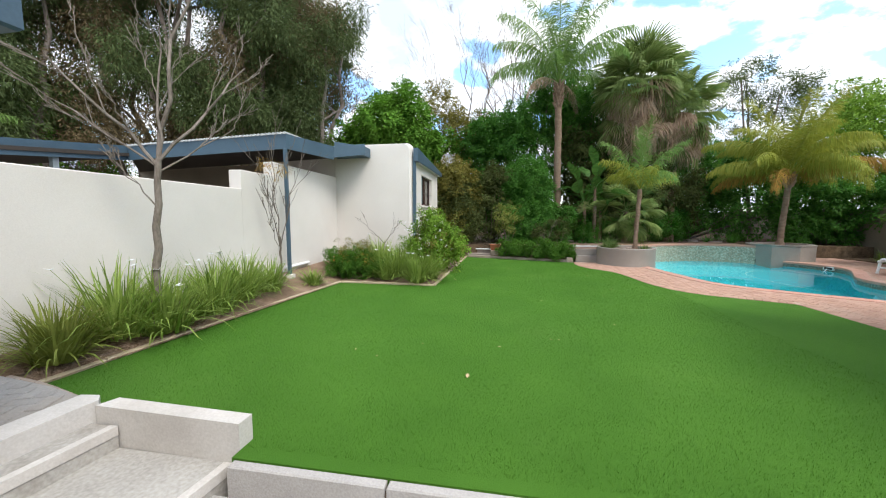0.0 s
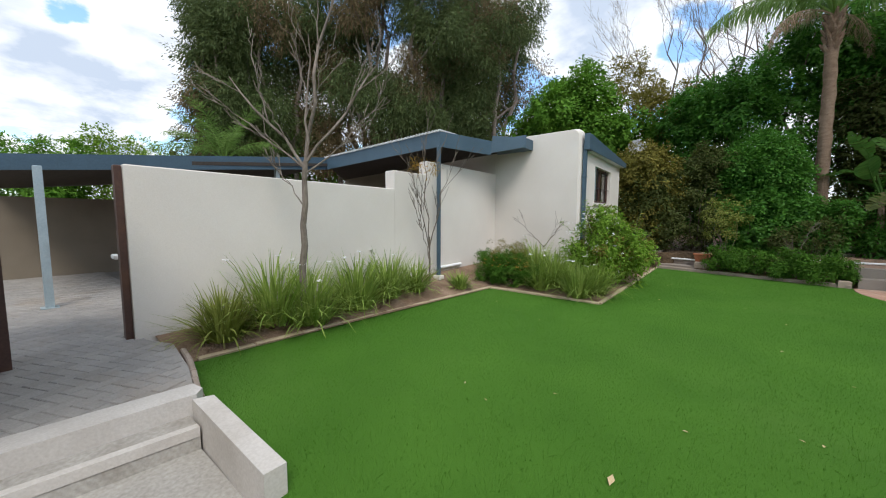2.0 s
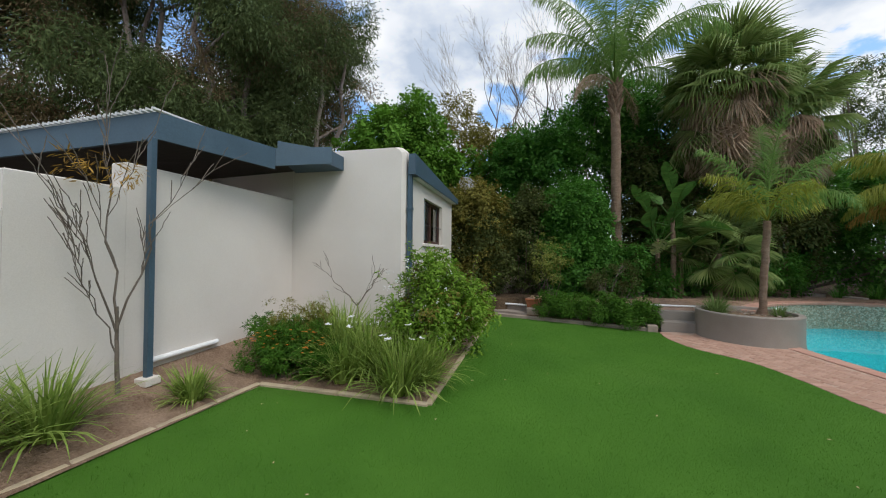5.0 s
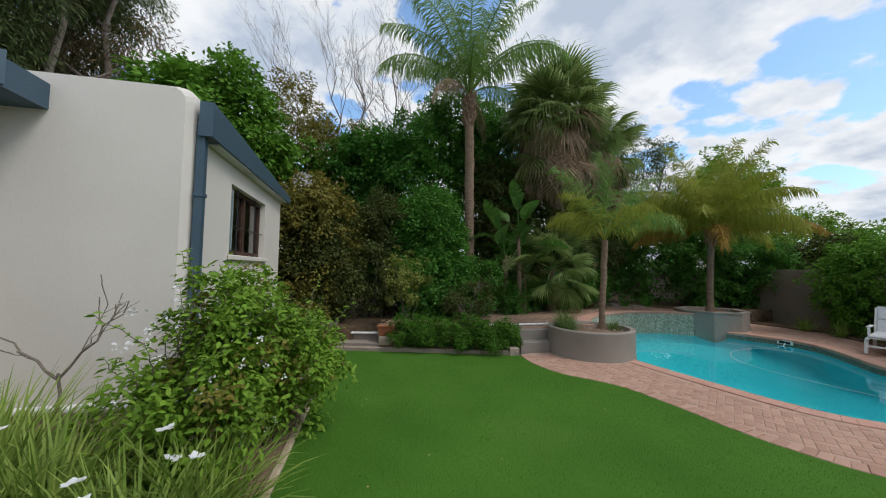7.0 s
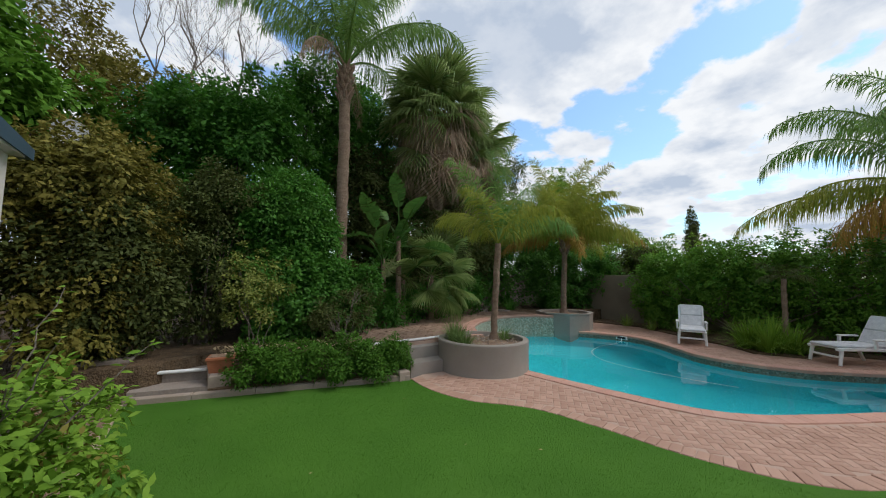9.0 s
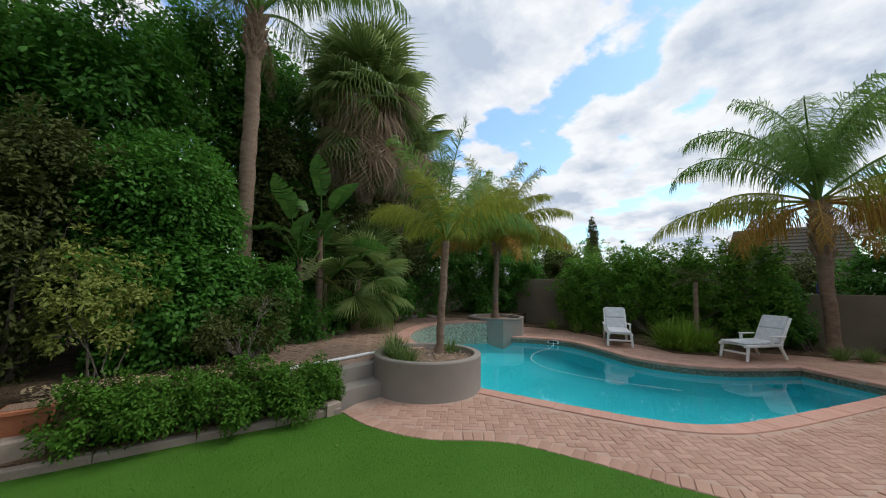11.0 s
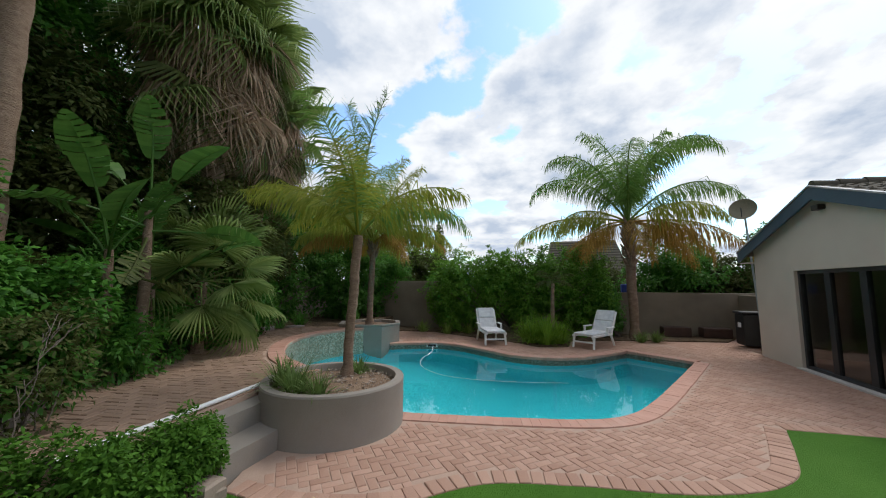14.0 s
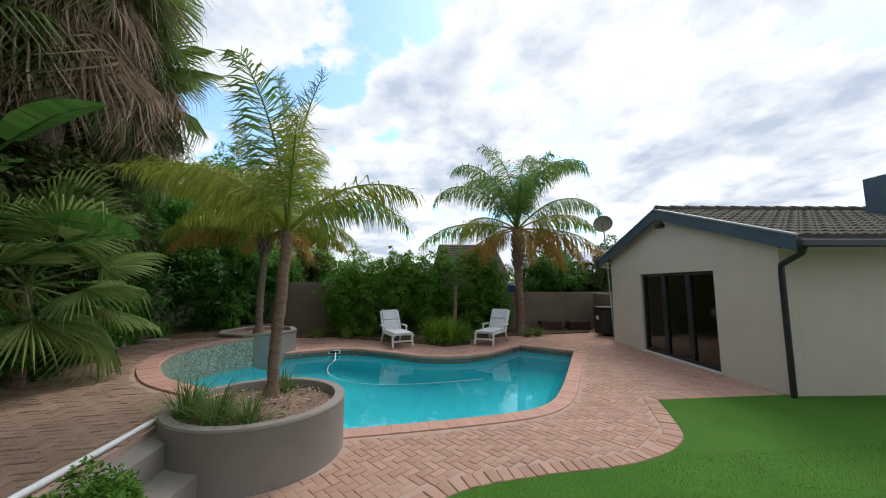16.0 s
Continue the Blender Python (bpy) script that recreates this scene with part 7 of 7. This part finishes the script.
cells.sort(key=lambda q: (world_centre(q)[0] - 2.6) ** 2 + (world_centre(q)[1] - 9.8) ** 2)
shared = {}
rest = Shape()
for k, cell in enumerate(cells):
    mx, my, a, (u, v, w, h) = cell
    x, y = world_centre(cell)
    z = rnd.uniform(-0.003, 0.003)
    tilt = (rnd.uniform(-.008, .008), rnd.uniform(-.008, .008))
    m = Matrix.Translation((x, y, z)) @ Euler((tilt[0], tilt[1], a + rnd.uniform(-.008, .008))).to_matrix().to_4x4()
    if k < 300:
        key = (round(w, 2), round(h, 2))
        if key not in shared:
            shared[key] = Shape().add(*brick(-w / 2, w / 2, -h / 2, h / 2, 0.0)).mesh("brick", M_BRICKP)
        ob = new("brick", shared[key])
        ob.parent = paving
        ob.matrix_basis = m
    else:
        bv, bf = brick(-w / 2, w / 2, -h / 2, h / 2, 0.0)
        rest.add([m @ Vector(p) for p in bv], bf)
tagged(part("far_bricks", rest, M_BRICK, paving), kind="stuff")
# header course along the turf
border = thing("paving_border", "row of clay bricks edging the paving against the turf", "paving", kind="structure")
hb_mesh = Shape().add(*brick(0.006, 0.206, -0.052, 0.052, 0.0)).mesh("border_brick", M_BRICKP)
for i in range(len(LAWN_R) - 1):
    (ax, ay), (bx, by) = LAWN_R[i], LAWN_R[i + 1]
    a = math.atan2(by - ay, bx - ax)
    ob = new("border_brick", hb_mesh)
    ob.parent = border
    ob.matrix_basis = Matrix.Translation(((ax + bx) / 2, (ay + by) / 2, 0.006 + rnd.uniform(-.003, .004))) @ Matrix.Rotation(a + radians(90) + rnd.uniform(-.05, .05), 4, "Z") @ Matrix.Diagonal((1, min(1.0, math.hypot(bx - ax, by - ay) / 0.112), 1, 1))
for i in range(20):
    ob = new("border_brick", hb_mesh)
    ob.parent = border
    ob.matrix_basis = Matrix.Translation((5.03, 6.80 - 0.108 * i, 0.004 + rnd.uniform(-.003, .003)))
# terrace bricks
arc_out = offset(ARC, -0.27)
terr_keep = lambda x, y: inside(x, y, TERRACE) and not any((x - px) ** 2 + (y - py) ** 2 < 0.08 for px, py in ARC[::2])
tb = Shape()
for cell in herringbone(TERRACE, radians(6), (0, 0), terr_keep):
    mx, my, a, (u, v, w, h) = cell
    x, y = world_centre(cell)
    m = Matrix.Translation((x, y, TERR + rnd.uniform(-.005, .005))) @ Euler((rnd.uniform(-.015, .015), rnd.uniform(-.015, .015), a + rnd.uniform(-.02, .02))).to_matrix().to_4x4()
    bv, bf = brick(-w / 2, w / 2, -h / 2, h / 2, 0.0)
    tb.add([m @ Vector(p) for p in bv], bf)
tagged(structure("terrace_paving", tb, M_BRICKT, "weathered brown clay pavers on the upper terrace", "paving"), kind="stuff")
# driveway cobbles
DRV = [(-3.4, -3.0), (-3.08, 1.0), (-3.0, 1.97), (-3.42, 2.06), (-4.2, 2.15), (-4.6, 2.0), (-9.5, 2.6), (-12.5, 2.6), (-12.5, -3.0)]
cob = Shape()
for cell in herringbone(DRV, radians(24), (0, 0), lambda x, y: inside(x, y, DRV) and y > -1.8, 0.1, 0.003):
    mx, my, a, (u, v, w, h) = cell
    x, y = world_centre(cell)
    m = Matrix.Translation((x, y, DRIVE + rnd.uniform(-.002, .002))) @ Euler((rnd.uniform(-.01, .01), rnd.uniform(-.01, .01), a + rnd.uniform(-.015, .015))).to_matrix().to_4x4()
    bv, bf = brick(-w / 2, w / 2, -h / 2, h / 2, 0.0)
    cob.add([m @ Vector(p) for p in bv], bf)
tagged(structure("driveway_cobbles", cob, M_COBBLE, "worn grey concrete pavers of the driveway", "paving"), kind="stuff")

# short blades of the artificial turf along the middle of the lawn
k = 150000
px, py = nrng.uniform(-3.9, 3.4, k), 1.9 + 10.5 * nrng.random(k) ** 1.15
lawn_poly = np.array(LAWN)
hit = np.zeros(k, bool)
for i in range(len(lawn_poly)):
    (xi, yi), (xj, yj) = lawn_poly[i], lawn_poly[i - 1]
    cross = ((yi > py) != (yj > py)) & (px < (xj - xi) * (py - yi) / (yj - yi + 1e-12) + xi)
    hit ^= cross
px, py = px[hit], py[hit]
k = len(px)
ang = nrng.uniform(0, 6.283, k)
lean = nrng.uniform(0.003, 0.014, k)
hgt = nrng.uniform(0.010, 0.022, k)
v = np.zeros((k, 3, 3))
v[:, 0] = np.stack([px - 0.0022 * np.sin(ang), py + 0.0022 * np.cos(ang), np.full(k, -0.002)], 1)
v[:, 1] = np.stack([px + 0.0022 * np.sin(ang), py - 0.0022 * np.cos(ang), np.full(k, -0.002)], 1)
v[:, 2] = np.stack([px + lean * np.cos(ang), py + lean * np.sin(ang), hgt], 1)
me = bpy.data.meshes.new("turf_blades")
me.vertices.add(3 * k); me.vertices.foreach_set("co", v.reshape(-1))
me.loops.add(3 * k); me.loops.foreach_set("vertex_index", np.arange(3 * k, dtype=np.int32))
me.polygons.add(k); me.polygons.foreach_set("loop_start", np.arange(0, 3 * k, 3, dtype=np.int32)); me.polygons.foreach_set("loop_total", np.full(k, 3, dtype=np.int32))
me.materials.append(M_BLADE)
me.update(calc_edges=True)
tagged(new("turf_blades", me), "short green blades of artificial turf", "grass", "", "stuff")
